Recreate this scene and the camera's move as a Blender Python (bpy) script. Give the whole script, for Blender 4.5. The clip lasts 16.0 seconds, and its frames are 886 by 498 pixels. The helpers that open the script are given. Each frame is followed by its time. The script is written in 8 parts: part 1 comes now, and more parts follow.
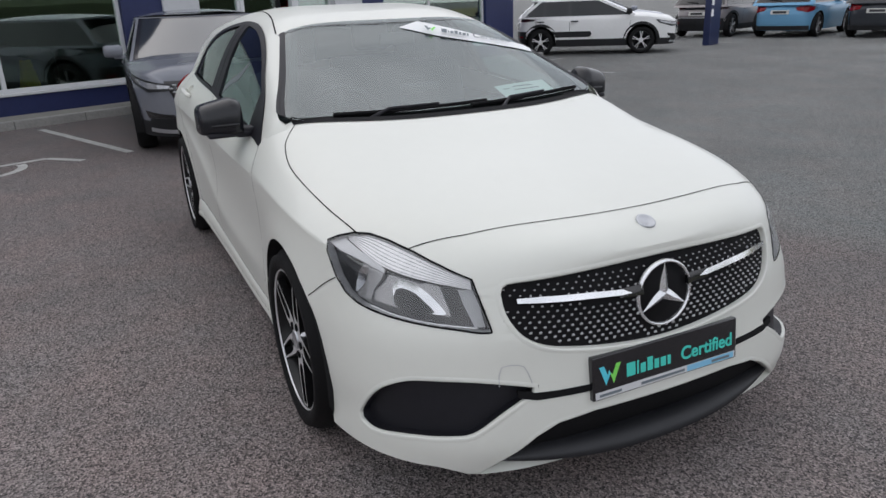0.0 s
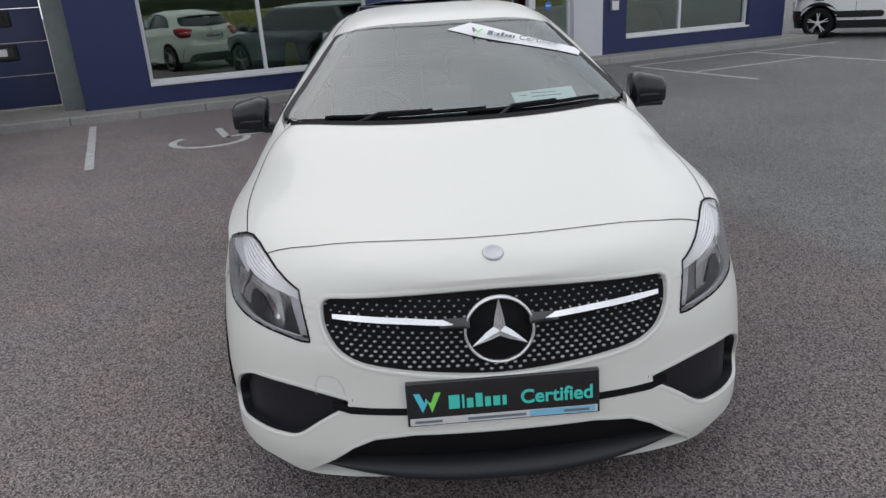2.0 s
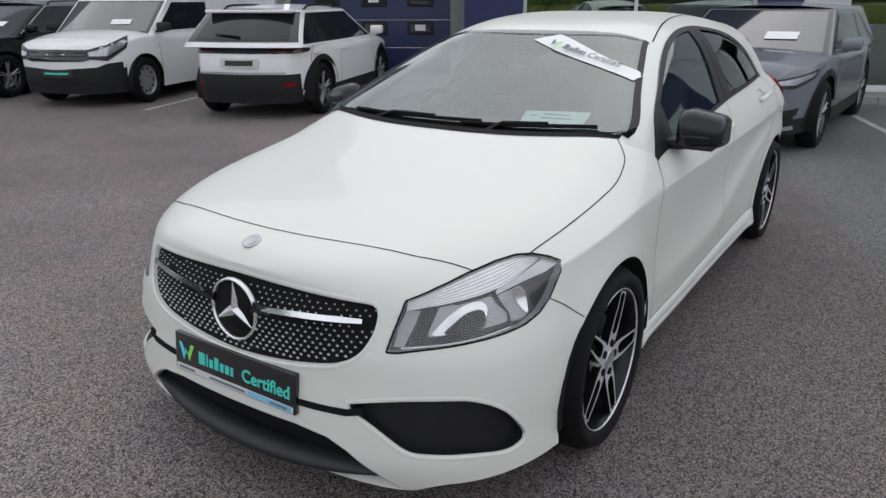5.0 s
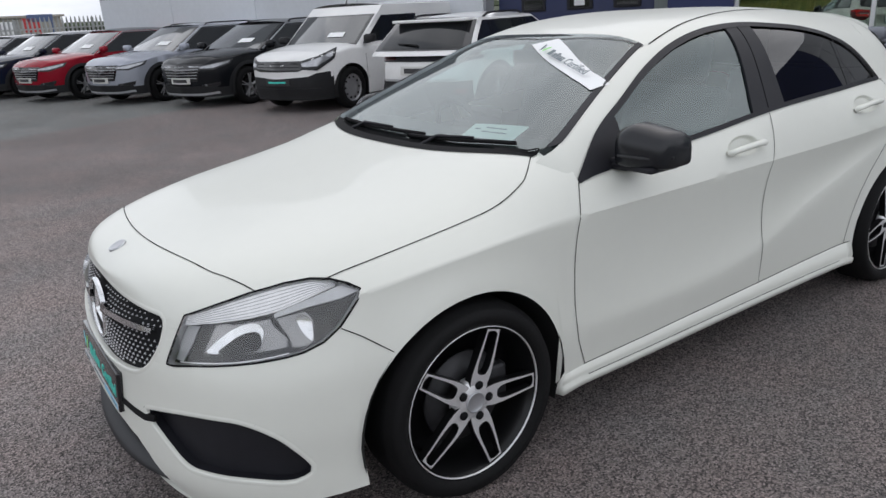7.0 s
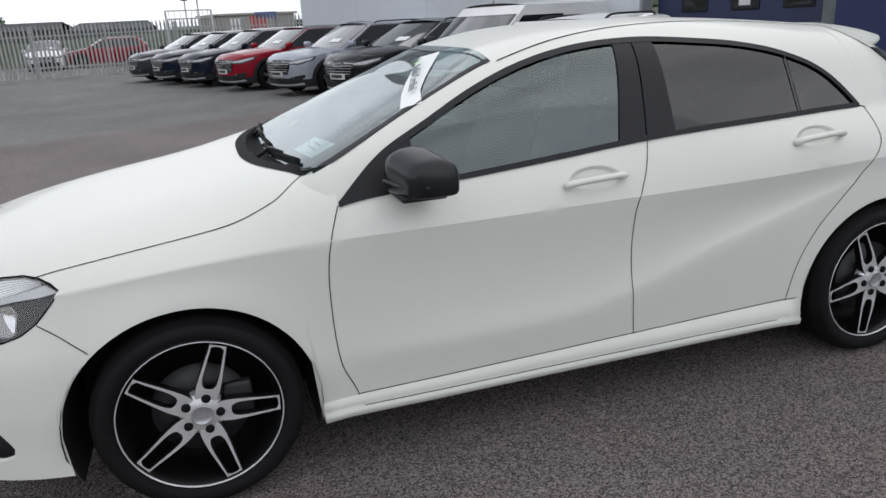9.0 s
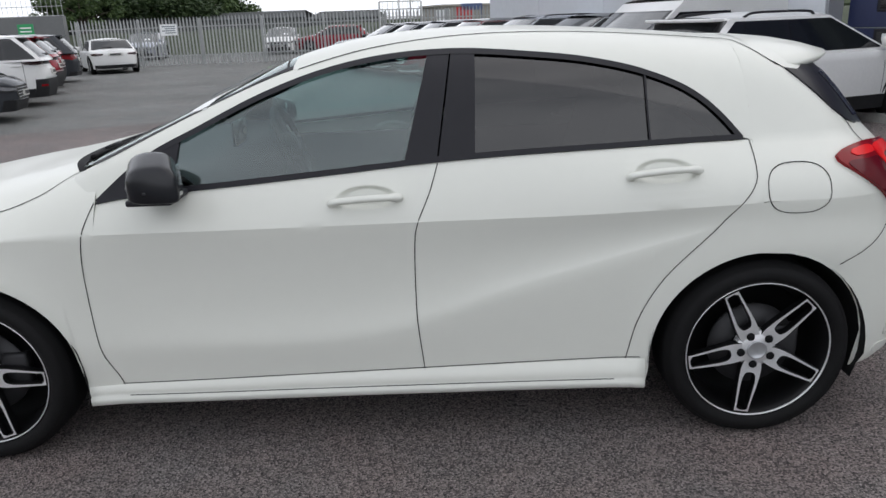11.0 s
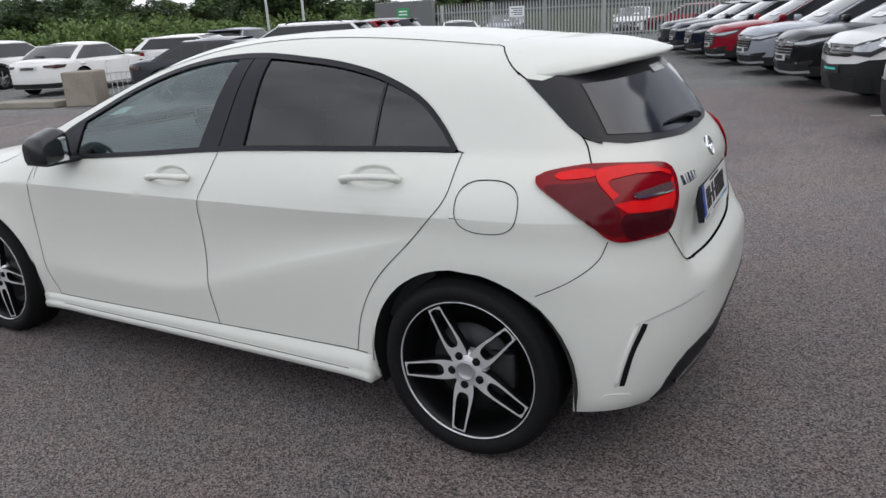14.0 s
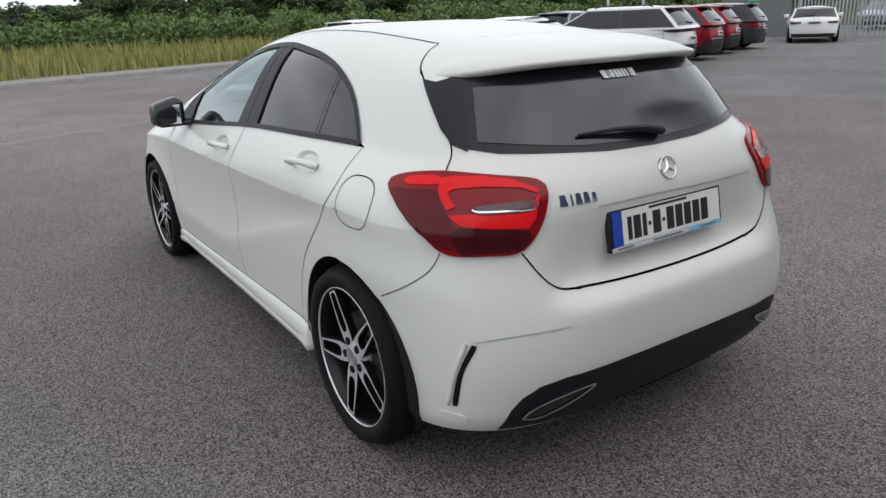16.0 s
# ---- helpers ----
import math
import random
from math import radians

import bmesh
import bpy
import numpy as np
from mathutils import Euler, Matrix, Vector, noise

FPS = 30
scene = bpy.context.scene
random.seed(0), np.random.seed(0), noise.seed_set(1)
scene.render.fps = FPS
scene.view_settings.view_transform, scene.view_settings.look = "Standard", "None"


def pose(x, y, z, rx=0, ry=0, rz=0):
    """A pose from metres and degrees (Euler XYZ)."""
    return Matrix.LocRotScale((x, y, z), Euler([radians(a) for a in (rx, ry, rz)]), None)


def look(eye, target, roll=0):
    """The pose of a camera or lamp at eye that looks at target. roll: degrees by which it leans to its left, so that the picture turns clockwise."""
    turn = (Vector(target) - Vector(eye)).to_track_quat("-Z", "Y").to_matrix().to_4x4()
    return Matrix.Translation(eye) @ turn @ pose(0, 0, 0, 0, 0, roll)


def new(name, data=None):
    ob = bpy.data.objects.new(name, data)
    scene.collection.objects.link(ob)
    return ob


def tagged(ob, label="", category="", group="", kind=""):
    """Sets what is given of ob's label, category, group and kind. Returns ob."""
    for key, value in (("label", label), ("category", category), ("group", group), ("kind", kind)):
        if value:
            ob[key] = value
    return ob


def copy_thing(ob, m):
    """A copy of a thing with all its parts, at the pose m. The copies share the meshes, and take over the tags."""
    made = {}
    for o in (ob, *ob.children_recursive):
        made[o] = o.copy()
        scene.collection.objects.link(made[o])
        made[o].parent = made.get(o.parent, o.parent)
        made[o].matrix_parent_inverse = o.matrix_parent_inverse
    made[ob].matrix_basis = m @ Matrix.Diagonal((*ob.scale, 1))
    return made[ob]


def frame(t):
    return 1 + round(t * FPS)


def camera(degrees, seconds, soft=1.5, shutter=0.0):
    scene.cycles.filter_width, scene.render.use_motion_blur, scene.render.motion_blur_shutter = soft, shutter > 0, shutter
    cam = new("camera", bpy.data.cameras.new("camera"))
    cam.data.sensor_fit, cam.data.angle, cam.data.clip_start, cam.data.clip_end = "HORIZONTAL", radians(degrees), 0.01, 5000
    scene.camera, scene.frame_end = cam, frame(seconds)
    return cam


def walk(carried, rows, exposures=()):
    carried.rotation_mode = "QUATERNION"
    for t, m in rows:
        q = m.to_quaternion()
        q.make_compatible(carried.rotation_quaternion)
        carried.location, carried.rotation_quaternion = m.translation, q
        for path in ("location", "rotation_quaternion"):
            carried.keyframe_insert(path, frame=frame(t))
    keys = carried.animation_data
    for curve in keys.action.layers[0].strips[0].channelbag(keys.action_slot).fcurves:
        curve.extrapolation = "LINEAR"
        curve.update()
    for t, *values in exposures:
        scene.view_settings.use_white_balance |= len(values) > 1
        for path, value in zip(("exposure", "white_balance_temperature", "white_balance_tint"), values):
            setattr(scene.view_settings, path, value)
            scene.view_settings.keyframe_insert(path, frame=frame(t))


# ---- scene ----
from mathutils.bvhtree import BVHTree
from mathutils.geometry import delaunay_2d_cdt

cam = camera(63.8, 16.0)
PATH = [
    (0, (3.617, -1.345, 1.421), (1.909, -0.541, 0.761), -2.2),
    (0.5, (3.676, -1.077, 1.443), (1.915, -0.406, 0.773), -1.3),
    (1, (3.795, -0.785, 1.461), (1.969, -0.338, 0.777), -1.9),
    (1.5, (3.895, -0.503, 1.475), (2.039, -0.233, 0.781), -2.0),
    (2, (3.922, -0.201, 1.482), (2.042, -0.132, 0.801), -3.6),
    (2.5, (3.964, 0.099, 1.494), (2.08, -0.002, 0.832), -1.9),
    (3, (3.98, 0.4, 1.512), (2.12, 0.108, 0.84), -1.8),
    (3.5, (3.865, 0.68, 1.491), (2.04, 0.21, 0.821), -1.9),
    (4, (3.757, 0.974, 1.496), (1.966, 0.382, 0.832), -3.6),
    (4.2, (3.715, 1.104, 1.497), (1.956, 0.414, 0.84), -2.2),
    (6.3, (2.887, 2.174, 1.467), (1.638, 0.753, 0.817), -2.4),
    (6.5, (2.776, 2.231, 1.465), (1.577, 0.765, 0.821), -1.7),
    (7, (2.511, 2.404, 1.467), (1.43, 0.846, 0.833), -3.3),
    (7.5, (2.222, 2.631, 1.47), (1.283, 0.984, 0.832), -0.8),
    (8, (1.899, 2.732, 1.445), (1.066, 1.027, 0.81), -2.6),
    (8.5, (1.572, 2.83, 1.447), (0.857, 1.067, 0.831), -4.1),
    (9, (1.21, 2.966, 1.449), (0.631, 1.152, 0.837), -3.1),
    (9.5, (0.858, 3.013, 1.436), (0.399, 1.163, 0.832), -2.9),
    (10, (0.506, 3.055, 1.426), (0.187, 1.17, 0.839), -3.4),
    (10.2, (0.348, 3.097, 1.433), (0.087, 1.205, 0.839), -2.6),
    (12.3, (-1.199, 3.091, 1.446), (-0.787, 1.231, 0.836), -2.9),
    (12.5, (-1.334, 3.062, 1.453), (-0.869, 1.215, 0.843), -2.3),
    (13, (-1.707, 3.018, 1.458), (-1.102, 1.207, 0.863), -4.4),
    (13.5, (-2.05, 2.946, 1.463), (-1.276, 1.207, 0.85), -4.1),
    (14, (-2.355, 2.763, 1.448), (-1.422, 1.105, 0.83), -3.1),
    (14.5, (-2.669, 2.569, 1.444), (-1.52, 1.046, 0.844), -3.3),
    (15, (-2.945, 2.356, 1.446), (-1.595, 1.005, 0.854), -3.3),
    (15.5, (-3.165, 2.083, 1.439), (-1.702, 0.869, 0.818), -2.9),
    (16, (-3.415, 1.826, 1.43), (-1.826, 0.782, 0.812), -2.3),
]
walk(cam, [(t, look(eye, target, roll)) for t, eye, target, roll in PATH], [(0.0, -0.06, 6460, 13), (4.0, -0.04, 6470, 12.5), (7.0, 0.0, 6470, 12), (9.0, 0.03, 6500, 12), (12.5, 0.10, 6500, 12), (16.0, 0.13, 6500, 12.5)])

# ---------------------------------------------------------------- world, sun
world = bpy.data.worlds.new("overcast")
scene.world = world
world.use_nodes = True
wn, wl = world.node_tree.nodes, world.node_tree.links
wn.clear()
w_out = wn.new("ShaderNodeOutputWorld")
w_bg = wn.new("ShaderNodeBackground")
w_sky = wn.new("ShaderNodeTexSky")
w_sky.sky_type = "NISHITA"
w_sky.sun_disc = False
w_sky.sun_elevation = radians(50)
w_sky.sun_rotation = radians(249)
w_sky.air_density, w_sky.dust_density, w_sky.ozone_density = 1.0, 4.0, 1.0
w_co = wn.new("ShaderNodeTexCoord")
w_map = wn.new("ShaderNodeMapping")
w_map.inputs["Scale"].default_value = (1.0, 1.0, 3.2)
w_noise = wn.new("ShaderNodeTexNoise")
w_noise.inputs["Scale"].default_value = 2.3
w_noise.inputs["Detail"].default_value = 6.0
w_noise.inputs["Roughness"].default_value = 0.58
w_ramp = wn.new("ShaderNodeValToRGB")
w_ramp.color_ramp.elements[0].position, w_ramp.color_ramp.elements[0].color = 0.33, (7.4, 7.85, 8.5, 1)
w_ramp.color_ramp.elements[1].position, w_ramp.color_ramp.elements[1].color = 0.66, (12.0, 12.4, 13.0, 1)
w_mix = wn.new("ShaderNodeMixRGB")
w_mix.inputs[0].default_value = 0.9
wl.new(w_co.outputs["Generated"], w_map.inputs["Vector"])
wl.new(w_map.outputs["Vector"], w_noise.inputs["Vector"])
wl.new(w_noise.outputs["Fac"], w_ramp.inputs["Fac"])
wl.new(w_sky.outputs["Color"], w_mix.inputs[1])
wl.new(w_ramp.outputs["Color"], w_mix.inputs[2])
# overcast: brighter towards the horizon
w_sep = wn.new("ShaderNodeSeparateXYZ")
wl.new(w_co.outputs["Generated"], w_sep.inputs["Vector"])
w_grad = wn.new("ShaderNodeMapRange")
w_grad.inputs["From Min"].default_value, w_grad.inputs["From Max"].default_value = 0.0, 1.0
w_grad.inputs["To Min"].default_value, w_grad.inputs["To Max"].default_value = 1.1, 0.88
wl.new(w_sep.outputs["Z"], w_grad.inputs["Value"])
w_mul = wn.new("ShaderNodeMixRGB")
w_mul.blend_type = "MULTIPLY"
w_mul.inputs[0].default_value = 1.0
wl.new(w_mix.outputs["Color"], w_mul.inputs[1])
wl.new(w_grad.outputs[0], w_mul.inputs[2])
wl.new(w_mul.outputs["Color"], w_bg.inputs["Color"])
w_bg.inputs["Strength"].default_value = 0.109
wl.new(w_bg.outputs["Background"], w_out.inputs["Surface"])
sun = new("sun", bpy.data.lights.new("sun", "SUN"))
sun.data.energy = 0.62
sun.data.angle = radians(100)
sun.data.color = (1.0, 0.97, 0.93)
sun.matrix_world = look((0, 0, 30), (8.0, 3.0, 20.0))

# ---------------------------------------------------------------- materials


def material(name, colour, rough=0.5, metal=0.0, spread=0.0, scale=8.0, bump=0.0, bump_scale=60.0, coat=0.0, spec=0.5, fine=0.0, rand=0.0):
    """Principled surface with variation at two scales, optional bump and per-object variation."""
    m = bpy.data.materials.new(name)
    m.use_nodes = True
    n, l = m.node_tree.nodes, m.node_tree.links
    b = n["Principled BSDF"]
    b.inputs["Base Color"].default_value = (*colour, 1)
    b.inputs["Roughness"].default_value = rough
    b.inputs["Metallic"].default_value = metal
    b.inputs["Specular IOR Level"].default_value = spec
    b.inputs["Coat Weight"].default_value = coat
    b.inputs["Coat Roughness"].default_value = 0.03
    co = n.new("ShaderNodeTexCoord")
    if spread or rand:
        t1 = n.new("ShaderNodeTexNoise")
        t1.inputs["Scale"].default_value = scale
        t1.inputs["Detail"].default_value = 5
        l.new(co.outputs["Object"], t1.inputs["Vector"])
        t2 = n.new("ShaderNodeTexNoise")
        t2.inputs["Scale"].default_value = scale * 12
        t2.inputs["Detail"].default_value = 3
        l.new(co.outputs["Object"], t2.inputs["Vector"])
        a = n.new("ShaderNodeMath")
        a.operation = "ADD"
        l.new(t1.outputs["Fac"], a.inputs[0])
        l.new(t2.outputs["Fac"], a.inputs[1])
        last = a
        if rand:
            oi = n.new("ShaderNodeObjectInfo")
            r = n.new("ShaderNodeMath")
            r.operation = "MULTIPLY_ADD"
            l.new(oi.outputs["Random"], r.inputs[0])
            r.inputs[1].default_value = rand
            l.new(a.outputs[0], r.inputs[2])
            last = r
        mr = n.new("ShaderNodeMapRange")
        mr.inputs["From Min"].default_value, mr.inputs["From Max"].default_value = 0.6, 1.4
        mr.inputs["To Min"].default_value, mr.inputs["To Max"].default_value = 1 - spread, 1 + spread
        l.new(last.outputs[0], mr.inputs["Value"])
        mx = n.new("ShaderNodeMixRGB")
        mx.blend_type = "MULTIPLY"
        mx.inputs[0].default_value = 1
        mx.inputs[1].default_value = (*colour, 1)
        l.new(mr.outputs[0], mx.inputs[2])
        l.new(mx.outputs[0], b.inputs["Base Color"])
    if bump:
        t3 = n.new("ShaderNodeTexNoise")
        t3.inputs["Scale"].default_value = bump_scale
        t3.inputs["Detail"].default_value = 4
        l.new(co.outputs["Object"], t3.inputs["Vector"])
        bp = n.new("ShaderNodeBump")
        bp.inputs["Strength"].default_value = bump
        bp.inputs["Distance"].default_value = 0.01
        l.new(t3.outputs["Fac"], bp.inputs["Height"])
        l.new(bp.outputs["Normal"], b.inputs["Normal"])
    return m


def tinted_glass(name, tint, clear, gloss=0.09, sheen=(1, 1, 1)):
    """Thin pane: tinted see-through below a Fresnel reflection."""
    m = bpy.data.materials.new(name)
    m.use_nodes = True
    n, l = m.node_tree.nodes, m.node_tree.links
    n.clear()
    out = n.new("ShaderNodeOutputMaterial")
    tr = n.new("ShaderNodeBsdfTransparent")
    tr.inputs["Color"].default_value = (*[c * clear for c in tint], 1)
    gl = n.new("ShaderNodeBsdfGlossy")
    gl.inputs["Roughness"].default_value = 0.015
    gl.inputs["Color"].default_value = (*sheen, 1)
    face = n.new("ShaderNodeLayerWeight")
    face.inputs["Blend"].default_value = 0.5
    power = n.new("ShaderNodeMath")
    power.operation = "POWER"
    power.inputs[1].default_value = 5.0
    l.new(face.outputs["Facing"], power.inputs[0])
    fr = n.new("ShaderNodeMath")
    fr.operation = "MULTIPLY_ADD"
    l.new(power.outputs[0], fr.inputs[0])
    fr.inputs[1].default_value = 1 - gloss
    fr.inputs[2].default_value = gloss
    mx = n.new("ShaderNodeMixShader")
    l.new(fr.outputs[0], mx.inputs[0])
    l.new(tr.outputs[0], mx.inputs[1])
    l.new(gl.outputs[0], mx.inputs[2])
    l.new(mx.outputs[0], out.inputs["Surface"])
    return m


WHITE = material("white_paint", (0.69, 0.70, 0.645), 0.36, 0, 0.012, 1.5, coat=0.28)
GLOSS_BLACK = material("gloss_black", (0.012, 0.012, 0.014), 0.12, coat=0.5)
SATIN_BLACK = material("satin_black", (0.012, 0.012, 0.016), 0.5, spec=0.3, spread=0.15, scale=20)
MATT_BLACK = material("matt_black", (0.006, 0.006, 0.007), 0.8, spec=0.2, spread=0.2, scale=25)
SEAM = material("seam_black", (0.004, 0.004, 0.004), 0.9, spec=0.0)
RUBBER = material("tyre_rubber", (0.0045, 0.0045, 0.005), 0.75, spec=0.25, spread=0.25, scale=14, bump=0.15, bump_scale=120)
CHROME = material("chrome", (0.78, 0.79, 0.80), 0.12, 1.0, spread=0.03)
ALU = material("machined_aluminium", (0.72, 0.72, 0.73), 0.3, 0.55, spread=0.08, scale=30)
WHEEL_BLACK = material("wheel_black", (0.006, 0.006, 0.0065), 0.3, spec=0.35, spread=0.1, scale=20)
SPLITTER = material("splitter_plastic", (0.014, 0.015, 0.018), 0.55, spread=0.12, scale=20)
STEEL = material("brake_steel", (0.045, 0.045, 0.048), 0.5, 0.6, spread=0.15, scale=30)
SILVER = material("silver_plastic", (0.5, 0.51, 0.53), 0.3, 0.7, spread=0.05)
RED_LENS = material("red_lens", (0.22, 0.002, 0.006), 0.15, coat=0.06, spec=0.3, spread=0.1, scale=9)
RED_BRIGHT = material("red_light_guide", (0.74, 0.005, 0.007), 0.25, coat=0.05, spec=0.25, spread=0.1, scale=16)
RED_MID = material("wine_red_lens", (0.10, 0.002, 0.006), 0.15, coat=0.0, spec=0.3, spread=0.1, scale=10)
RED_DARK = material("smoked_red_lens", (0.05, 0.001, 0.004), 0.15, coat=0.06, spec=0.25, spread=0.2, scale=14)
GLASS = tinted_glass("windscreen_glass", (0.80, 0.94, 0.93), 0.66, 0.18, (0.92, 0.985, 0.985))
REAR_GLASS = material("rear_window_glass", (0.016, 0.018, 0.026), 0.12, spec=0.75)
REAR_FRIT = material("rear_window_edge", (0.008, 0.008, 0.012), 0.3, spec=0.35)
SIDE_GLASS = tinted_glass("side_glass", (0.66, 0.88, 0.86), 0.85, 0.13, (0.9, 1.0, 1.0))
DARK_GLASS = tinted_glass("privacy_glass", (0.5, 0.5, 0.6), 0.10, 0.074)
LAMP_GLASS = tinted_glass("lamp_glass", (0.98, 0.98, 0.98), 0.97, 0.065)

# ---------------------------------------------------------------- site frame
SITE = radians(21.05)
CA, SA = math.cos(SITE), math.sin(SITE)


def site(a, b, z=0.0):
    """A point a metres out from the showroom, b metres along it."""
    return Vector((a * CA - b * SA, a * SA + b * CA, z))


def site_pose(a, b, z=0.0, turn=0.0):
    p = site(a, b, z)
    return pose(p.x, p.y, p.z, 0, 0, 21.05 + turn)


# ---------------------------------------------------------------- mesh helpers


def mesh_object(name, bm, mat, smooth=True):
    me = bpy.data.meshes.new(name)
    bm.to_mesh(me)
    bm.free()
    for m in (mat if isinstance(mat, (list, tuple)) else [mat]):
        me.materials.append(m)
    if smooth:
        me.shade_smooth()
    return me


def part(name, bm, mat, parent, label="", smooth=True):
    ob = new(name, mesh_object(name, bm, mat, smooth))
    ob.parent = parent
    if label:
        tagged(ob, label)
    return ob


def thing(name, label, category, m=None, group="", kind=""):
    ob = new(name)
    ob.empty_display_size = 0.2
    if m is not None:
        ob.matrix_basis = m
    return tagged(ob, label, category, group, kind)


def solid(name, bm, mat, label, category="", kind="", group="", m=None, smooth=False):
    ob = new(name, mesh_object(name, bm, mat, smooth))
    if m is not None:
        ob.matrix_basis = m
    return tagged(ob, label, category, group, kind)


def box(bm, x0, x1, y0, y1, z0, z1, bevel=0.0, m=None):
    vs = [bm.verts.new((x, y, z)) for x in (x0, x1) for y in (y0, y1) for z in (z0, z1)]
    fs = []
    for q in ((0, 1, 3, 2), (4, 6, 7, 5), (0, 4, 5, 1), (2, 3, 7, 6), (0, 2, 6, 4), (1, 5, 7, 3)):
        fs.append(bm.faces.new([vs[i] for i in q]))
    if bevel:
        es = list({e for f in fs for e in f.edges})
        r = bmesh.ops.bevel(bm, geom=es, offset=bevel, segments=2, affect="EDGES", profile=0.6)
        vs = list({v for f in r["faces"] for v in f.verts} | {v for v in vs if v.is_valid})
    if m is not None:
        bmesh.ops.transform(bm, matrix=m, verts=[v for v in vs if v.is_valid])
    return bm


def grid(bm, rows, mat=0, flip=False, close=False):
    """Faces over rows of points; close joins the last column to the first."""
    vv = [[bm.verts.new(p) for p in r] for r in rows]
    nf = []
    for r0, r1 in zip(vv, vv[1:]):
        k = len(r0)
        for i in range(k if close else k - 1):
            q = [r0[i], r0[(i + 1) % k], r1[(i + 1) % k], r1[i]]
            if flip:
                q.reverse()
            try:
                f = bm.faces.new(q)
                f.material_index = mat
                nf.append(f)
            except ValueError:
                pass
    return vv, nf


def spin(bm, profile, axis_pose, seg=32, mat=0):
    """A turned body: profile of (radius, height) round the z axis of axis_pose."""
    rows = []
    for r, h in profile:
        rows.append([axis_pose @ Vector((r * math.cos(2 * math.pi * i / seg), r * math.sin(2 * math.pi * i / seg), h)) for i in range(seg)])
    return grid(bm, rows, mat, close=True)


def lerp_table(xs, ys):
    """Smooth interpolation through knots (monotone in x)."""
    xs, ys = np.array(xs, float), np.array(ys, float)
    o = np.argsort(xs)
    xs, ys = xs[o], ys[o]
    d = np.diff(ys) / np.diff(xs)
    m = np.concatenate(([d[0]], (d[:-1] + d[1:]) / 2, [d[-1]]))
    for i in range(len(d)):
        if d[i] == 0:
            m[i] = m[i + 1] = 0
    for i in range(1, len(d)):
        if d[i - 1] * d[i] <= 0:
            m[i] = 0
        else:
            lim = 3 * min(abs(d[i - 1]), abs(d[i]))
            m[i] = math.copysign(min(abs(m[i]), lim), d[i])

    def f(x):
        if x <= xs[0]:
            return float(ys[0])
        if x >= xs[-1]:
            return float(ys[-1])
        i = int(np.searchsorted(xs, x)) - 1
        h = xs[i + 1] - xs[i]
        t = (x - xs[i]) / h
        return float((2 * t**3 - 3 * t**2 + 1) * ys[i] + (t**3 - 2 * t**2 + t) * h * m[i] + (-2 * t**3 + 3 * t**2) * ys[i + 1] + (t**3 - t**2) * h * m[i + 1])

    return f


def smooth_table(xs, ys, sigma):
    """lerp_table, evened out over about sigma."""
    g = lerp_table(xs, ys)
    a, b = min(xs), max(xs)
    k = np.linspace(-2.5, 2.5, 41)
    w = np.exp(-k * k / 2)
    w /= w.sum()
    e = 1e-3
    sa, sb = (g(a + e) - g(a)) / e, (g(b) - g(b - e)) / e

    def ext(x):
        return g(a) + sa * (x - a) if x < a else g(b) + sb * (x - b) if x > b else g(x)

    dense_x = np.linspace(a, b, 400)
    dense_y = [sum(wi * ext(x + ki * sigma) for wi, ki in zip(w, k)) for x in dense_x]
    return lambda x: float(np.interp(x, dense_x, dense_y))


def spline(points, n):
    """n points along a Catmull-Rom curve through the given points (tuples of any length)."""
    p = [np.array(q, float) for q in points]
    p = [2 * p[0] - p[1]] + p + [2 * p[-1] - p[-2]]
    k = len(p) - 3
    out = []
    for j in range(n):
        u = j / (n - 1) * k
        i = min(int(u), k - 1)
        t = u - i
        a, b, c, d = p[i], p[i + 1], p[i + 2], p[i + 3]
        out.append(0.5 * (2 * b + (c - a) * t + (2 * a - 5 * b + 4 * c - d) * t * t + (3 * b - a - 3 * c + d) * t**3))
    return out


def smoothstep(a, b, x):
    t = min(1.0, max(0.0, (x - a) / (b - a)))
    return t * t * (3 - 2 * t)


# ---------------------------------------------------------------- ground


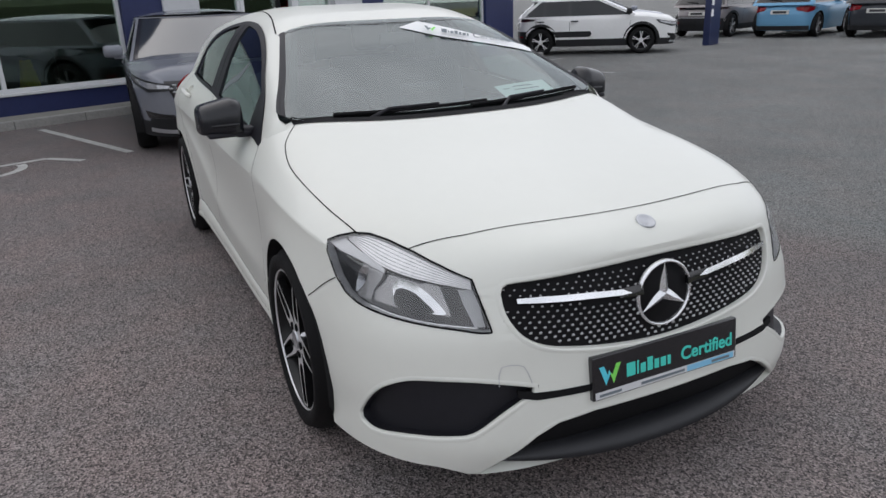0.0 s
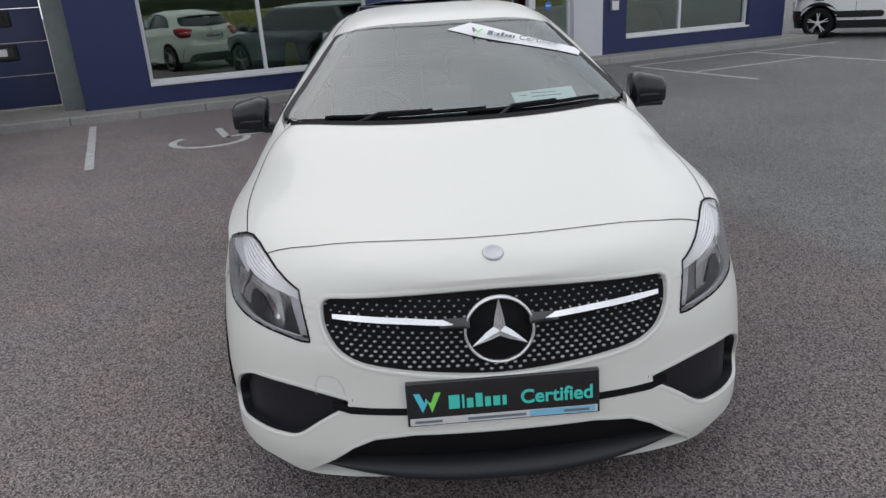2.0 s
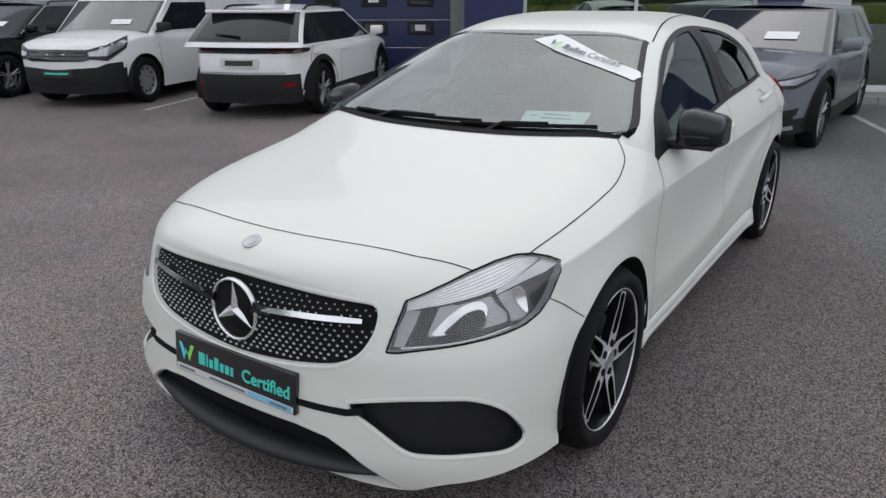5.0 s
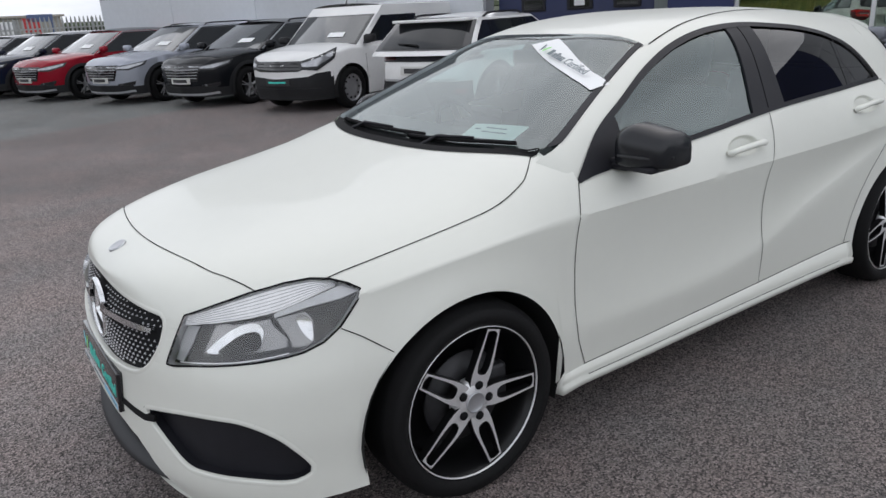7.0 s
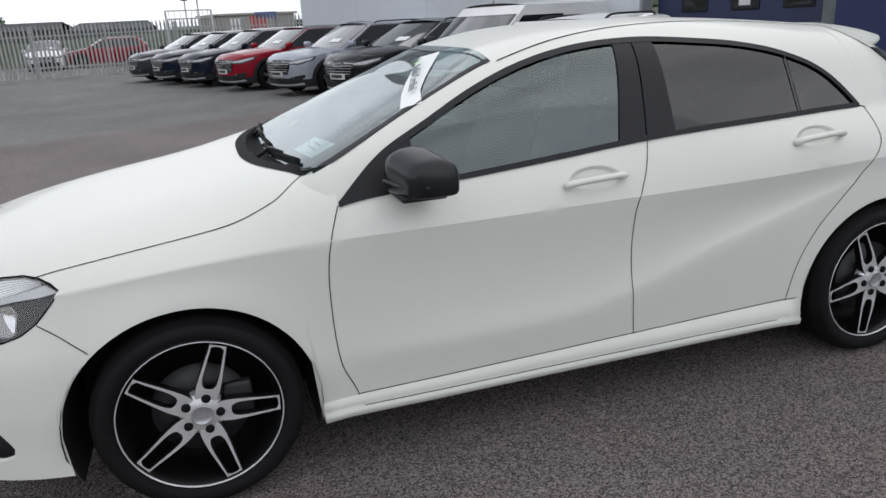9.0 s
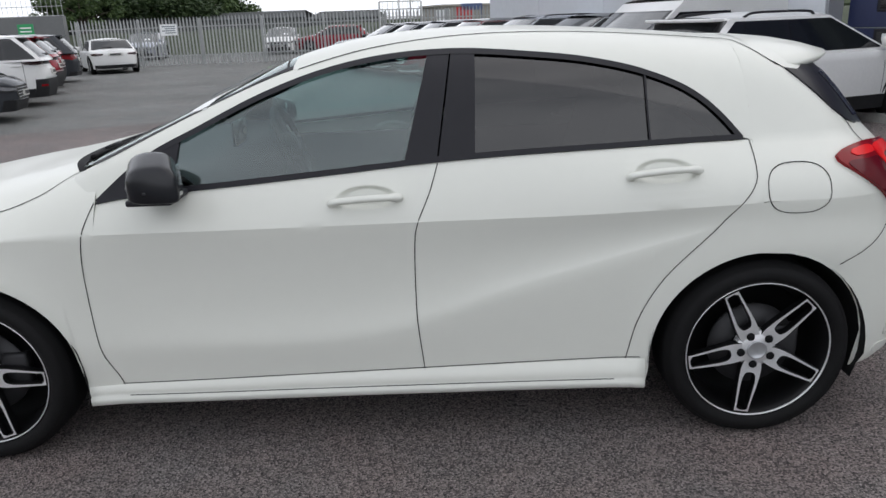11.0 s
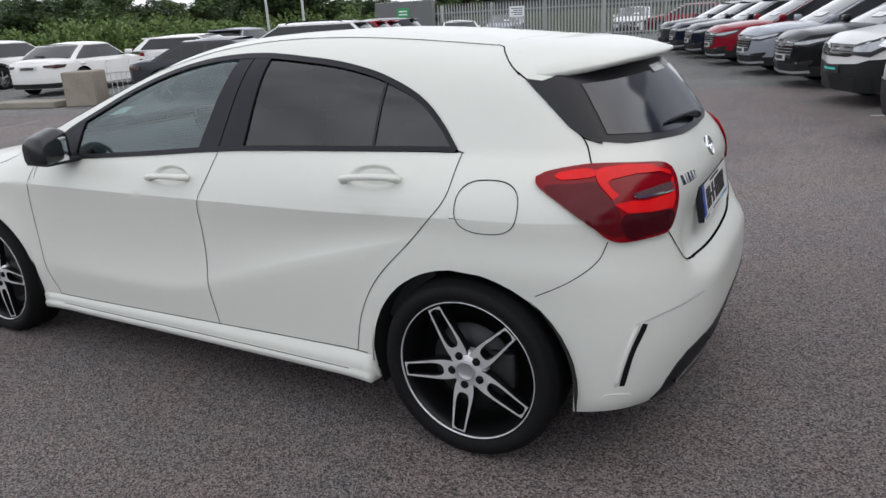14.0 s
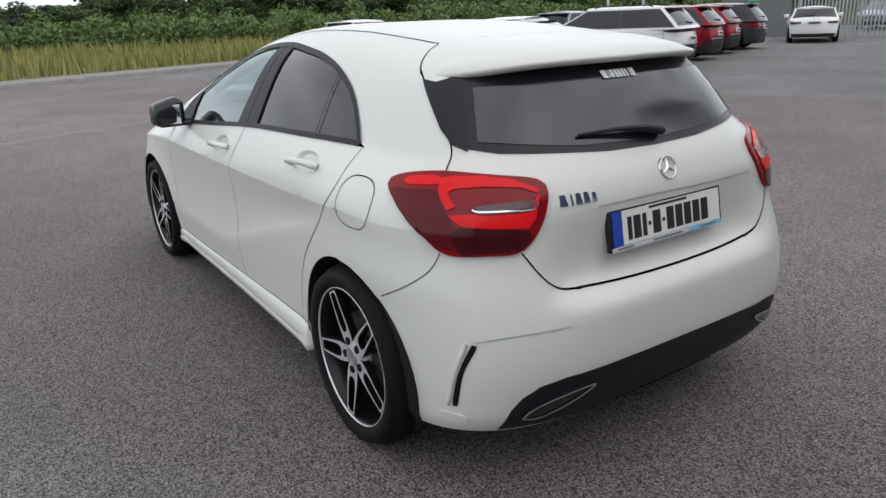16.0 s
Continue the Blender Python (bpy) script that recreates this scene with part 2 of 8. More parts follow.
def asphalt():
    m = bpy.data.materials.new("asphalt")
    m.use_nodes = True
    n, l = m.node_tree.nodes, m.node_tree.links
    b = n["Principled BSDF"]
    b.inputs["Roughness"].default_value = 0.78
    geo = n.new("ShaderNodeNewGeometry")
    stone = n.new("ShaderNodeTexVoronoi")
    stone.inputs["Scale"].default_value = 160
    l.new(geo.outputs["Position"], stone.inputs["Vector"])
    grain = n.new("ShaderNodeTexNoise")
    grain.inputs["Scale"].default_value = 150
    grain.inputs["Detail"].default_value = 7
    l.new(geo.outputs["Position"], grain.inputs["Vector"])
    blot = n.new("ShaderNodeTexNoise")
    blot.inputs["Scale"].default_value = 0.55
    blot.inputs["Detail"].default_value = 6
    l.new(geo.outputs["Position"], blot.inputs["Vector"])
    # older and newer surfacing: strips along the row of bays
    rot = n.new("ShaderNodeMapping")
    rot.inputs["Rotation"].default_value = (0, 0, -SITE)
    l.new(geo.outputs["Position"], rot.inputs["Vector"])
    sep = n.new("ShaderNodeSeparateXYZ")
    l.new(rot.outputs["Vector"], sep.inputs["Vector"])
    wob = n.new("ShaderNodeMath")
    wob.operation = "MULTIPLY_ADD"
    l.new(blot.outputs["Fac"], wob.inputs[0])
    wob.inputs[1].default_value = 0.5
    l.new(sep.outputs["Y"], wob.inputs[2])
    strip = n.new("ShaderNodeValToRGB")
    e = strip.color_ramp.elements
    e[0].position, e[0].color = 0.0, (0.119, 0.125, 0.122, 1)
    e[1].position, e[1].color = 1.0, (0.125, 0.132, 0.129, 1)
    for p, c in ((0.4965, (0.119, 0.125, 0.122, 1)), (0.4985, (0.119, 0.105, 0.102, 1)), (0.6145, (0.119, 0.106, 0.103, 1)), (0.6165, (0.125, 0.132, 0.129, 1))):
        k = e.new(p)
        k.color = c
    rng = n.new("ShaderNodeMapRange")
    rng.inputs["From Min"].default_value, rng.inputs["From Max"].default_value = -60, 41
    l.new(wob.outputs[0], rng.inputs["Value"])
    l.new(rng.outputs[0], strip.inputs["Fac"])
    ramp = n.new("ShaderNodeValToRGB")
    r = ramp.color_ramp.elements
    r[0].position, r[0].color = 0.3, (0.45, 0.45, 0.45, 1)
    r[1].position, r[1].color = 0.72, (1.75, 1.7, 1.68, 1)
    l.new(grain.outputs["Fac"], ramp.inputs["Fac"])
    m1 = n.new("ShaderNodeMixRGB")
    m1.blend_type = "MULTIPLY"
    m1.inputs[0].default_value = 1
    l.new(strip.outputs["Color"], m1.inputs[1])
    l.new(ramp.outputs["Color"], m1.inputs[2])
    cell = n.new("ShaderNodeMapRange")
    cell.inputs["From Min"].default_value, cell.inputs["From Max"].default_value = 0, 1
    cell.inputs["To Min"].default_value, cell.inputs["To Max"].default_value = 0.12, 2.08
    sc = n.new("ShaderNodeSeparateColor")
    l.new(stone.outputs["Color"], sc.inputs["Color"])
    l.new(sc.outputs["Red"], cell.inputs["Value"])
    m2 = n.new("ShaderNodeMixRGB")
    m2.blend_type = "MULTIPLY"
    m2.inputs[0].default_value = 1
    l.new(m1.outputs["Color"], m2.inputs[1])
    l.new(cell.outputs[0], m2.inputs[2])
    bl = n.new("ShaderNodeMapRange")
    bl.inputs["From Min"].default_value, bl.inputs["From Max"].default_value = 0.3, 0.7
    bl.inputs["To Min"].default_value, bl.inputs["To Max"].default_value = 0.90, 1.26
    l.new(blot.outputs["Fac"], bl.inputs["Value"])
    m3 = n.new("ShaderNodeMixRGB")
    m3.blend_type = "MULTIPLY"
    m3.inputs[0].default_value = 1
    l.new(m2.outputs["Color"], m3.inputs[1])
    l.new(bl.outputs[0], m3.inputs[2])
    tone = n.new("ShaderNodeTexNoise")
    tone.inputs["Scale"].default_value = 1.7
    tone.inputs["Detail"].default_value = 8
    tone.inputs["Roughness"].default_value = 0.7
    l.new(geo.outputs["Position"], tone.inputs["Vector"])
    tr = n.new("ShaderNodeValToRGB")
    tr.color_ramp.elements[0].position, tr.color_ramp.elements[0].color = 0.36, (0.92, 0.96, 0.97, 1)
    tr.color_ramp.elements[1].position, tr.color_ramp.elements[1].color = 0.64, (1.10, 1.03, 1.01, 1)
    l.new(tone.outputs["Fac"], tr.inputs["Fac"])
    m4 = n.new("ShaderNodeMixRGB")
    m4.blend_type = "MULTIPLY"
    m4.inputs[0].default_value = 1
    l.new(m3.outputs["Color"], m4.inputs[1])
    l.new(tr.outputs["Color"], m4.inputs[2])
    # tone multiplier along Y: palest near -3 m, darkest past 2 m
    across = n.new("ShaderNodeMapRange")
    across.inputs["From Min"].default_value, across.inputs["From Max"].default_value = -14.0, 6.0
    uneven = n.new("ShaderNodeValToRGB")
    uneven.color_ramp.interpolation = "EASE"
    w = uneven.color_ramp.elements
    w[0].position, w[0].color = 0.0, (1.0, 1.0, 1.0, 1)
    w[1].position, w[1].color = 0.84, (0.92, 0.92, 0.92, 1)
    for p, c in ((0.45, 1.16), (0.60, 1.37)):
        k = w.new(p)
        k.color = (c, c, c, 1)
    wavy_y = n.new("ShaderNodeMath")
    wavy_y.operation = "MULTIPLY_ADD"
    l.new(blot.outputs["Fac"], wavy_y.inputs[0])
    wavy_y.inputs[1].default_value = 2.0
    l.new(sep.outputs["Y"], wavy_y.inputs[2])
    l.new(wavy_y.outputs[0], across.inputs["Value"])
    l.new(across.outputs[0], uneven.inputs["Fac"])
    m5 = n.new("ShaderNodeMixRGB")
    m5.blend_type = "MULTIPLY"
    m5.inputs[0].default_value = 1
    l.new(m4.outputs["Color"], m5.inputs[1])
    l.new(uneven.outputs[0], m5.inputs[2])
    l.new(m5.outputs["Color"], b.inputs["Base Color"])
    bp = n.new("ShaderNodeBump")
    bp.inputs["Strength"].default_value = 0.8
    bp.inputs["Distance"].default_value = 0.008
    l.new(stone.outputs["Distance"], bp.inputs["Height"])
    l.new(bp.outputs["Normal"], b.inputs["Normal"])
    return m


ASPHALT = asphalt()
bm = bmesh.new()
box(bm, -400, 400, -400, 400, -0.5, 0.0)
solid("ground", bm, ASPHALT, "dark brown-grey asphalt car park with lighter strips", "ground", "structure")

# ---------------------------------------------------------------- patches laid on a curved body


def closed_curve(pts, step):
    """Closed smooth curve through 2D points, about step apart."""
    p = [np.array(q, float) for q in pts]
    k = len(p)
    out = []
    for i in range(k):
        a, b, c, d = p[i - 1], p[i], p[(i + 1) % k], p[(i + 2) % k]
        m = max(1, int(np.linalg.norm(c - b) / step))
        for j in range(m):
            t = j / m
            out.append(0.5 * (2 * b + (c - a) * t + (2 * a - 5 * b + 4 * c - d) * t * t + (3 * b - a - 3 * c + d) * t**3))
    return out


def closed_line(pts, step):
    p = [np.array(q, float) for q in pts]
    out = []
    for i in range(len(p)):
        b, c = p[i], p[(i + 1) % len(p)]
        m = max(1, int(np.linalg.norm(c - b) / step))
        out += [b + (c - b) * j / m for j in range(m)]
    return out


def inside(poly, x, y):
    r = False
    for i in range(len(poly)):
        (x0, y0), (x1, y1) = poly[i - 1], poly[i]
        if (y0 > y) != (y1 > y) and x < (x1 - x0) * (y - y0) / (y1 - y0) + x0:
            r = not r
    return r


def view_axes(gam):
    """Outward direction and the two axes of a projection; gam in degrees in plan, or 'top'."""
    if gam == "top":
        return Vector((0, 0, 1)), Vector((1, 0, 0)), Vector((0, 1, 0))
    a = radians(gam)
    return Vector((math.cos(a), math.sin(a), 0)), Vector((-math.sin(a), math.cos(a), 0)), Vector((0, 0, 1))


def drop(tree, gam, u, v, offset):
    """The body's point at (u, v) of a projection, offset outwards, and its normal."""
    o, e, f = view_axes(gam)
    start = o * 6 + e * u + f * v
    hit, n, _, _ = tree.ray_cast(start, -o)
    if hit is None:
        hit, n, _, _ = tree.find_nearest(e * u + f * v + o * 2)
    if n.dot(o) < 0:
        n = -n
    return hit + n * offset, n


def patch(tree, pts, gam, offset=0.003, depth=0.012, step=0.02, curve=True, flat2d=False):
    """bmesh of a thin plate with the given outline (points near the body), lying on it."""
    o, e, f = view_axes(gam)
    flat = pts if flat2d else [(Vector(p).dot(e), Vector(p).dot(f)) for p in pts]
    ring = closed_curve(flat, step) if curve else closed_line(flat, step)
    ring = [tuple(p) for p in ring]
    us, vs = [p[0] for p in ring], [p[1] for p in ring]
    pool = list(ring)
    arr = np.array(ring)
    u = min(us) + step / 2
    while u < max(us):
        v = min(vs) + step / 2
        while v < max(vs):
            if inside(ring, u, v) and np.min(np.hypot(arr[:, 0] - u, arr[:, 1] - v)) > step * 0.5:
                pool.append((u, v))
            v += step
        u += step
    k = len(ring)
    res = delaunay_2d_cdt([Vector(p) for p in pool], [(i, (i + 1) % k) for i in range(k)], [], 1, 1e-6)
    bm = bmesh.new()
    made, nrm = [], []
    for p in res[0]:
        q, n = drop(tree, gam, p.x, p.y, offset)
        made.append(bm.verts.new(q))
        nrm.append(n)
    for t in res[2]:
        try:
            bm.faces.new([made[i] for i in t])
        except ValueError:
            pass
    bm.verts.ensure_lookup_table()
    for fc in bm.faces:
        fc.normal_update()
    for fc in list(bm.faces):
        if fc.normal.dot(o) < 0:
            fc.normal_flip()
    if depth:
        bm.verts.index_update()
        edges = [ed for ed in bm.edges if len(ed.link_faces) == 1]
        low, rim = {}, {}
        for ed in edges:
            for vt in ed.verts:
                if vt not in low:
                    low[vt] = bm.verts.new(vt.co - nrm[vt.index] * depth)
                    rim[vt] = bm.verts.new(vt.co)
        for ed in edges:
            lp = next(lp for lp in ed.link_loops)
            a, b = lp.vert, lp.link_loop_next.vert
            bm.faces.new([rim[b], rim[a], low[a], low[b]])
    return bm


def ribbon(tree, pts, gam, width=0.006, offset=0.0015, step=0.02, curve=True, flat2d=False):
    """bmesh of a narrow strip along an open line on the body."""
    o, e, f = view_axes(gam)
    flat = pts if flat2d else [(Vector(p).dot(e), Vector(p).dot(f)) for p in pts]
    n = max(2, int(sum(math.dist(a, b) for a, b in zip(flat, flat[1:])) / step))
    line = spline(flat, n) if curve else [np.array(p) for p in flat]
    bm = bmesh.new()
    rows = []
    for i, p in enumerate(line):
        d = line[min(i + 1, len(line) - 1)] - line[max(i - 1, 0)]
        d = d / (np.linalg.norm(d) + 1e-9)
        w = np.array((-d[1], d[0])) * width / 2
        row = []
        for s in (-1, 1):
            q = drop(tree, gam, p[0] + s * w[0], p[1] + s * w[1], offset)[0]
            row.append(q)
        rows.append(row)
    grid(bm, rows)
    for fc in bm.faces:
        fc.normal_update()
        if fc.normal.dot(o) < 0:
            fc.normal_flip()
    return bm


def flip_y(bm):
    """The same on the other side of the car."""
    for v in bm.verts:
        v.co.y = -v.co.y
    bmesh.ops.reverse_faces(bm, faces=bm.faces[:])
    return bm


def tube(bm, pts, radius, seg=8, caps=True, squash=1.0):
    """A bar of round section along points."""
    p = [Vector(q) for q in pts]
    rows = []
    for i, q in enumerate(p):
        d = (p[min(i + 1, len(p) - 1)] - p[max(i - 1, 0)]).normalized()
        a = d.cross(Vector((0, 0, 1)))
        if a.length < 0.05:
            a = d.cross(Vector((0, 1, 0)))
        a.normalize()
        b = a.cross(d)
        r = radius[i] if isinstance(radius, (list, tuple)) else radius
        rows.append([q + a * r * math.cos(2 * math.pi * j / seg) + b * r * squash * math.sin(2 * math.pi * j / seg) for j in range(seg)])
    vv, _ = grid(bm, rows, close=True)
    if caps:
        for r in (vv[0], vv[-1]):
            try:
                bm.faces.new(r)
            except ValueError:
                pass
    return bm


def lettering(text, size, mat, parent, m, extrude=0.0008, name="lettering", align="LEFT", bold=0.0):
    """Raised letters as a mesh; m places them (x right, y up, z out)."""
    cu = bpy.data.curves.new(name, "FONT")
    cu.body, cu.size, cu.extrude, cu.align_x, cu.offset = text, size, extrude, align, bold
    ob = new(name, cu)
    bpy.context.view_layer.update()
    me = bpy.data.meshes.new_from_object(ob.evaluated_get(bpy.context.evaluated_depsgraph_get()))
    bpy.data.objects.remove(ob)
    me.materials.clear()
    me.materials.append(mat)
    me.transform(m)
    o2 = new(name, me)
    o2.parent = parent
    return o2


def plate_axes(origin, right, up):
    """A matrix whose x runs along right and y along up."""
    r = Vector(right).normalized()
    u = Vector(up)
    u = (u - r * u.dot(r)).normalized()
    n = r.cross(u)
    return Matrix((( r.x, u.x, n.x, origin[0]), (r.y, u.y, n.y, origin[1]), (r.z, u.z, n.z, origin[2]), (0, 0, 0, 1)))

# ---------------------------------------------------------------- white hatchback: surface
# x forward, y to the car's left, z up; axles at x = +-1.35
XC_F, XC_R = 1.0, -1.32
nose_x = lerp_table([0.12, 0.20, 0.28, 0.37, 0.49, 0.58, 0.64, 0.70, 0.76], [2.17, 2.222, 2.249, 2.245, 2.231, 2.227, 2.218, 2.197, 2.166])
tail_x = lerp_table([0.20, 0.27, 0.34, 0.45, 0.56, 0.615, 0.65, 0.72, 0.80, 0.88, 0.95, 1.0, 1.05, 1.2, 1.255, 1.30, 1.325, 1.342, 1.356, 1.362],
                    [-1.97, -2.025, -2.05, -2.07, -2.068, -2.05, -1.985, -1.955, -1.965, -1.975, -1.95, -1.915, -1.875, -1.775, -1.72, -1.63, -1.55, -1.46, -1.38, -1.322])
tail_flush = lerp_table([0.20, 0.27, 0.34, 0.45, 0.56, 0.65, 0.72, 0.80, 0.88, 0.95], [-1.97, -2.025, -2.05, -2.068, -2.06, -2.035, -2.01, -1.99, -1.975, -1.95])
# plan of the nose: exponents across and along, and how far the wings stand out
nose_a = smooth_table([0.12, 0.28, 0.40, 0.52, 0.64, 0.8], [3.5, 3.05, 2.9, 2.8, 2.6, 3.0], 0.03)
nose_b = smooth_table([0.12, 0.28, 0.40, 0.52, 0.64, 0.8], [5.0, 4.6, 4.5, 4.3, 3.65, 3.1], 0.03)
wing_out = smooth_table([0.12, 0.45, 0.55, 0.64, 0.76, 0.82], [0.034, 0.022, 0.021, 0.014, 0.002, 0.0], 0.02)
tail_n = lerp_table([0.3, 0.55, 0.7, 0.85, 1.06, 1.24, 1.4], [3.8, 3.6, 3.3, 3.2, 3.0, 2.5, 2.2])
crease_z = lerp_table([2.2, 2.12, 2.0, 1.9, 1.68, 1.4, 0.9, 0.3, -0.23, -0.73, -1.16, -1.4, -1.6, -2.0],
                      [0.735, 0.712, 0.712, 0.722, 0.762, 0.795, 0.818, 0.82, 0.823, 0.826, 0.84, 0.85, 0.852, 0.852])
crease_y = lerp_table([1.6, 1.0, 0.5, 0.0, -0.5, -1.0, -1.35, -1.6], [0.870, 0.861, 0.866, 0.866, 0.866, 0.872, 0.878, 0.872])
drop_z = lerp_table([0.9, 0.65, 0.3, 0.05, -0.18, -0.49, -0.75, -1.15, -1.3], [0.43, 0.425, 0.42, 0.428, 0.472, 0.57, 0.645, 0.755, 0.785])
scallop = lerp_table([1.05, 0.75, 0.3, -0.3, -0.7, -1.0, -1.3], [0.0, 0.012, 0.02, 0.022, 0.018, 0.010, 0.0])
belt_z = smooth_table([1.14, 1.0, 0.857, 0.717, 0.45, 0.08, -0.3, -0.9, -1.28, -1.35], [0.80, 0.855, 0.911, 0.926, 0.945, 0.973, 1.003, 1.024, 1.03, 1.03], 0.05)
belt_y = smooth_table([1.14, 1.0, 0.857, 0.3, -0.3, -0.9, -1.3], [0.82, 0.82, 0.806, 0.797, 0.785, 0.772, 0.742], 0.08)
head_z = lerp_table([0.857, 0.80, 0.706, 0.518, 0.324, 0.124, -0.08, -0.333, -0.589, -0.797, -0.984, -1.142, -1.232, -1.28, -1.3],
                    [0.913, 0.965, 1.04, 1.133, 1.222, 1.29, 1.331, 1.346, 1.329, 1.303, 1.257, 1.184, 1.104, 1.044, 1.034])
roof_z = smooth_table([1.14, 1.1, 1.0, 0.87, 0.6, 0.363, 0.2, 0.1, 0.0, -0.2, -0.45, -0.7, -1.0, -1.32],
                    [0.965, 0.992, 1.035, 1.092, 1.206, 1.300, 1.350, 1.375, 1.394, 1.412, 1.420, 1.413, 1.392, 1.362], 0.07)
hood_z = smooth_table([2.2, 2.17, 2.133, 2.08, 2.02, 1.9, 1.7, 1.4, 1.1, 0.8], [0.735, 0.775, 0.802, 0.818, 0.833, 0.856, 0.888, 0.933, 0.996, 1.06], 0.02)
ARCH_R, ARCH_Z = 0.372, 0.307
CAR_WHEELS = (1.352, -1.352)


def flank(x, z):
    """Half width of the lower body at height z."""
    zc, yc = crease_z(x), crease_y(x)
    y = yc
    zd = drop_z(x)
    d = scallop(x)
    if z < zc:
        t = (zc - z) / max(zc - zd, 0.02)
        if t < 1:
            y -= d * 4.0 * t**1.25 * (1 - t) + 0.004 * t
        else:
            y -= 0.004 + 0.016 * smoothstep(zd, 0.26, z)
    y -= 0.030 * smoothstep(0.26, 0.16, z) * (1 - 0.9 * smoothstep(1.2, 1.6, x))
    y += wing_out(z) * smoothstep(0.98, 1.5, x)
    for cx in CAR_WHEELS:
        r = math.hypot(x - cx, z - ARCH_Z)
        y += 0.011 * math.exp(-(((r - ARCH_R) / 0.07) ** 2)) * smoothstep(0.15, 0.3, z) * (1 - smoothstep(1.55, 1.70, x))
    return y


def greenhouse_y(x, z):
    """Half width above the belt."""
    zb, zt = belt_z(x), roof_z(x)
    f = min(1.0, max(0.0, (z - zb) / (zt - zb)))
    return (belt_y(x) - 0.50 * (z - zb)) * (1 - f**5) ** 0.2


def shoulder_y(x, z):
    """Half width between crease and belt."""
    zc, zb = crease_z(x), belt_z(x)
    t = min(1.0, max(0.0, (z - zc) / (zb - zc)))
    k = 0.62 - 0.40 * smoothstep(-0.2, -1.1, x)
    return crease_y(x) + (belt_y(x) - crease_y(x)) * (k * t + (1 - k) * t * t)


def upper_y(x, z):
    return shoulder_y(x, z) if z < belt_z(x) else greenhouse_y(x, z)


def front_point(c, z):
    """c: 0 at the side (x = XC_F) to 1 at the middle of the nose."""
    x = XC_F + (nose_x(z) - XC_F) * c
    return Vector((x, flank(x, z) * max(0.0, 1 - c ** nose_b(z)) ** (1 / nose_a(z)), z))


def rear_point(psi, z):
    """psi: 90 at the side, 0 at the middle of the tail."""
    n = tail_n(z)
    q, c = math.sin(psi) ** (2 / n), max(0.0, math.cos(psi)) ** (2 / n)
    xt = tail_x(z)
    if z < 0.95:
        k = smoothstep(0.42, 0.68, q)
        xt += (tail_flush(z) - xt) * k
    x = XC_R + (xt - XC_R) * c
    w = flank(XC_R, z) if z < crease_z(XC_R) else upper_y(XC_R, z)
    return Vector((x, w * q, z))


def arch_floor(x, base):
    for cx in CAR_WHEELS:
        r = ARCH_R + (0.022 if x > cx > 0 else 0.0)
        if abs(x - cx) < r:
            return max(base, ARCH_Z + ARCH_R * math.sqrt(1 - ((x - cx) / r) ** 2))
    return base


def stations(a, b, step):
    """x stations from a down to b, dense at the ends of the wheel openings."""
    xs = set(np.round(np.linspace(a, b, max(2, int(abs(a - b) / step) + 1)), 4))
    for cx in CAR_WHEELS:
        for k in range(33):
            c = math.cos(math.pi * k / 32)
            x = round(cx + (ARCH_R + (0.022 if cx > 0 and c > 0 else 0.0) - 0.0006) * c, 4)
            if min(a, b) < x < max(a, b):
                xs.add(x)
        for x in (cx + ARCH_R + (0.022 if cx > 0 else 0.0), cx - ARCH_R):
            if min(a, b) < x < max(a, b):
                xs.add(round(x, 4))
    return sorted(xs, reverse=True)


skin = bmesh.new()
# front and lower side columns
cols = []
n3 = 3.0
for q in np.linspace(0, 0.80, 18):
    cols.append(("f", (1 - q**n3) ** (1 / n3)))
c_last = cols[-1][1]
ref = nose_x(0.45) - XC_F
for x in stations(XC_F + ref * c_last - 0.012, XC_F, 0.03):
    cols.append(("f", (x - XC_F) / ref))
for x in stations(XC_F - 0.02, XC_R, 0.035):
    cols.append(("s", x))
for psi in np.linspace(math.pi / 2, 0, 40)[1:]:
    cols.append(("r", psi))
LEV = 26
rows = []
for kind, p in cols:
    col = []
    if kind == "f":
        xr = front_point(p, 0.45).x
        top = crease_z(XC_F + (nose_x(0.72) - XC_F) * p)
        base = 0.17 + 0.03 * smoothstep(0.53, 0.66, front_point(p, 0.3).y)
        z0 = base
        for _ in range(6):
            z0 = arch_floor(front_point(p, z0 if z0 > base else 0.3).x, base)
        col = [front_point(p, z0 + (top - z0) * i / LEV) for i in range(LEV + 1)]
    elif kind == "s":
        z0, top = arch_floor(p, 0.20), crease_z(p)
        zd = min(max(drop_z(p), z0 + 0.02), top - 0.03)
        col = [Vector((p, flank(p, z), z)) for z in list(np.linspace(z0, zd, 11)) + list(np.linspace(zd, top, LEV - 9))[1:]]
    else:
        xm = rear_point(p, 0.45).x
        z0 = 0.222
        for _ in range(6):
            z0 = arch_floor(rear_point(p, max(z0, 0.3)).x, 0.222)
        top = crease_z(xm)
        col = [rear_point(p, z) for z in np.linspace(z0, top, LEV + 1)]
    rows.append(col)
grid(skin, rows)

# bonnet and fender tops: same columns, from the crease to the middle line
HOOD_REAR = 0.857
cap_cols = []
for kind, p in cols:
    if kind == "f":
        x = XC_F + (nose_x(0.72) - XC_F) * p
        e = front_point(p, crease_z(x))
        cap_cols.append(e)
    elif kind == "s" and p > HOOD_REAR:
        cap_cols.append(Vector((p, crease_y(p), crease_z(p))))
cap_cols.append(Vector((HOOD_REAR, crease_y(HOOD_REAR), crease_z(HOOD_REAR))))


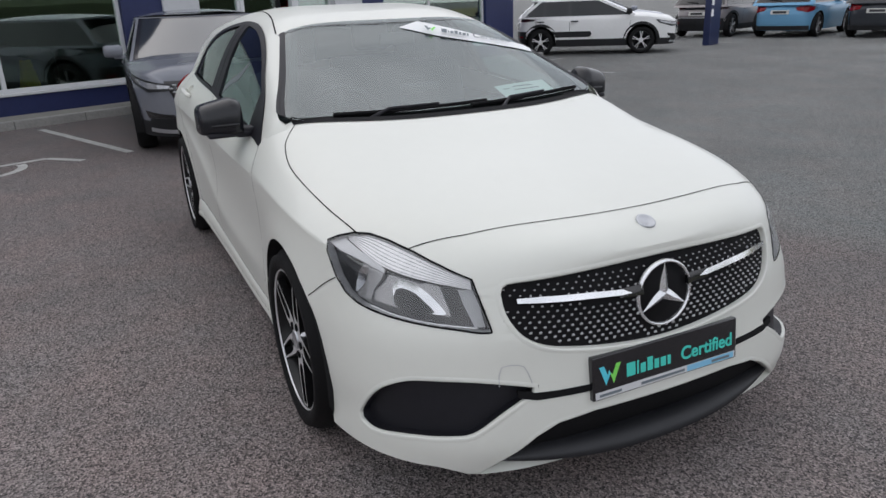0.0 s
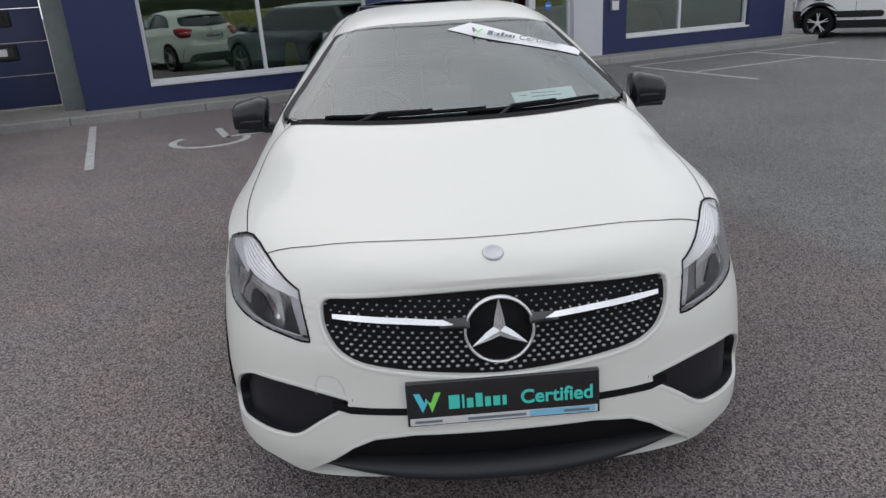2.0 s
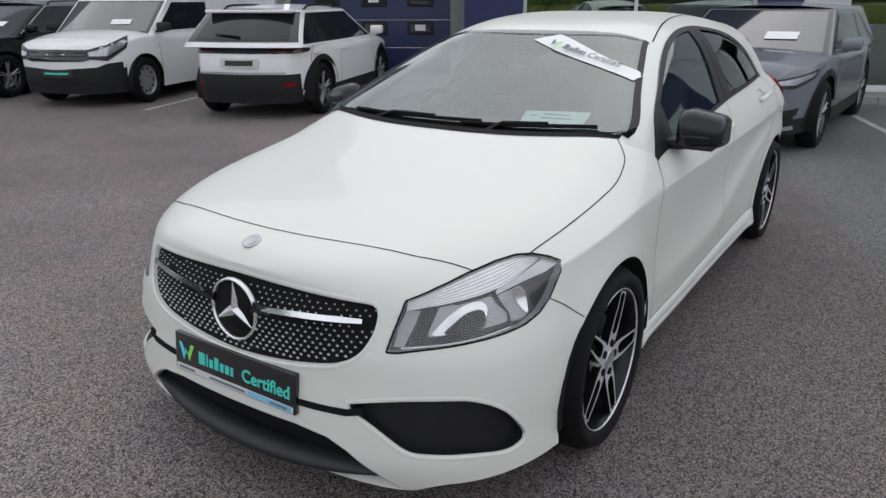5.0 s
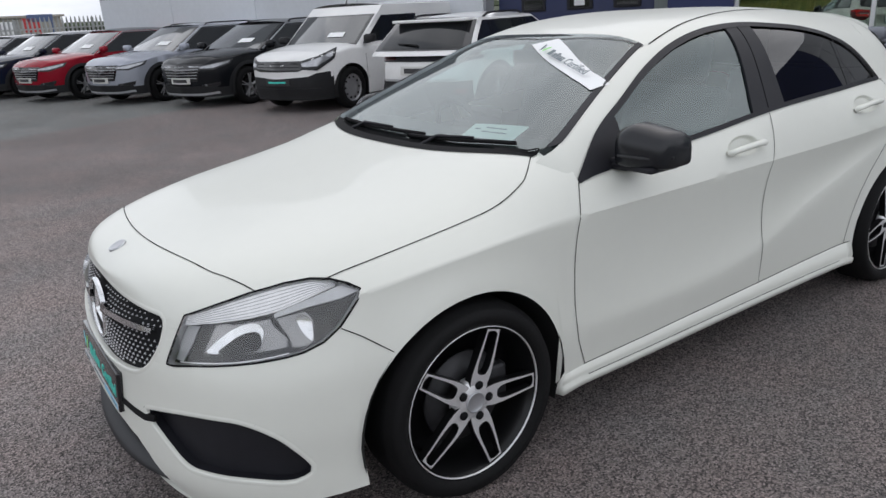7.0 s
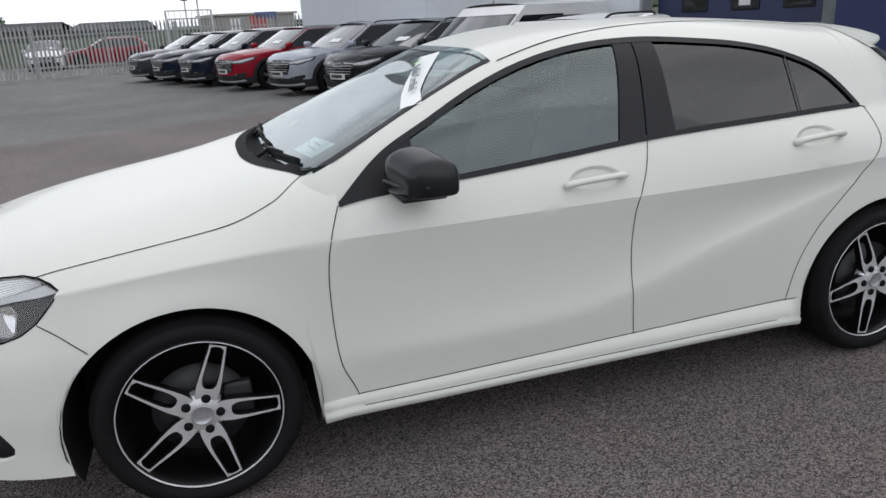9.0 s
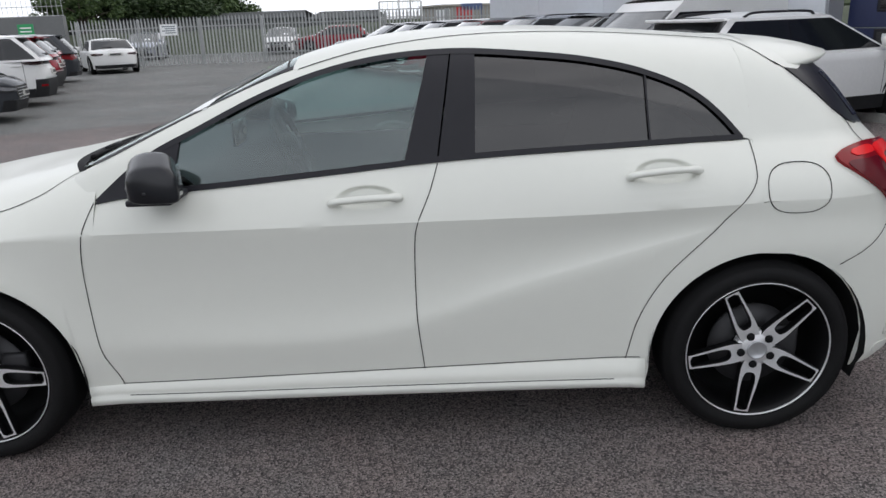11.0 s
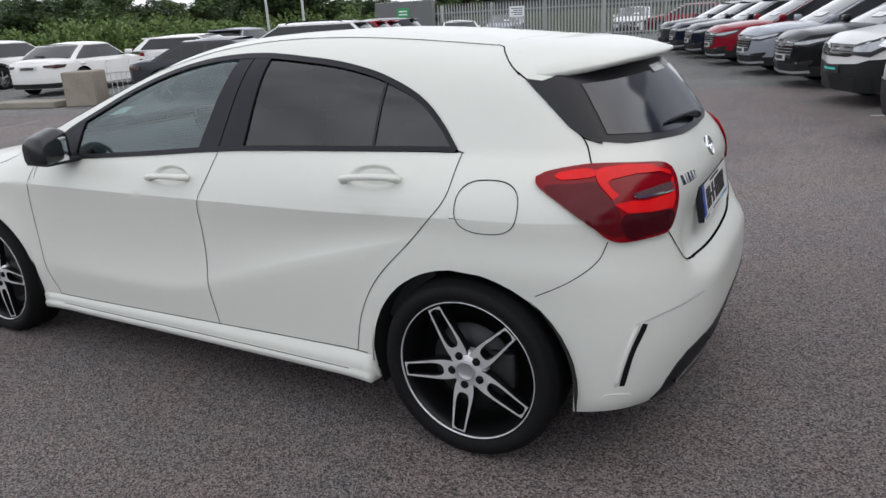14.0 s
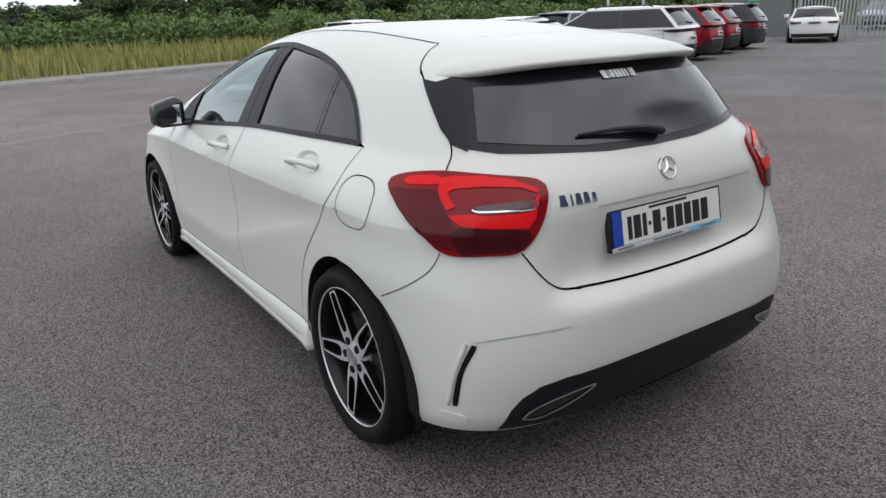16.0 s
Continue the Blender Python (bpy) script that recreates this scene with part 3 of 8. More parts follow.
def hood_height(x, v, ze):
    return ze + (hood_z(x) - ze) * (1 - 0.10 * v * v - 0.90 * v ** (6.5 + 4.0 * smoothstep(1.25, 0.9, x)))


rows = []
for e in cap_cols:
    rows.append([Vector((e.x, e.y * v, hood_height(e.x, v, e.z))) for v in [1 - (k / 24) ** 1.6 for k in range(25)]])
grid(skin, rows, flip=True)


def section(x, z_lo, z_hi, n):
    """n + 1 points of the section at x between two heights, evenly along it."""
    zt = roof_z(x)
    zb = belt_z(x)
    pts = []
    if z_hi < zt - 1e-6:
        pts = [(upper_y(x, z), z) for z in np.linspace(z_lo, z_hi, 60)]
    else:
        y0 = upper_y(x, z_lo)
        zs = list(np.linspace(z_lo, z_lo + (zt - z_lo) * 0.8, 40))
        pts = [(upper_y(x, z), z) for z in zs]
        c0 = (1 - min(1, ((zs[-1] - zb) / (zt - zb))) ** 5) ** 0.2
        for c in np.linspace(c0, 0, 80)[1:]:
            z = zb + (zt - zb) * (1 - c**5) ** 0.2
            pts.append(((belt_y(x) - 0.5 * (z - zb)) * c, z))
    a = np.array(pts)
    s = np.concatenate(([0], np.cumsum(np.hypot(*np.diff(a, axis=0).T))))
    u = np.linspace(0, s[-1], n + 1)
    return [Vector((x, y, z)) for y, z in zip(np.interp(u, s, a[:, 0]), np.interp(u, s, a[:, 1]))]


HEADER = 0.22
ws_edge_z = smooth_table([1.14, 0.97, 0.83, 0.6, 0.36, 0.22, -0.02], [0.915, 0.982, 1.043, 1.148, 1.25, 1.30, 1.345], 0.03)
door_x = sorted(set(np.round(list(np.linspace(0.857, XC_R, 64)) + [HEADER], 4)), reverse=True)
low, dlo, mid, top = [], [], [], []
for x in door_x:
    zc, zb = crease_z(x), belt_z(x)
    zh = max(head_z(x), zb + 0.0005) if x > -1.3 else zb + 0.0005
    za = max(ws_edge_z(x) if x > -0.3 else 0.0, zh + 0.012)
    za = min(za, roof_z(x) - 0.02)
    low.append(section(x, zc, zb, 8))
    dlo.append(section(x, zb, zh, 10))
    mid.append(section(x, zh, za, 5))
    top.append(section(x, za, roof_z(x), 20))
grid(skin, low)
grid(skin, mid)
k_head = door_x.index(HEADER)
grid(skin, top[k_head:])
screen_x = [x for x in np.linspace(1.13, 0.857, 28)]
fore = []
for x in screen_x:
    za = ws_edge_z(x)
    zb = belt_z(x)
    fore.append(section(x, max(za, zb + 0.02), roof_z(x), 20))
screen_rows = fore[:-1] + [[p.copy() for p in r] for r in top[: k_head + 1]]
for row in screen_rows:
    for p in row:
        ze = ws_edge_z(p.x)
        p.z -= 0.5 * smoothstep(0.22, 0.45, p.x) * max(0.0, p.z - ze)
# tail above the crease
tz = sorted(set(np.round(np.concatenate((np.linspace(0.85, 1.27, 26), np.linspace(1.27, 1.342, 12), np.linspace(1.342, 1.3618, 9))), 4)))
rows = []
for psi in np.linspace(math.pi / 2, 0, 40):
    rows.append([rear_point(psi, z) for z in tz])
grid(skin, rows)
bmesh.ops.remove_doubles(skin, verts=skin.verts, dist=0.0008)


def hood_end(y):
    """Rear edge of the bonnet."""
    return 1.108 - 0.163 * (abs(y) / 0.69) ** 2.6


def glass_base(y):
    return 1.006 - 0.06 * (abs(y) / 0.67) ** 2.5 - 4.0 * max(0.0, abs(y) - 0.66) ** 1.5


def clipped(col, n):
    """A column of the windscreen from the cowl upwards, n points."""
    k = next(i for i, p in enumerate(col) if p.x <= glass_base(p.y))
    pts = col[k:]
    if k:
        lo, hi = 0.0, 1.0
        for _ in range(20):
            m = (lo + hi) / 2
            p = col[k - 1].lerp(col[k], m)
            lo, hi = (m, hi) if p.x > glass_base(p.y) else (lo, m)
        pts = [p] + pts
    xs = [-p.x for p in pts]
    us = np.linspace(xs[0], xs[-1], n)
    return [Vector((-u, float(np.interp(u, xs, [p.y for p in pts])), float(np.interp(u, xs, [p.z for p in pts])))) for u in us]


clear_cols = [clipped(list(c), 44) for c in zip(*screen_rows)]
clear_rows = [list(r) for r in zip(*clear_cols)]


def screen_mesh(bm):
    """The windscreen, ending at the cowl."""
    grid(bm, clear_rows)


# closing face between the bonnet's end and the foot of the screen pillar
foot = [p.copy() for p in low[0] + dlo[0][1:] + mid[0][1:]]
e = cap_cols[-1]
under = [Vector((e.x, e.y * v, hood_height(e.x, v, e.z))) for v in np.linspace(foot[-1].y / e.y, 1, 14)]
face_pts = []
for p in foot + under[:-1]:
    if not face_pts or (p - face_pts[-1]).length > 0.002:
        face_pts.append(p)
for p in face_pts:
    p.x += 0.0015
foot_bm = bmesh.new()
foot_bm.faces.new([foot_bm.verts.new(p) for p in face_pts])
bmesh.ops.triangulate(foot_bm, faces=foot_bm.faces[:])

glass_dlo = [r for x, r in zip(door_x, dlo) if x > -1.3]


def surface_tree():
    t = skin.copy()
    screen_mesh(t)
    grid(t, glass_dlo)
    h = t.copy()
    for v in h.verts:
        v.co.y = -v.co.y
    me = bpy.data.meshes.new("half")
    h.to_mesh(me)
    t.from_mesh(me)
    bpy.data.meshes.remove(me)
    h.free()
    t.normal_update()
    tree = BVHTree.FromBMesh(t)
    t.free()
    return tree


TREE = surface_tree()

# ---------------------------------------------------------------- wheels


def alloy_wheel(parent, centre, side, turn, radius=0.323, rim=0.252, half=0.105, spokes=5):
    """side +1: outer face towards +y. turn: degrees of the first spoke."""
    m = pose(*centre) if side > 0 else pose(*centre, 0, 0, 180)
    axis = m @ pose(0, 0, 0, -90, 0, 0)

    w = new("wheel")
    w.parent = parent
    tagged(w, "black alloy wheel with machined silver twin spokes")
    bm = bmesh.new()
    spin(bm, [(rim - 0.004, half - 0.03), (rim + 0.004, half - 0.006), (rim + 0.02, half + 0.003), (rim + 0.05, half + 0.002), (radius - 0.018, half - 0.012), (radius - 0.004, half - 0.028),
              (radius, half - 0.05), (radius, 0.0), (radius, -half + 0.05), (radius - 0.02, -half + 0.012), (rim + 0.02, -half), (rim - 0.004, -half + 0.03)], axis, 56)
    part("tyre", bm, RUBBER, w)
    bm = bmesh.new()
    spin(bm, [(rim + 0.003, half - 0.012), (rim - 0.002, half - 0.008), (rim - 0.008, half - 0.016), (rim - 0.022, half - 0.05), (rim - 0.03, 0.0), (rim - 0.034, -half + 0.05), (0.0, -half + 0.05)], axis, 56)
    part("rim_barrel", bm, WHEEL_BLACK, w)
    bm = bmesh.new()
    spin(bm, [(rim - 0.0015, half - 0.009), (rim - 0.0025, half - 0.0065), (rim - 0.0052, half - 0.007), (rim - 0.0062, half - 0.012)], axis, 64)
    part("rim_edge", bm, ALU, w, "machined silver rim edge")
    bm = bmesh.new()
    spin(bm, [(0.0, half - 0.085), (0.15, half - 0.085), (0.15, half - 0.075), (0.07, half - 0.070), (0.0, half - 0.070)], axis, 36)
    part("brake_disc", bm, STEEL, w)
    bm = bmesh.new()
    box(bm, -0.16, -0.07, half - 0.10, half - 0.055, -0.06, 0.07, 0.012, m)
    part("brake_caliper", bm, STEEL, w)
    k = rim / 0.236
    face = [(0.030, 0.024), (0.050, 0.031), (0.072, 0.0345), (0.10, 0.0345), (0.14, 0.0315), (0.19, 0.0270), (0.2225, 0.0245)]
    hole = [(0.082, 0.0), (0.085, 0.0120), (0.098, 0.0190), (0.12, 0.0212), (0.15, 0.0203), (0.195, 0.0180), (0.2165, 0.0165), (0.2180, 0.0)]
    fr = [(k * r, k * ww) for r, ww in face]
    hr = [(k * r, k * ww) for r, ww in hole]

    def dish(r):
        return half - 0.012 - 0.014 * (1 - min(1, r / (k * 0.22))) ** 1.5

    for i in range(spokes):
        a = radians(turn + 360 * i / spokes)
        ca, sa = -math.cos(a), math.sin(a)
        bm = bmesh.new()
        n = 26
        outer = [np.array(q) for q in spline(fr, n)]
        outer = [(q[0], q[1]) for q in outer] + [(q[0], -q[1]) for q in reversed(outer)]
        inner = [np.array(q) for q in spline(hr, n)]
        inner = [(q[0], max(0.0, q[1])) for q in inner] + [(q[0], -max(0.0, q[1])) for q in reversed(inner)]

        def put(r, s, dz):
            return m @ Vector((r * ca - s * sa * -1 * 1.0, dish(r) + dz, r * sa - s * ca * -1 * -1.0))

        rows = [[put(r, s, -0.028) for r, s in outer], [put(r, s, -0.0015) for r, s in outer], [put(r, s * 0.965, 0.0) for r, s in outer],
                [put(r, s * 1.06, 0.0) for r, s in inner], [put(r, s, -0.0015) for r, s in inner], [put(r, s, -0.028) for r, s in inner]]
        vv, nf = grid(bm, rows, close=True)
        for fc in bm.faces:
            c = fc.calc_center_median()
            fc.material_index = 1
        for fc in nf[2 * len(outer): 3 * len(outer)]:
            fc.material_index = 0
        bmesh.ops.recalc_face_normals(bm, faces=bm.faces[:])
        part("spoke", bm, [ALU, WHEEL_BLACK], w, smooth=False)
    bm = bmesh.new()
    spin(bm, [(0.0, half - 0.018), (0.052, half - 0.020), (0.068, half - 0.030), (0.07, half - 0.06)], axis, 40)
    part("hub", bm, ALU, w)
    bm = bmesh.new()
    spin(bm, [(0.034, half - 0.02), (0.034, half - 0.0135), (0.031, half - 0.0115), (0.029, half - 0.0135), (0.0, half - 0.012)], axis, 32)
    part("centre_cap", bm, SILVER, w, "silver centre cap")
    for i in range(spokes):
        a = radians(turn + 360 * i / spokes)
        bm = bmesh.new()
        r = 0.055
        spin(bm, [(0.0145, half - 0.024), (0.0138, half - 0.0155), (0.0, half - 0.0155)], axis @ pose(-r * math.cos(a), -r * math.sin(a), 0), 12)
        part("wheel_bolt", bm, MATT_BLACK, w)
    return w

# ---------------------------------------------------------------- white hatchback: parts
car = thing("hatchback_car", "white five-door hatchback with black-and-silver alloy wheels on asphalt", "car")
TEAL = material("teal_lettering", (0.06, 0.62, 0.52), 0.4)
GREEN = material("green_lettering", (0.22, 0.72, 0.12), 0.4)
CYAN = material("cyan_lettering", (0.10, 0.62, 0.75), 0.4)
PALE = material("pale_plate", (0.62, 0.63, 0.64), 0.45, spread=0.03)
SKY_BLUE = material("light_blue_band", (0.22, 0.52, 0.72), 0.45)
PLATE_WHITE = material("reflective_plate", (0.78, 0.78, 0.74), 0.35, spread=0.03)
EURO_BLUE = material("plate_blue", (0.02, 0.07, 0.42), 0.4)
INK = material("black_ink", (0.02, 0.02, 0.022), 0.5)
PAPER = material("pale_green_paper", (0.78, 0.88, 0.82), 0.7, spread=0.04)
STRIP_WHITE = material("white_vinyl", (0.84, 0.85, 0.85), 0.55, spread=0.02)
GREY_INK = material("grey_ink", (0.14, 0.17, 0.19), 0.5)
HOUSING = material("lamp_housing", (0.013, 0.014, 0.016), 0.35, spread=0.1)
BADGE_LAMP = material("lamp_bright_metal", (0.85, 0.86, 0.87), 0.2, 0.4, spread=0.15, scale=40)
LAMP_REFLECTOR = material("lamp_reflector", (0.34, 0.35, 0.36), 0.3, 0.2, spread=0.2, scale=25)
HOUSING_GREY = material("lamp_grey_trim", (0.50, 0.51, 0.52), 0.3, 0.3, spread=0.1)
SATIN_SILVER = material("lamp_satin_silver", (0.36, 0.36, 0.36), 0.25, 0.6, spread=0.15, scale=20)
RIBBED = material("ribbed_clear_lamp", (0.92, 0.92, 0.92), 0.3, 0.0, spread=0.14, scale=30)
CABIN = material("cabin_plastic", (0.022, 0.023, 0.025), 0.65, spread=0.15, scale=12)
SEAT_CLOTH = material("seat_cloth", (0.028, 0.028, 0.031), 0.9, spread=0.2, scale=40, bump=0.1)
LINER = material("arch_liner", (0.006, 0.006, 0.0065), 0.9, spread=0.2)


MIRROR_CAP = material("dark_mirror_cap", (0.010, 0.011, 0.014), 0.24, spec=0.45)


def mirrored(bm):
    """Adds the other half (y -> -y)."""
    g = bmesh.ops.duplicate(bm, geom=bm.verts[:] + bm.edges[:] + bm.faces[:])
    vs = [v for v in g["geom"] if isinstance(v, bmesh.types.BMVert)]
    for v in vs:
        v.co.y = -v.co.y
    bmesh.ops.reverse_faces(bm, faces=[f for f in g["geom"] if isinstance(f, bmesh.types.BMFace)])
    bmesh.ops.remove_doubles(bm, verts=[v for v in bm.verts if abs(v.co.y) < 0.001], dist=0.0012)
    return bm


hood_edge_y = lerp_table([1.92, 1.72, 1.45, 1.16, 1.06, 1.015, 0.95], [0.637, 0.747, 0.775, 0.775, 0.757, 0.737, 0.685])
gap_front = lerp_table([0.28, 0.41, 0.65, 0.82, 0.92], [0.855, 0.905, 0.917, 0.897, 0.857])
gap_mid = lerp_table([0.29, 0.53, 0.78, 0.92, 1.0], [-0.20, -0.182, -0.19, -0.245, -0.272])
gap_rear = lerp_table([0.30, 0.46, 0.60, 0.79, 0.93, 1.04], [-0.90, -0.94, -1.018, -1.20, -1.305, -1.31])


def hood_front(y):
    return 2.042 - 0.06 * (y / 0.5) ** 2 if y < 0.5 else 1.982 - 0.46 * (y - 0.5)


def panel_of(c, n):
    x, y, z = c.x, abs(c.y), c.z
    if x > 0.95 and z > crease_z(x) + 0.002 and n.z > 0.25 and y < hood_edge_y(x) and x < hood_front(y):
        return "bonnet"
    if x > 1.6 + 0.10 * smoothstep(0.5, 0.75, z) and z < 0.86:
        return "front_bumper"
    if 0.28 < z < belt_z(x) + 0.002 and -1.31 < x < 0.92:
        s = "left" if c.y > 0 else "right"
        if gap_mid(z) < x < gap_front(z):
            return "front_door_" + s
        if gap_rear(z) < x < gap_mid(z):
            return "rear_door_" + s
    if x < -1.55:
        if y < 0.60 and z > 0.64:
            return "tailgate"
        if z < 0.70 - 0.08 * smoothstep(-1.8, -1.58, x):
            return "rear_bumper"
    return "body"


HEAD = [(2.142, 0.515, 0.592), (2.139, 0.52, 0.61), (2.116, 0.529, 0.66), (2.09, 0.537, 0.71), (2.078, 0.538, 0.728), (2.01, 0.59, 0.755), (1.93, 0.638, 0.780), (1.843, 0.679, 0.797), (1.778, 0.709, 0.803), (1.735, 0.742, 0.799), (1.70, 0.776, 0.787), (1.677, 0.805, 0.772),
        (1.693, 0.816, 0.745), (1.722, 0.814, 0.712), (1.75, 0.812, 0.682), (1.799, 0.803, 0.648), (1.85, 0.785, 0.629), (1.90, 0.763, 0.620), (1.969, 0.724, 0.612), (2.03, 0.673, 0.606), (2.093, 0.602, 0.599), (2.13, 0.54, 0.590)]
# openings sunk into the nose
GR_TOP = [(0, y, 0.730 - 0.017 * (abs(y) / 0.462) ** 2) for y in np.linspace(-0.462, 0.462, 15)]
GR_SIDE = [(0.476, 0.704), (0.482, 0.688), (0.478, 0.638), (0.451, 0.586), (0.405, 0.551), (0.337, 0.530), (0.172, 0.506)]
GR_LOW = [(0, y, z) for y, z in GR_SIDE] + [(0, 0.0, 0.494)] + [(0, -y, z) for y, z in reversed(GR_SIDE)]
VENT = [(2.203, 0.426, 0.423), (2.193, 0.454, 0.441), (2.139, 0.583, 0.461), (2.055, 0.70, 0.458), (2.003, 0.747, 0.438), (1.955, 0.783, 0.403), (1.912, 0.802, 0.353), (1.880, 0.810, 0.305), (1.884, 0.808, 0.285), (1.912, 0.797, 0.273), (1.946, 0.78, 0.271), (2.034, 0.723, 0.287), (2.114, 0.64, 0.298), (2.15, 0.58, 0.310), (2.183, 0.51, 0.365)]
LOW_SIDE = [(0.552, 0.19), (0.50, 0.232), (0.425, 0.290), (0.36, 0.320), (0.25, 0.332)]
LOW = [(0, -y, z) for y, z in LOW_SIDE] + [(0, 0, 0.329)] + [(0, y, z) for y, z in reversed(LOW_SIDE)]
LOWB = [(0, 0.575, 0.15), (0, 0.32, 0.15), (0, 0, 0.15), (0, -0.32, 0.15), (0, -0.575, 0.15)]


def carve(bm, pts, gam, depth, wall, curve=True, rounds=2, out=0.005):
    """Sinks the area inside an outline, with a wall all round."""
    o, e, f = view_axes(gam)
    flat = [(Vector(q).dot(e), Vector(q).dot(f)) for q in pts]
    ring = np.array(closed_curve(flat, 0.006) if curve else closed_line(flat, 0.006))
    poly = [tuple(q) for q in ring[::2]]
    lo, hi = ring.min(axis=0) - 0.02, ring.max(axis=0) + 0.02

    def depth_at(co):
        u, v = co.dot(e), co.dot(f)
        if not (lo[0] < u < hi[0] and lo[1] < v < hi[1]):
            return -1.0
        d = float(np.min(np.hypot(ring[:, 0] - u, ring[:, 1] - v)))
        return (d if inside(poly, u, v) else -d) + out

    for _ in range(rounds):
        bm.normal_update()
        near = []
        for ed in bm.edges:
            m = (ed.verts[0].co + ed.verts[1].co) / 2
            if m.x > 1.5 and ed.verts[0].normal.dot(o) > 0.15 and ed.calc_length() > 0.004 and abs(depth_at(m)) < 0.022:
                near.append(ed)
        bmesh.ops.subdivide_edges(bm, edges=near, cuts=1, use_grid_fill=True)
    bm.normal_update()
    for v in bm.verts:
        if v.co.x > 1.5 and v.normal.dot(o) > 0.1:
            d = depth_at(v.co)
            if d > 0:
                v[SUNK] = max(v[SUNK], depth * smoothstep(0, wall, d))
    return bm


whole = mirrored(skin.copy())
bmesh.ops.recalc_face_normals(whole, faces=whole.faces[:])
whole.normal_update()
SUNK = whole.verts.layers.float.new("sunk")
for g in (50, -50):
    carve(whole, [(x, y if g > 0 else -y, z) for x, y, z in VENT], g, 0.052, 0.005)
    carve(whole, [(x, y if g > 0 else -y, z) for x, y, z in HEAD], 48 if g > 0 else -48, 0.040, 0.004, False, 3, -0.003)
carve(whole, GR_TOP + GR_LOW, 0, 0.030, 0.005)
carve(whole, LOW + LOWB, 0, 0.060, 0.005, False)
whole.normal_update()
for v, n in [(v, v.normal.copy()) for v in whole.verts if v[SUNK] > 0]:
    v.co -= n * v[SUNK]
# the openings go through the skin
bmesh.ops.delete(whole, geom=[fc for fc in whole.faces if sum(v[SUNK] for v in fc.verts) > 0.004 * len(fc.verts)], context="FACES")
whole.normal_update()
whole.verts.index_update()
# the bonnet ends at the cowl
bmesh.ops.delete(whole, geom=[fc for fc in whole.faces for c in [fc.calc_center_median()] if 0.80 < c.x < hood_end(c.y) - 0.030 and abs(c.y) < 0.70 and c.z > 0.93 and fc.normal.z > 0.3], context="FACES")
whole.normal_update()
whole.verts.index_update()
# bowls behind the door handles
HANDLES = ((-0.037, 0.892), (-1.01, 0.94))


def bowl_of(v):
    """How far a point of the flank lies inside a handle's bowl, 0 to 1."""
    best = 0.0
    for hx, hz in HANDLES:
        dz = v.z - hz - 0.006
        r = math.hypot((v.x - hx) / 0.108, dz / (0.044 if dz > 0 else 0.032))
        best = max(best, 1 - smoothstep(0.62, 1.0, r))
    return best if abs(v.y) > 0.6 else 0.0


for _ in range(3):
    near = [e for e in whole.edges if any(abs((e.verts[0].co.x + e.verts[1].co.x) / 2 - hx) < 0.13 and abs((e.verts[0].co.z + e.verts[1].co.z) / 2 - hz) < 0.08 for hx, hz in HANDLES) and abs(e.verts[0].co.y) > 0.6]
    bmesh.ops.subdivide_edges(whole, edges=near, cuts=1, use_grid_fill=True)
for v in whole.verts:
    k = bowl_of(v.co)
    if k > 0:
        v.co.y -= math.copysign(0.019 * k, v.co.y)
whole.normal_update()
whole.verts.index_update()
bins = {}
for fc in whole.faces:
    bins.setdefault(panel_of(fc.calc_center_median(), fc.normal), []).append(fc)
names = {"front_door_left": "front_door", "front_door_right": "front_door", "rear_door_left": "rear_door", "rear_door_right": "rear_door"}
panels = {}
for key, faces in bins.items():
    ids, co, nr, fl = {}, [], [], []
    for fc in faces:
        q = []
        for v in fc.verts:
            if v.index not in ids:
                ids[v.index] = len(co)
                co.append(v.co.copy())
                nr.append(v.normal.copy())
            q.append(ids[v.index])
        fl.append(q)
    me = bpy.data.meshes.new(names.get(key, key))
    me.from_pydata(co, [], fl)
    me.materials.append(WHITE)
    me.shade_smooth()
    me.normals_split_custom_set_from_vertices([tuple(n) for n in nr])
    ob = new(names.get(key, key), me)
    ob.parent = car
    panels[key] = ob
whole.free()


def both(name, make, mat, parent=None, label="", smooth=True):
    """A part on each side."""
    a = part(name, make(), mat, parent or car, label, smooth)
    b = part(name, flip_y(make()), mat, parent or car, label, smooth)
    return a, b


# glass
bm = bmesh.new()
screen_mesh(bm)
mirrored(bm)
bmesh.ops.recalc_face_normals(bm, faces=bm.faces[:])
part("windscreen", bm, GLASS, car, "clear windscreen")
for nm, x0, x1, mt in (("front_door_glass", 0.857, -0.25, SIDE_GLASS), ("rear_door_glass", -0.38, -0.975, DARK_GLASS), ("quarter_glass", -0.975, -1.3, DARK_GLASS)):
    def glass_strip(x0=x0, x1=x1):
        b = bmesh.new()
        xs = [x for x in np.linspace(x0, x1, 26)]
        rr = []
        for x in xs:
            zb = belt_z(x)
            rr.append([p + Vector((0, -0.004, 0)) for p in section(x, zb, max(head_z(x), zb + 0.0008), 10)])
        grid(b, rr)
        bmesh.ops.recalc_face_normals(b, faces=b.faces[:])
        return b
    both(nm, glass_strip, mt)
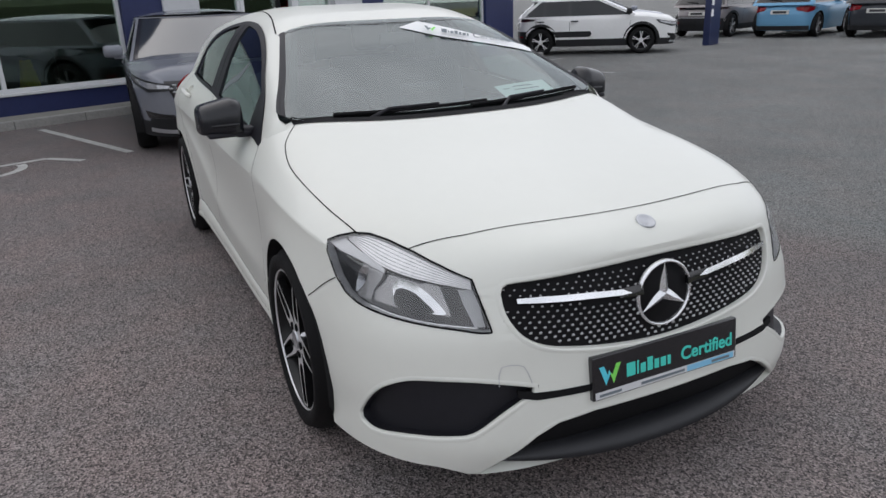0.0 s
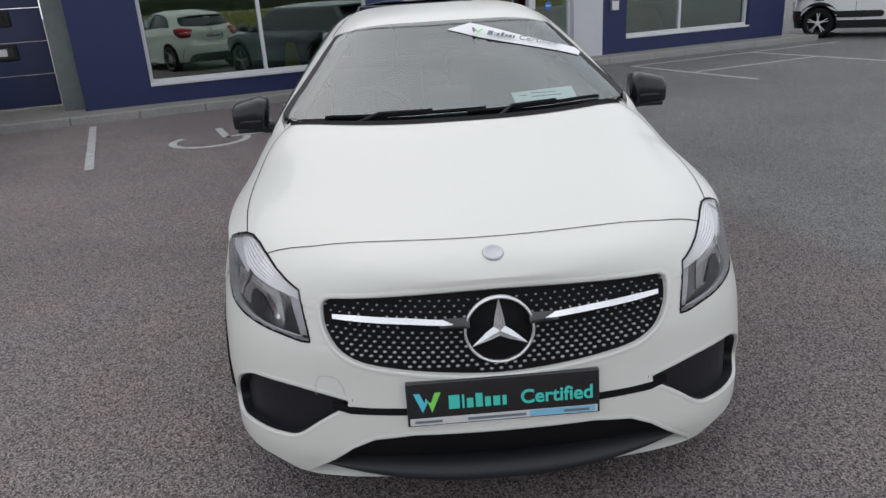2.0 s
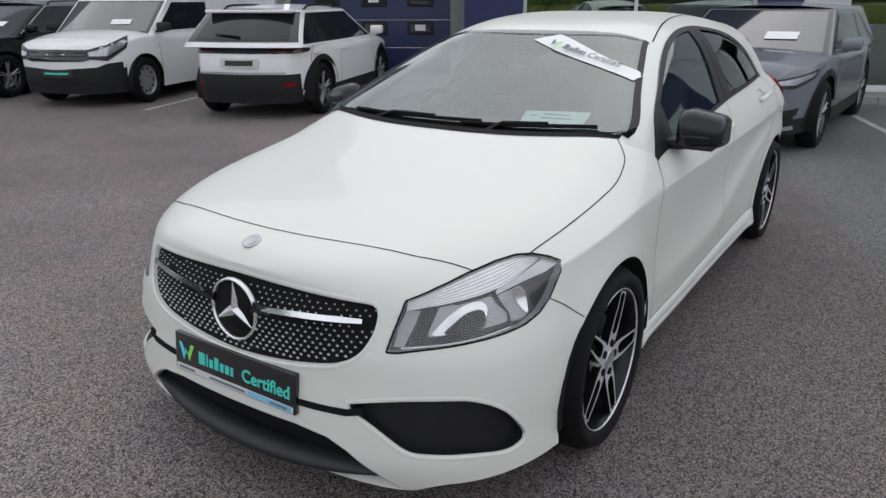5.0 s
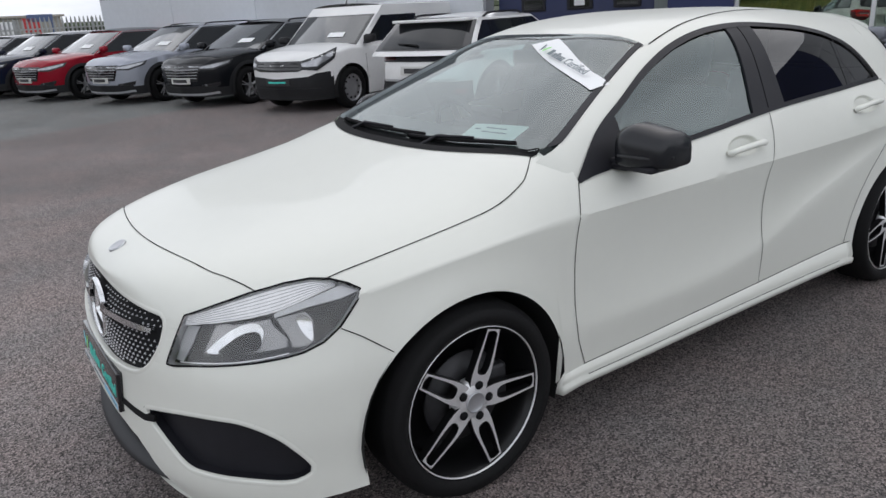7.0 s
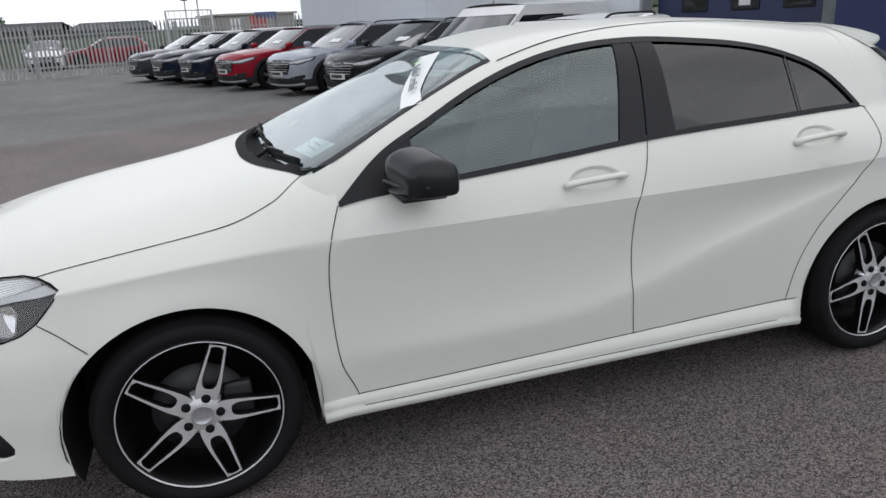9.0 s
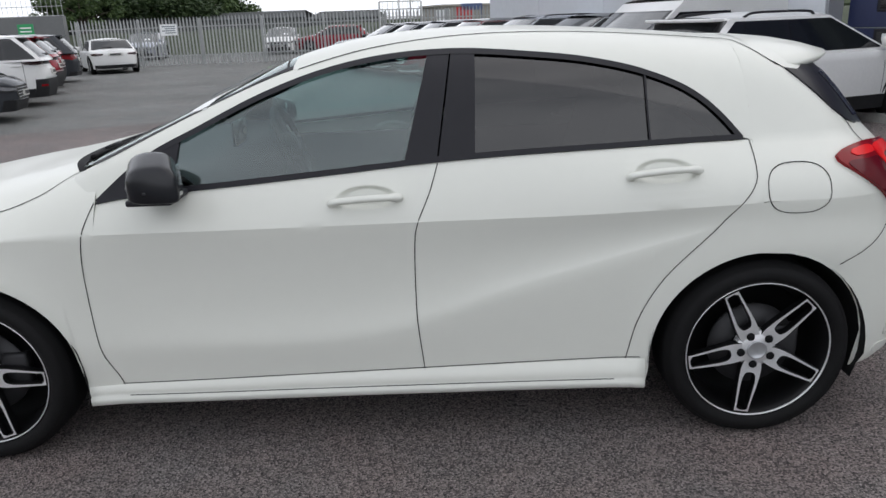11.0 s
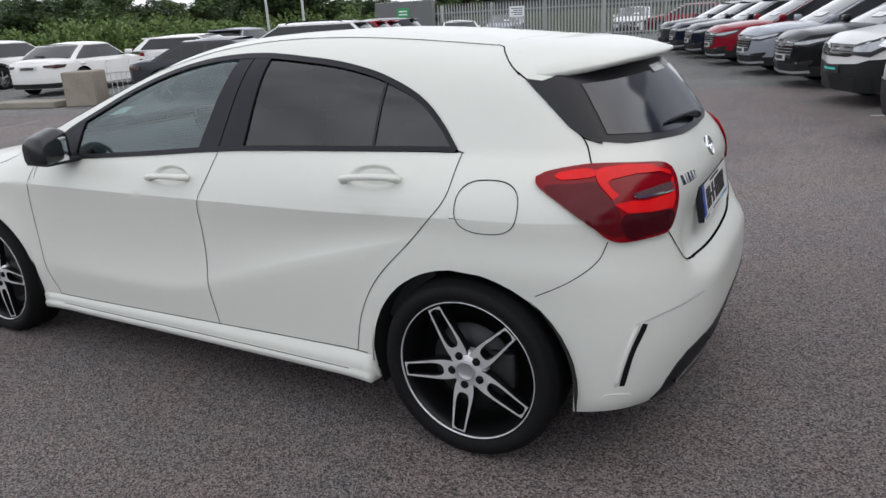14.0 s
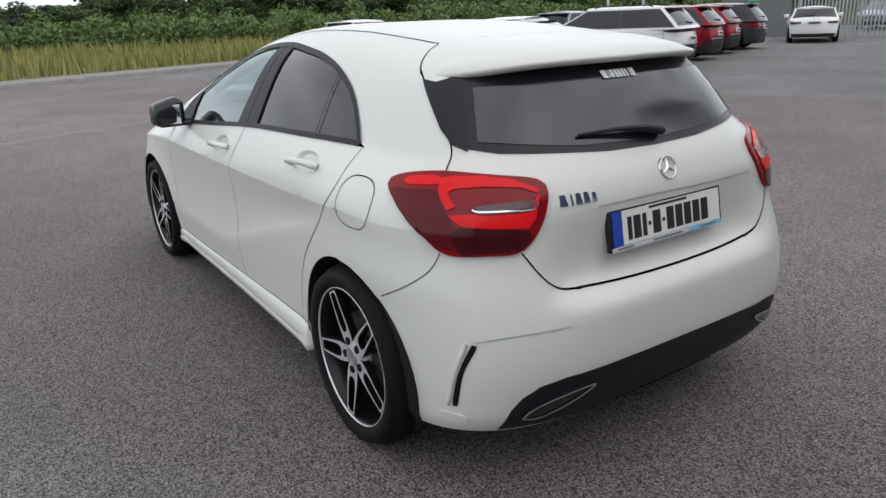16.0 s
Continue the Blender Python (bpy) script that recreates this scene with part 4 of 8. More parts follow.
# black pillar panels and window surrounds
both("door_pillar", lambda: patch(TREE, [(-0.268, 0, 1.003), (-0.160, 0, 0.995), (-0.252, 0, 1.338), (-0.326, 0, 1.343)], 90, 0.004, 0.012, 0.03, False), SATIN_BLACK)
both("door_pillar", lambda: patch(TREE, [(-0.395, 0, 1.012), (-0.274, 0, 1.003), (-0.332, 0, 1.343), (-0.412, 0, 1.341)], 90, 0.004, 0.012, 0.03, False), SATIN_BLACK)
both("mirror_triangle", lambda: patch(TREE, [(0.853, 0, 0.914), (0.60, 0, 0.938), (0.585, 0, 1.096), (0.706, 0, 1.036), (0.80, 0, 0.962)], 90, 0.004, 0.012, 0.03, False), SATIN_BLACK)
top_line = [(x, 0, head_z(x) - 0.006) for x in np.linspace(0.85, -1.285, 40)]
both("window_trim", lambda: ribbon(TREE, top_line, 90, 0.018, 0.005), SATIN_BLACK)
both("belt_trim", lambda: ribbon(TREE, [(x, 0, belt_z(x) + 0.008) for x in np.linspace(0.85, -1.285, 30)], 90, 0.018, 0.006), SATIN_BLACK)
both("quarter_divider", lambda: ribbon(TREE, [(-0.975, 0, 1.03), (-0.975, 0, 1.15), (-0.978, 0, 1.252)], 90, 0.006, 0.003), SATIN_BLACK)
both("screen_trim", lambda: ribbon(TREE, [(x, greenhouse_y(x, ws_edge_z(x) + 0.004), 0) for x in np.linspace(0.855, 0.23, 26)], "top", 0.012, 0.003), SATIN_BLACK)
part("screen_band", ribbon(TREE, [(0.252 + 0.02 - 0.03 * (y / 0.5) ** 2, y, 0) for y in np.linspace(-0.545, 0.545, 30)], "top", 0.006, 0.0025), SATIN_BLACK, car)

t = bmesh.new()
screen_mesh(t)
mirrored(t)
SCREEN = BVHTree.FromBMesh(t)
t.free()


def cowl_point(y, k):
    """A point of the trough between bonnet and windscreen, k from 0 to 1."""
    x0, x1 = hood_end(y) + 0.002, glass_base(y) - 0.010
    wide = x0 - x1
    deep = 0.030 * smoothstep(0.055, 0.095, wide)
    a = drop(TREE, "top", x0 - min(0.042, wide * 0.6), y, 0.0025)[0]
    if k < 0.4:
        return drop(TREE, "top", x0 - min(0.042, wide * 0.6) * k / 0.4, y, 0.0025)[0]
    b = drop(SCREEN, "top", x1, y, 0.003)[0]
    p = a.lerp(b, (k - 0.4) / 0.6)
    p.z -= deep * math.sin(math.pi * (k - 0.4) / 0.6) ** 0.5
    return p


bm = bmesh.new()
rows = []
for y in np.linspace(-0.69, 0.69, 45):
    rows.append([cowl_point(y, k) for k in (0, 0.2, 0.399, 0.4, 0.44, 0.5, 0.6, 0.75, 0.88, 0.95, 1.0)])
grid(bm, rows)
bmesh.ops.recalc_face_normals(bm, faces=bm.faces[:])
part("cowl", bm, MATT_BLACK, car, "black plastic cowl")
both("pillar_foot", lambda: foot_bm.copy(), WHITE, smooth=False)


def pillar_base():
    """The screen pillar running out into the wing."""
    b = bmesh.new()
    grid(b, [[p - Vector((0, 0.030 * smoothstep(0.875, 0.985, x), 0.012 * smoothstep(0.93, 0.985, x))) for p in section(x, ws_edge_z(x) - 0.09, ws_edge_z(x) + 0.001, 7)] for x in np.linspace(0.985, 0.852, 12)])
    bmesh.ops.recalc_face_normals(b, faces=b.faces[:])
    return b


def screen_border():
    """Black printed edge along the side of the windscreen."""
    b = bmesh.new()
    edge = [[p + Vector((0, 0, 0.0016)) for p in c] for c in clear_cols[:2]]
    grid(b, [edge[0], [p.lerp(q, 0.5) for p, q in zip(*edge)], edge[1]])
    bmesh.ops.recalc_face_normals(b, faces=b.faces[:])
    return b


both("pillar_base", pillar_base, WHITE)
both("screen_border", screen_border, SATIN_BLACK)
both("roof_joint", lambda: ribbon(TREE, [(x, y, 0) for x, y in ((0.2, 0.545), (-0.1, 0.49), (-0.4, 0.455), (-0.8, 0.437), (-1.12, 0.434), (-1.31, 0.432))], "top", 0.006), SEAM)
both("shut_line", lambda: ribbon(TREE, [(-1.305, 0.425, 0), (-1.335, 0.45, 0), (-1.36, 0.50, 0), (-1.405, 0.56, 0), (-1.448, 0.590, 0)], "top", 0.0045), SEAM)

# shut lines
line_side = [("front_door_gap", [(gap_front(z), 0, z) for z in np.linspace(0.275, 0.915, 18)]), ("middle_door_gap", [(gap_mid(z), 0, z) for z in np.linspace(0.285, 1.0, 18)]),
             ("rear_door_gap", [(gap_rear(z), 0, z) for z in np.linspace(0.30, 1.03, 20)]), ("sill_gap", [(0.86, 0, 0.272), (0.2, 0, 0.284), (-0.4, 0, 0.295), (-0.95, 0, 0.306)])]
for nm, pts in line_side:
    both("shut_line", lambda p=pts: ribbon(TREE, p, 90, 0.0030), SEAM)
both("shut_line", lambda: ribbon(TREE, [(1.752, 0.736, 0), (1.6, 0.761, 0), (1.45, 0.773, 0), (1.3, 0.777, 0), (1.16, 0.774, 0), (1.06, 0.757, 0), (1.015, 0.737, 0), (0.95, 0.687, 0)], "top", 0.0030), SEAM)
part("shut_line", ribbon(TREE, [(hood_front(abs(y)), y, 0) for y in np.linspace(-0.653, 0.653, 46)], "top", 0.0030), SEAM, car)
both("shut_line", lambda: ribbon(TREE, [(1.747, 0.799, 0.678), (1.70, 0.82, 0.648), (1.65, 0.835, 0.61), (1.603, 0.85, 0.575)], 70, 0.003), SEAM)
both("shut_line", lambda: ribbon(TREE, [(-1.797, 0.774, 0.79), (-1.775, 0.80, 0.735), (-1.713, 0.843, 0.682), (-1.60, 0.865, 0.622)], 110, 0.003), SEAM)
both("shut_line", lambda: ribbon(TREE, [(-1.93, 0.584, 0.783), (-1.955, 0.535, 0.71), (-1.972, 0.478, 0.662), (-1.985, 0.40, 0.646)], 180, 0.005), SEAM)
part("shut_line", ribbon(TREE, [(-2, y, 0.640 + 0.008 * (y / 0.4) ** 2) for y in np.linspace(-0.41, 0.41, 20)], 180, 0.005), SEAM, car)
both("shut_line", lambda: ribbon(TREE, [(-1.444, 0.595, 1.27), (-1.52, 0.61, 1.215), (-1.59, 0.626, 1.155), (-1.684, 0.645, 1.065), (-1.718, 0.689, 1.003)], 120, 0.0045), SEAM)
fuel = [(-1.44 + 0.104 * math.copysign(abs(math.cos(a)) ** 0.75, math.cos(a)), 0, 0.886 + 0.078 * math.copysign(abs(math.sin(a)) ** 0.75, math.sin(a))) for a in np.linspace(0, 2 * math.pi, 40)]
part("fuel_flap", ribbon(TREE, fuel, 90, 0.003), SEAM, car, "thin rounded joint of the fuel flap")
part("tow_cover", ribbon(TREE, [(2.2, -0.515, 0.447), (2.2, -0.508, 0.497), (2.2, -0.47, 0.503), (2.2, -0.445, 0.492), (2.2, -0.43, 0.448)], 0, 0.0022), HOUSING_GREY, car)

# headlights
RIB_LOW = [(2.087, 0.548, 0.701), (2.029, 0.62, 0.715), (1.948, 0.687, 0.728), (1.883, 0.724, 0.742), (1.802, 0.748, 0.766), (1.735, 0.765, 0.785)]
RIB_TOP = [(2.076, 0.546, 0.727), (2.008, 0.595, 0.754), (1.929, 0.641, 0.779), (1.845, 0.680, 0.796), (1.780, 0.713, 0.801), (1.728, 0.752, 0.794)]
LAMP_TRIM_LINE = [(1.90, 0.72, 0.735), (1.865, 0.728, 0.750), (1.80, 0.75, 0.765), (1.72, 0.768, 0.786), (1.685, 0.803, 0.770), (1.734, 0.792, 0.758), (1.812, 0.762, 0.747), (1.90, 0.722, 0.727)]
REFLECTORS = ([(2.034, 0.619, 0.706), (1.912, 0.715, 0.727), (1.911, 0.731, 0.701), (1.886, 0.757, 0.669), (1.894, 0.761, 0.646), (1.958, 0.72, 0.640), (2.075, 0.607, 0.631), (2.063, 0.61, 0.655)],
              [(1.899, 0.724, 0.727), (1.831, 0.758, 0.740), (1.816, 0.78, 0.71), (1.824, 0.792, 0.656), (1.843, 0.787, 0.644), (1.880, 0.768, 0.645), (1.881, 0.760, 0.67), (1.894, 0.743, 0.698)])
BOWLS = ([(2.064, 0.619, 0.636), (2.05, 0.627, 0.656), (2.01, 0.653, 0.690), (1.977, 0.676, 0.707), (1.946, 0.701, 0.711), (1.935, 0.717, 0.694), (1.945, 0.72, 0.665), (1.958, 0.72, 0.645), (2.01, 0.675, 0.637)],
         [(1.853, 0.757, 0.725), (1.831, 0.769, 0.724), (1.822, 0.781, 0.696), (1.828, 0.79, 0.657), (1.842, 0.78, 0.669), (1.853, 0.767, 0.693)])
G = 48


def flat_ring(pts, gam, curve, inset=0.0, step=0.015):
    """The outline in the plane of a projection, moved inwards by inset."""
    _, e, f = view_axes(gam)
    flat = [(Vector(q).dot(e), Vector(q).dot(f)) for q in pts]
    ring = [np.array(q) for q in (closed_curve(flat, step) if curve else closed_line(flat, step))]
    area = sum(a[0] * b[1] - a[1] * b[0] for a, b in zip(ring, ring[1:] + ring[:1]))
    out = []
    for i, q in enumerate(ring):
        d = ring[(i + 1) % len(ring)] - ring[i - 1]
        d = d / (np.linalg.norm(d) + 1e-9)
        out.append(q + np.array((-d[1], d[0])) * inset * (1 if area > 0 else -1))
    return out


def collar(tree, pts, gam, top, bottom, inset, curve=False):
    """bmesh of a wall standing along an outline, from one depth to another."""
    bm = bmesh.new()
    ring = flat_ring(pts, gam, curve, inset)
    grid(bm, [[drop(tree, gam, q[0], q[1], off)[0] for q in ring] for off in (top, bottom)], close=True)
    return bm


def rim(tree, pts, gam, depth, curve=True):
    """bmesh of the rolled painted edge round an opening."""
    bm = bmesh.new()
    rows = []
    for inset, off in ((-0.013, 0.0002), (-0.009, 0.0012), (-0.003, 0.0014), (0.0, 0.0004), (0.0012, -0.004), (0.0016, -depth)):
        rows.append([drop(tree, gam, q[0], q[1], off)[0] for q in flat_ring(pts, gam, curve, inset)])
    grid(bm, rows, close=True)
    bmesh.ops.recalc_face_normals(bm, faces=bm.faces[:])
    return bm


def dished(bm, depth):
    """Hollows a plate towards its middle."""
    c = sum((v.co for v in bm.verts), Vector()) / len(bm.verts)
    r = max((v.co - c).length for v in bm.verts)
    for v in bm.verts:
        v.co -= Vector((0.67, 0.74, 0)) * depth * (1 - ((v.co - c).length / r) ** 2)
    return bm


for s in (1, -1):
    fx = (lambda b: b) if s > 0 else flip_y
    lamp = part("headlight", fx(patch(TREE, HEAD, G, -0.026, 0, 0.016, False)), HOUSING, car, "clear headlight with dark housing and ribbed upper strip")
    part("lamp_wall", fx(collar(TREE, HEAD, G, 0.0, -0.027, 0.006)), LAMP_REFLECTOR, lamp)
    seal = [tuple(q) for q in flat_ring(HEAD, G, False, 0.0022)]
    part("lamp_seal", fx(ribbon(TREE, seal + seal[:1], G, 0.0042, 0.0014, 0.012, False, True)), MATT_BLACK, lamp)
    part("ribbed_strip", fx(patch(TREE, RIB_TOP + RIB_LOW[::-1], G, -0.006, 0.006, 0.012, False)), RIBBED, lamp, "ribbed clear running-light strip")
    for k in range(7):
        f0 = (k + 0.6) / 7.4
        line = [tuple(np.array(a) * (1 - f0) + np.array(b) * f0) for a, b in zip(RIB_LOW, RIB_TOP)]
        part("rib", fx(ribbon(TREE, line, G, 0.0013, -0.0045)), LAMP_REFLECTOR, lamp)
    part("grey_trim", fx(patch(TREE, LAMP_TRIM_LINE, G, -0.009, 0.004, 0.012, False)), HOUSING_GREY, lamp, "pale grey trim strip")
    part("end_trim", fx(patch(TREE, [(2.088, 0.548, 0.70), (2.115, 0.540, 0.655), (2.132, 0.532, 0.607), (2.118, 0.556, 0.605), (2.09, 0.575, 0.66), (2.068, 0.585, 0.70)], G, -0.018, 0.004, 0.01, False)), LAMP_REFLECTOR, lamp)
    part("chrome_line", fx(ribbon(TREE, [(2.125, 0.553, 0.604), (2.085, 0.612, 0.609), (2.02, 0.683, 0.615), (1.96, 0.73, 0.622), (1.89, 0.768, 0.632)], G, 0.003, -0.012)), BADGE_LAMP, lamp)
    for refl, bowl, dp in zip(REFLECTORS, BOWLS, (0.005, 0.004)):
        part("reflector", fx(patch(TREE, refl, G, -0.020, 0.004, 0.01, False)), SATIN_SILVER, lamp, "silver lamp reflector")
        part("bowl", fx(dished(patch(TREE, bowl, G, -0.014, 0.004, 0.008), dp)), CHROME, lamp, "bright hollow lamp bowl")
    part("lamp_shade", fx(dished(patch(TREE, [(2.04, 0.646, 0.637), (2.015, 0.66, 0.663), (1.982, 0.681, 0.684), (1.953, 0.704, 0.690), (1.945, 0.716, 0.676), (1.962, 0.717, 0.643)], G, -0.012, 0.002, 0.008), 0.004)), HOUSING, lamp)
    part("lens", fx(patch(TREE, HEAD, G, 0.0006, 0, 0.016, False)), LAMP_GLASS, lamp)

# grille
grille = part("grille", patch(TREE, GR_TOP + GR_LOW, 0, -0.016, 0, 0.025, True), MATT_BLACK, car, "black diamond-pin radiator grille")
part("grille_frame", rim(TREE, GR_TOP + GR_LOW, 0, 0.018), WHITE, grille)


def in_grille(y, z):
    top = 0.730 - 0.017 * (abs(y) / 0.462) ** 2
    low = float(np.interp(abs(y), [0.0, 0.172, 0.337, 0.405, 0.451, 0.478, 0.483], [0.494, 0.506, 0.530, 0.551, 0.586, 0.638, 0.69]))
    return low + 0.010 < z < top - 0.010


PIN = material("grille_pin_metal", (0.42, 0.42, 0.43), 0.35, 0.4)
BADGE = material("badge_metal", (0.80, 0.81, 0.82), 0.22, 0.75)
pins = bmesh.new()
for i in range(-19, 20):
    for j in range(-8, 9):
        sx = 0.0262
        y = i * sx + (0.0131 if j % 2 else 0)
        bar = 0.640 + 0.028 * abs(y) / 0.45
        z = 0.622 + j * 0.0142 + 0.02 * (abs(y) / 0.47) ** 2
        if not in_grille(y, z) or abs(z - bar) < 0.014 or math.hypot(y, z - 0.622) < 0.10:
            continue
        p, n = drop(TREE, 0, y, z, -0.015)
        tip = pins.verts.new(p + Vector((0.006, 0, 0.0)))
        size = 0.0060 - 0.0022 * smoothstep(0.55, 0.70, z)
        ring = [pins.verts.new(p + Vector((0, size * math.cos(k * math.pi / 3), size * 0.75 * math.sin(k * math.pi / 3)))) for k in range(6)]
        for k in range(6):
            pins.faces.new([ring[k], ring[(k + 1) % 6], tip])
tagged(part("pin_field", pins, PIN, grille, "rows of small chrome pins", smooth=False), kind="stuff")
for s in (1, -1):
    bar = [(0, s * 0.122, 0.648), (0, s * 0.15, 0.662), (0, s * 0.25, 0.670), (0, s * 0.38, 0.676), (0, s * 0.446, 0.676), (0, s * 0.446, 0.664), (0, s * 0.38, 0.660), (0, s * 0.25, 0.654), (0, s * 0.15, 0.647)]
    part("grille_bar", patch(TREE, bar, 0, 0.006, 0.02, 0.02, False), CHROME, grille, "silver cross bar")
    part("bar_mount", patch(TREE, [(0, s * 0.08, 0.635), (0, s * 0.08, 0.665), (0, s * 0.16, 0.664), (0, s * 0.16, 0.640)], 0, 0.002, 0.018, 0.02, False), GLOSS_BLACK, grille)
# star in its ring
star = new("star_badge")
star.parent = car
tagged(star, "chrome three-armed star in a ring on a black disc")
sc = drop(TREE, 0, 0.0, 0.624, -0.014)[0]
sm = Matrix.Translation(sc) @ Euler((0, radians(86), 0)).to_matrix().to_4x4()
bm = bmesh.new()
spin(bm, [(0.094, -0.022), (0.094, 0.0), (0.0, 0.002)], sm, 48)
part("disc", bm, MATT_BLACK, star)
bm = bmesh.new()
spin(bm, [(0.088, 0.0), (0.0885, 0.007), (0.092, 0.0105), (0.0965, 0.007), (0.097, -0.005)], sm, 64)
part("ring", bm, BADGE, star)


def star_arms(bm, m, r, w, h):
    """A three-armed star with ridged arms."""
    c = bm.verts.new(m @ Vector((0, 0, h)))
    tips = [bm.verts.new(m @ Vector((-r * math.cos(a), r * math.sin(a), h * 0.35))) for a in (0, 2 * math.pi / 3, 4 * math.pi / 3)]
    notch = [bm.verts.new(m @ Vector((-w * math.cos(a), w * math.sin(a), 0))) for a in (math.pi / 3, math.pi, 5 * math.pi / 3)]
    for i in range(3):
        bm.faces.new([c, tips[i], notch[i]])
        bm.faces.new([c, notch[i], tips[(i + 1) % 3]])


bm = bmesh.new()
star_arms(bm, sm, 0.09, 0.021, 0.012)
bmesh.ops.recalc_face_normals(bm, faces=bm.faces[:])
part("star", bm, BADGE, star, smooth=False)
hp, hn = drop(TREE, "top", 2.118, 0.0, 0.002)
hm = Matrix.Translation(hp) @ hn.to_track_quat("Z", "Y").to_matrix().to_4x4()
bm = bmesh.new()
spin(bm, [(0.029, -0.003), (0.029, 0.002), (0.026, 0.0035), (0.021, 0.003), (0.0195, 0.0018), (0.0, 0.0022)], hm, 32)
part("bonnet_badge", bm, SILVER, car, "small round silver bonnet badge")

# bumper openings
for s in (1, -1):
    fx = (lambda b: b) if s > 0 else flip_y
    vent = part("bumper_vent", fx(patch(TREE, VENT, 50, -0.037, 0, 0.02)), SATIN_BLACK, car, "black mesh air vent in the bumper")
    part("vent_lip", fx(rim(TREE, VENT, 50, 0.010)), WHITE, vent)
    part("vent_wall", fx(collar(TREE, VENT, 50, -0.009, -0.038, 0.002, True)), SATIN_BLACK, vent)
    part("vent_link", fx(patch(TREE, [(2.24, 0.24, 0.414), (2.235, 0.36, 0.416), (2.23, 0.42, 0.419), (2.21, 0.47, 0.430), (2.21, 0.47, 0.410), (2.235, 0.42, 0.398), (2.245, 0.24, 0.394)], 0, 0.0025, 0.01, 0.02, False)), MATT_BLACK, car)
intake = part("lower_intake", patch(TREE, LOW + LOWB, 0, -0.045, 0, 0.025, False), MATT_BLACK, car, "wide black lower air intake")
part("intake_lip", rim(TREE, LOW + LOWB, 0, 0.030, False), WHITE, intake)
bm = bmesh.new()
rows = []
for y in np.linspace(-0.60, 0.60, 41):
    k = (abs(y) / 0.6) ** 2.2
    xf = 2.246 - 0.13 * k
    zb = 0.170 + 0.045 * k
    zt = 0.220 + 0.015 * k
    rows.append([Vector((xf - 0.10, y, zb)), Vector((xf, y, zb)), Vector((xf + 0.012, y, zb + 0.012)), Vector((xf + 0.006, y, zt - 0.012)), Vector((xf - 0.03, y, zt)), Vector((xf - 0.10, y, zt))])
grid(bm, rows, close=True)
bmesh.ops.recalc_face_normals(bm, faces=bm.faces[:])
part("front_splitter", bm, SPLITTER, car, "dark grey plastic splitter lip")


# plates
def number_plate(parent, m, front):
    """A plate board 0.53 x 0.128; m: x right, y up, z out."""
    bm = bmesh.new()
    box(bm, -0.265, 0.265, -0.064, 0.064, -0.022, 0.0, 0.004, m)
    holder = part("number_plate", bm, GLOSS_BLACK if front else SATIN_BLACK, parent, "black dealer plate with teal lettering" if front else "white number plate in a black holder")

    def block(x0, x1, y0, y1, mat, nm, z=0.0012):
        b = bmesh.new()
        box(b, x0, x1, y0, y1, -0.001, z, 0, m)
        return part(nm, b, mat, holder, smooth=False)

    if front:
        block(-0.258, 0.258, -0.060, -0.040, PALE, "base_strip")
        block(0.07, 0.252, -0.059, -0.041, SKY_BLUE, "blue_strip", 0.0018)
        for x0, x1 in ((-0.245, -0.17), (-0.10, 0.06), (0.165, 0.235)):
            block(x0, x1, -0.0545, -0.047, GREY_INK, "text_bar", 0.0024)
        # W-shaped mark in two colours
        for pts, mt in (([(-0.245, 0.034), (-0.228, 0.034), (-0.212, -0.004), (-0.206, 0.010), (-0.212, 0.020), (-0.222, -0.024)], CYAN), ([(-0.212, 0.020), (-0.196, -0.024), (-0.170, 0.034), (-0.187, 0.034), (-0.199, 0.004), (-0.206, 0.010)], GREEN)):
            b = bmesh.new()
            vs = [b.verts.new(m @ Vector((x, y, 0.0015))) for x, y in pts]
            b.faces.new(vs)
            part("mark", b, mt, holder, smooth=False)
        x = -0.150
        for wdt, hgt in ((0.030, 0.040), (0.006, 0.040), (0.018, 0.028), (0.019, 0.040), (0.016, 0.028), (0.019, 0.028), (0.011, 0.028)):
            block(x, x + wdt, -0.018, -0.018 + hgt, TEAL, "text_bar")
            x += wdt + 0.0065
        lettering("Certified", 0.056, TEAL, holder, m @ Matrix.Translation((0.046, -0.018, 0.001)), bold=0.0011)
    else:
        block(-0.255, 0.255, -0.048, 0.058, PLATE_WHITE, "plate_face")
        block(-0.255, -0.213, -0.048, 0.058, EURO_BLUE, "blue_band", 0.002)
        x = -0.19
        for wdt in (0.018, 0.032, 0.018, 0.012, 0.036, 0.012, 0.034, 0.034, 0.034, 0.034, 0.034):
            hh = 0.072 if wdt > 0.013 else 0.012
            block(x, x + wdt, 0.0 - hh / 2 + 0.0, hh / 2, INK, "character_bar", 0.0024)
            x += wdt + 0.0085
        block(-0.09, 0.09, 0.046, 0.054, INK, "text_bar", 0.0022)
        block(-0.262, 0.262, -0.0625, -0.0495, PALE, "base_strip", 0.0014)
        block(0.09, 0.26, -0.0622, -0.0498, SKY_BLUE, "blue_strip", 0.002)
        for x0, x1 in ((-0.24, -0.17), (-0.08, 0.06), (0.15, 0.23)):
            block(x0, x1, -0.0585, -0.053, GREY_INK, "text_bar", 0.0026)
    return holder


number_plate(car, plate_axes((2.246, 0.0, 0.430), (0, 1, 0), (-0.10, 0, 1)), True)
number_plate(car, plate_axes((-1.985, 0.018, 0.794), (0, -1, 0), (0.17, 0, 1)), False)

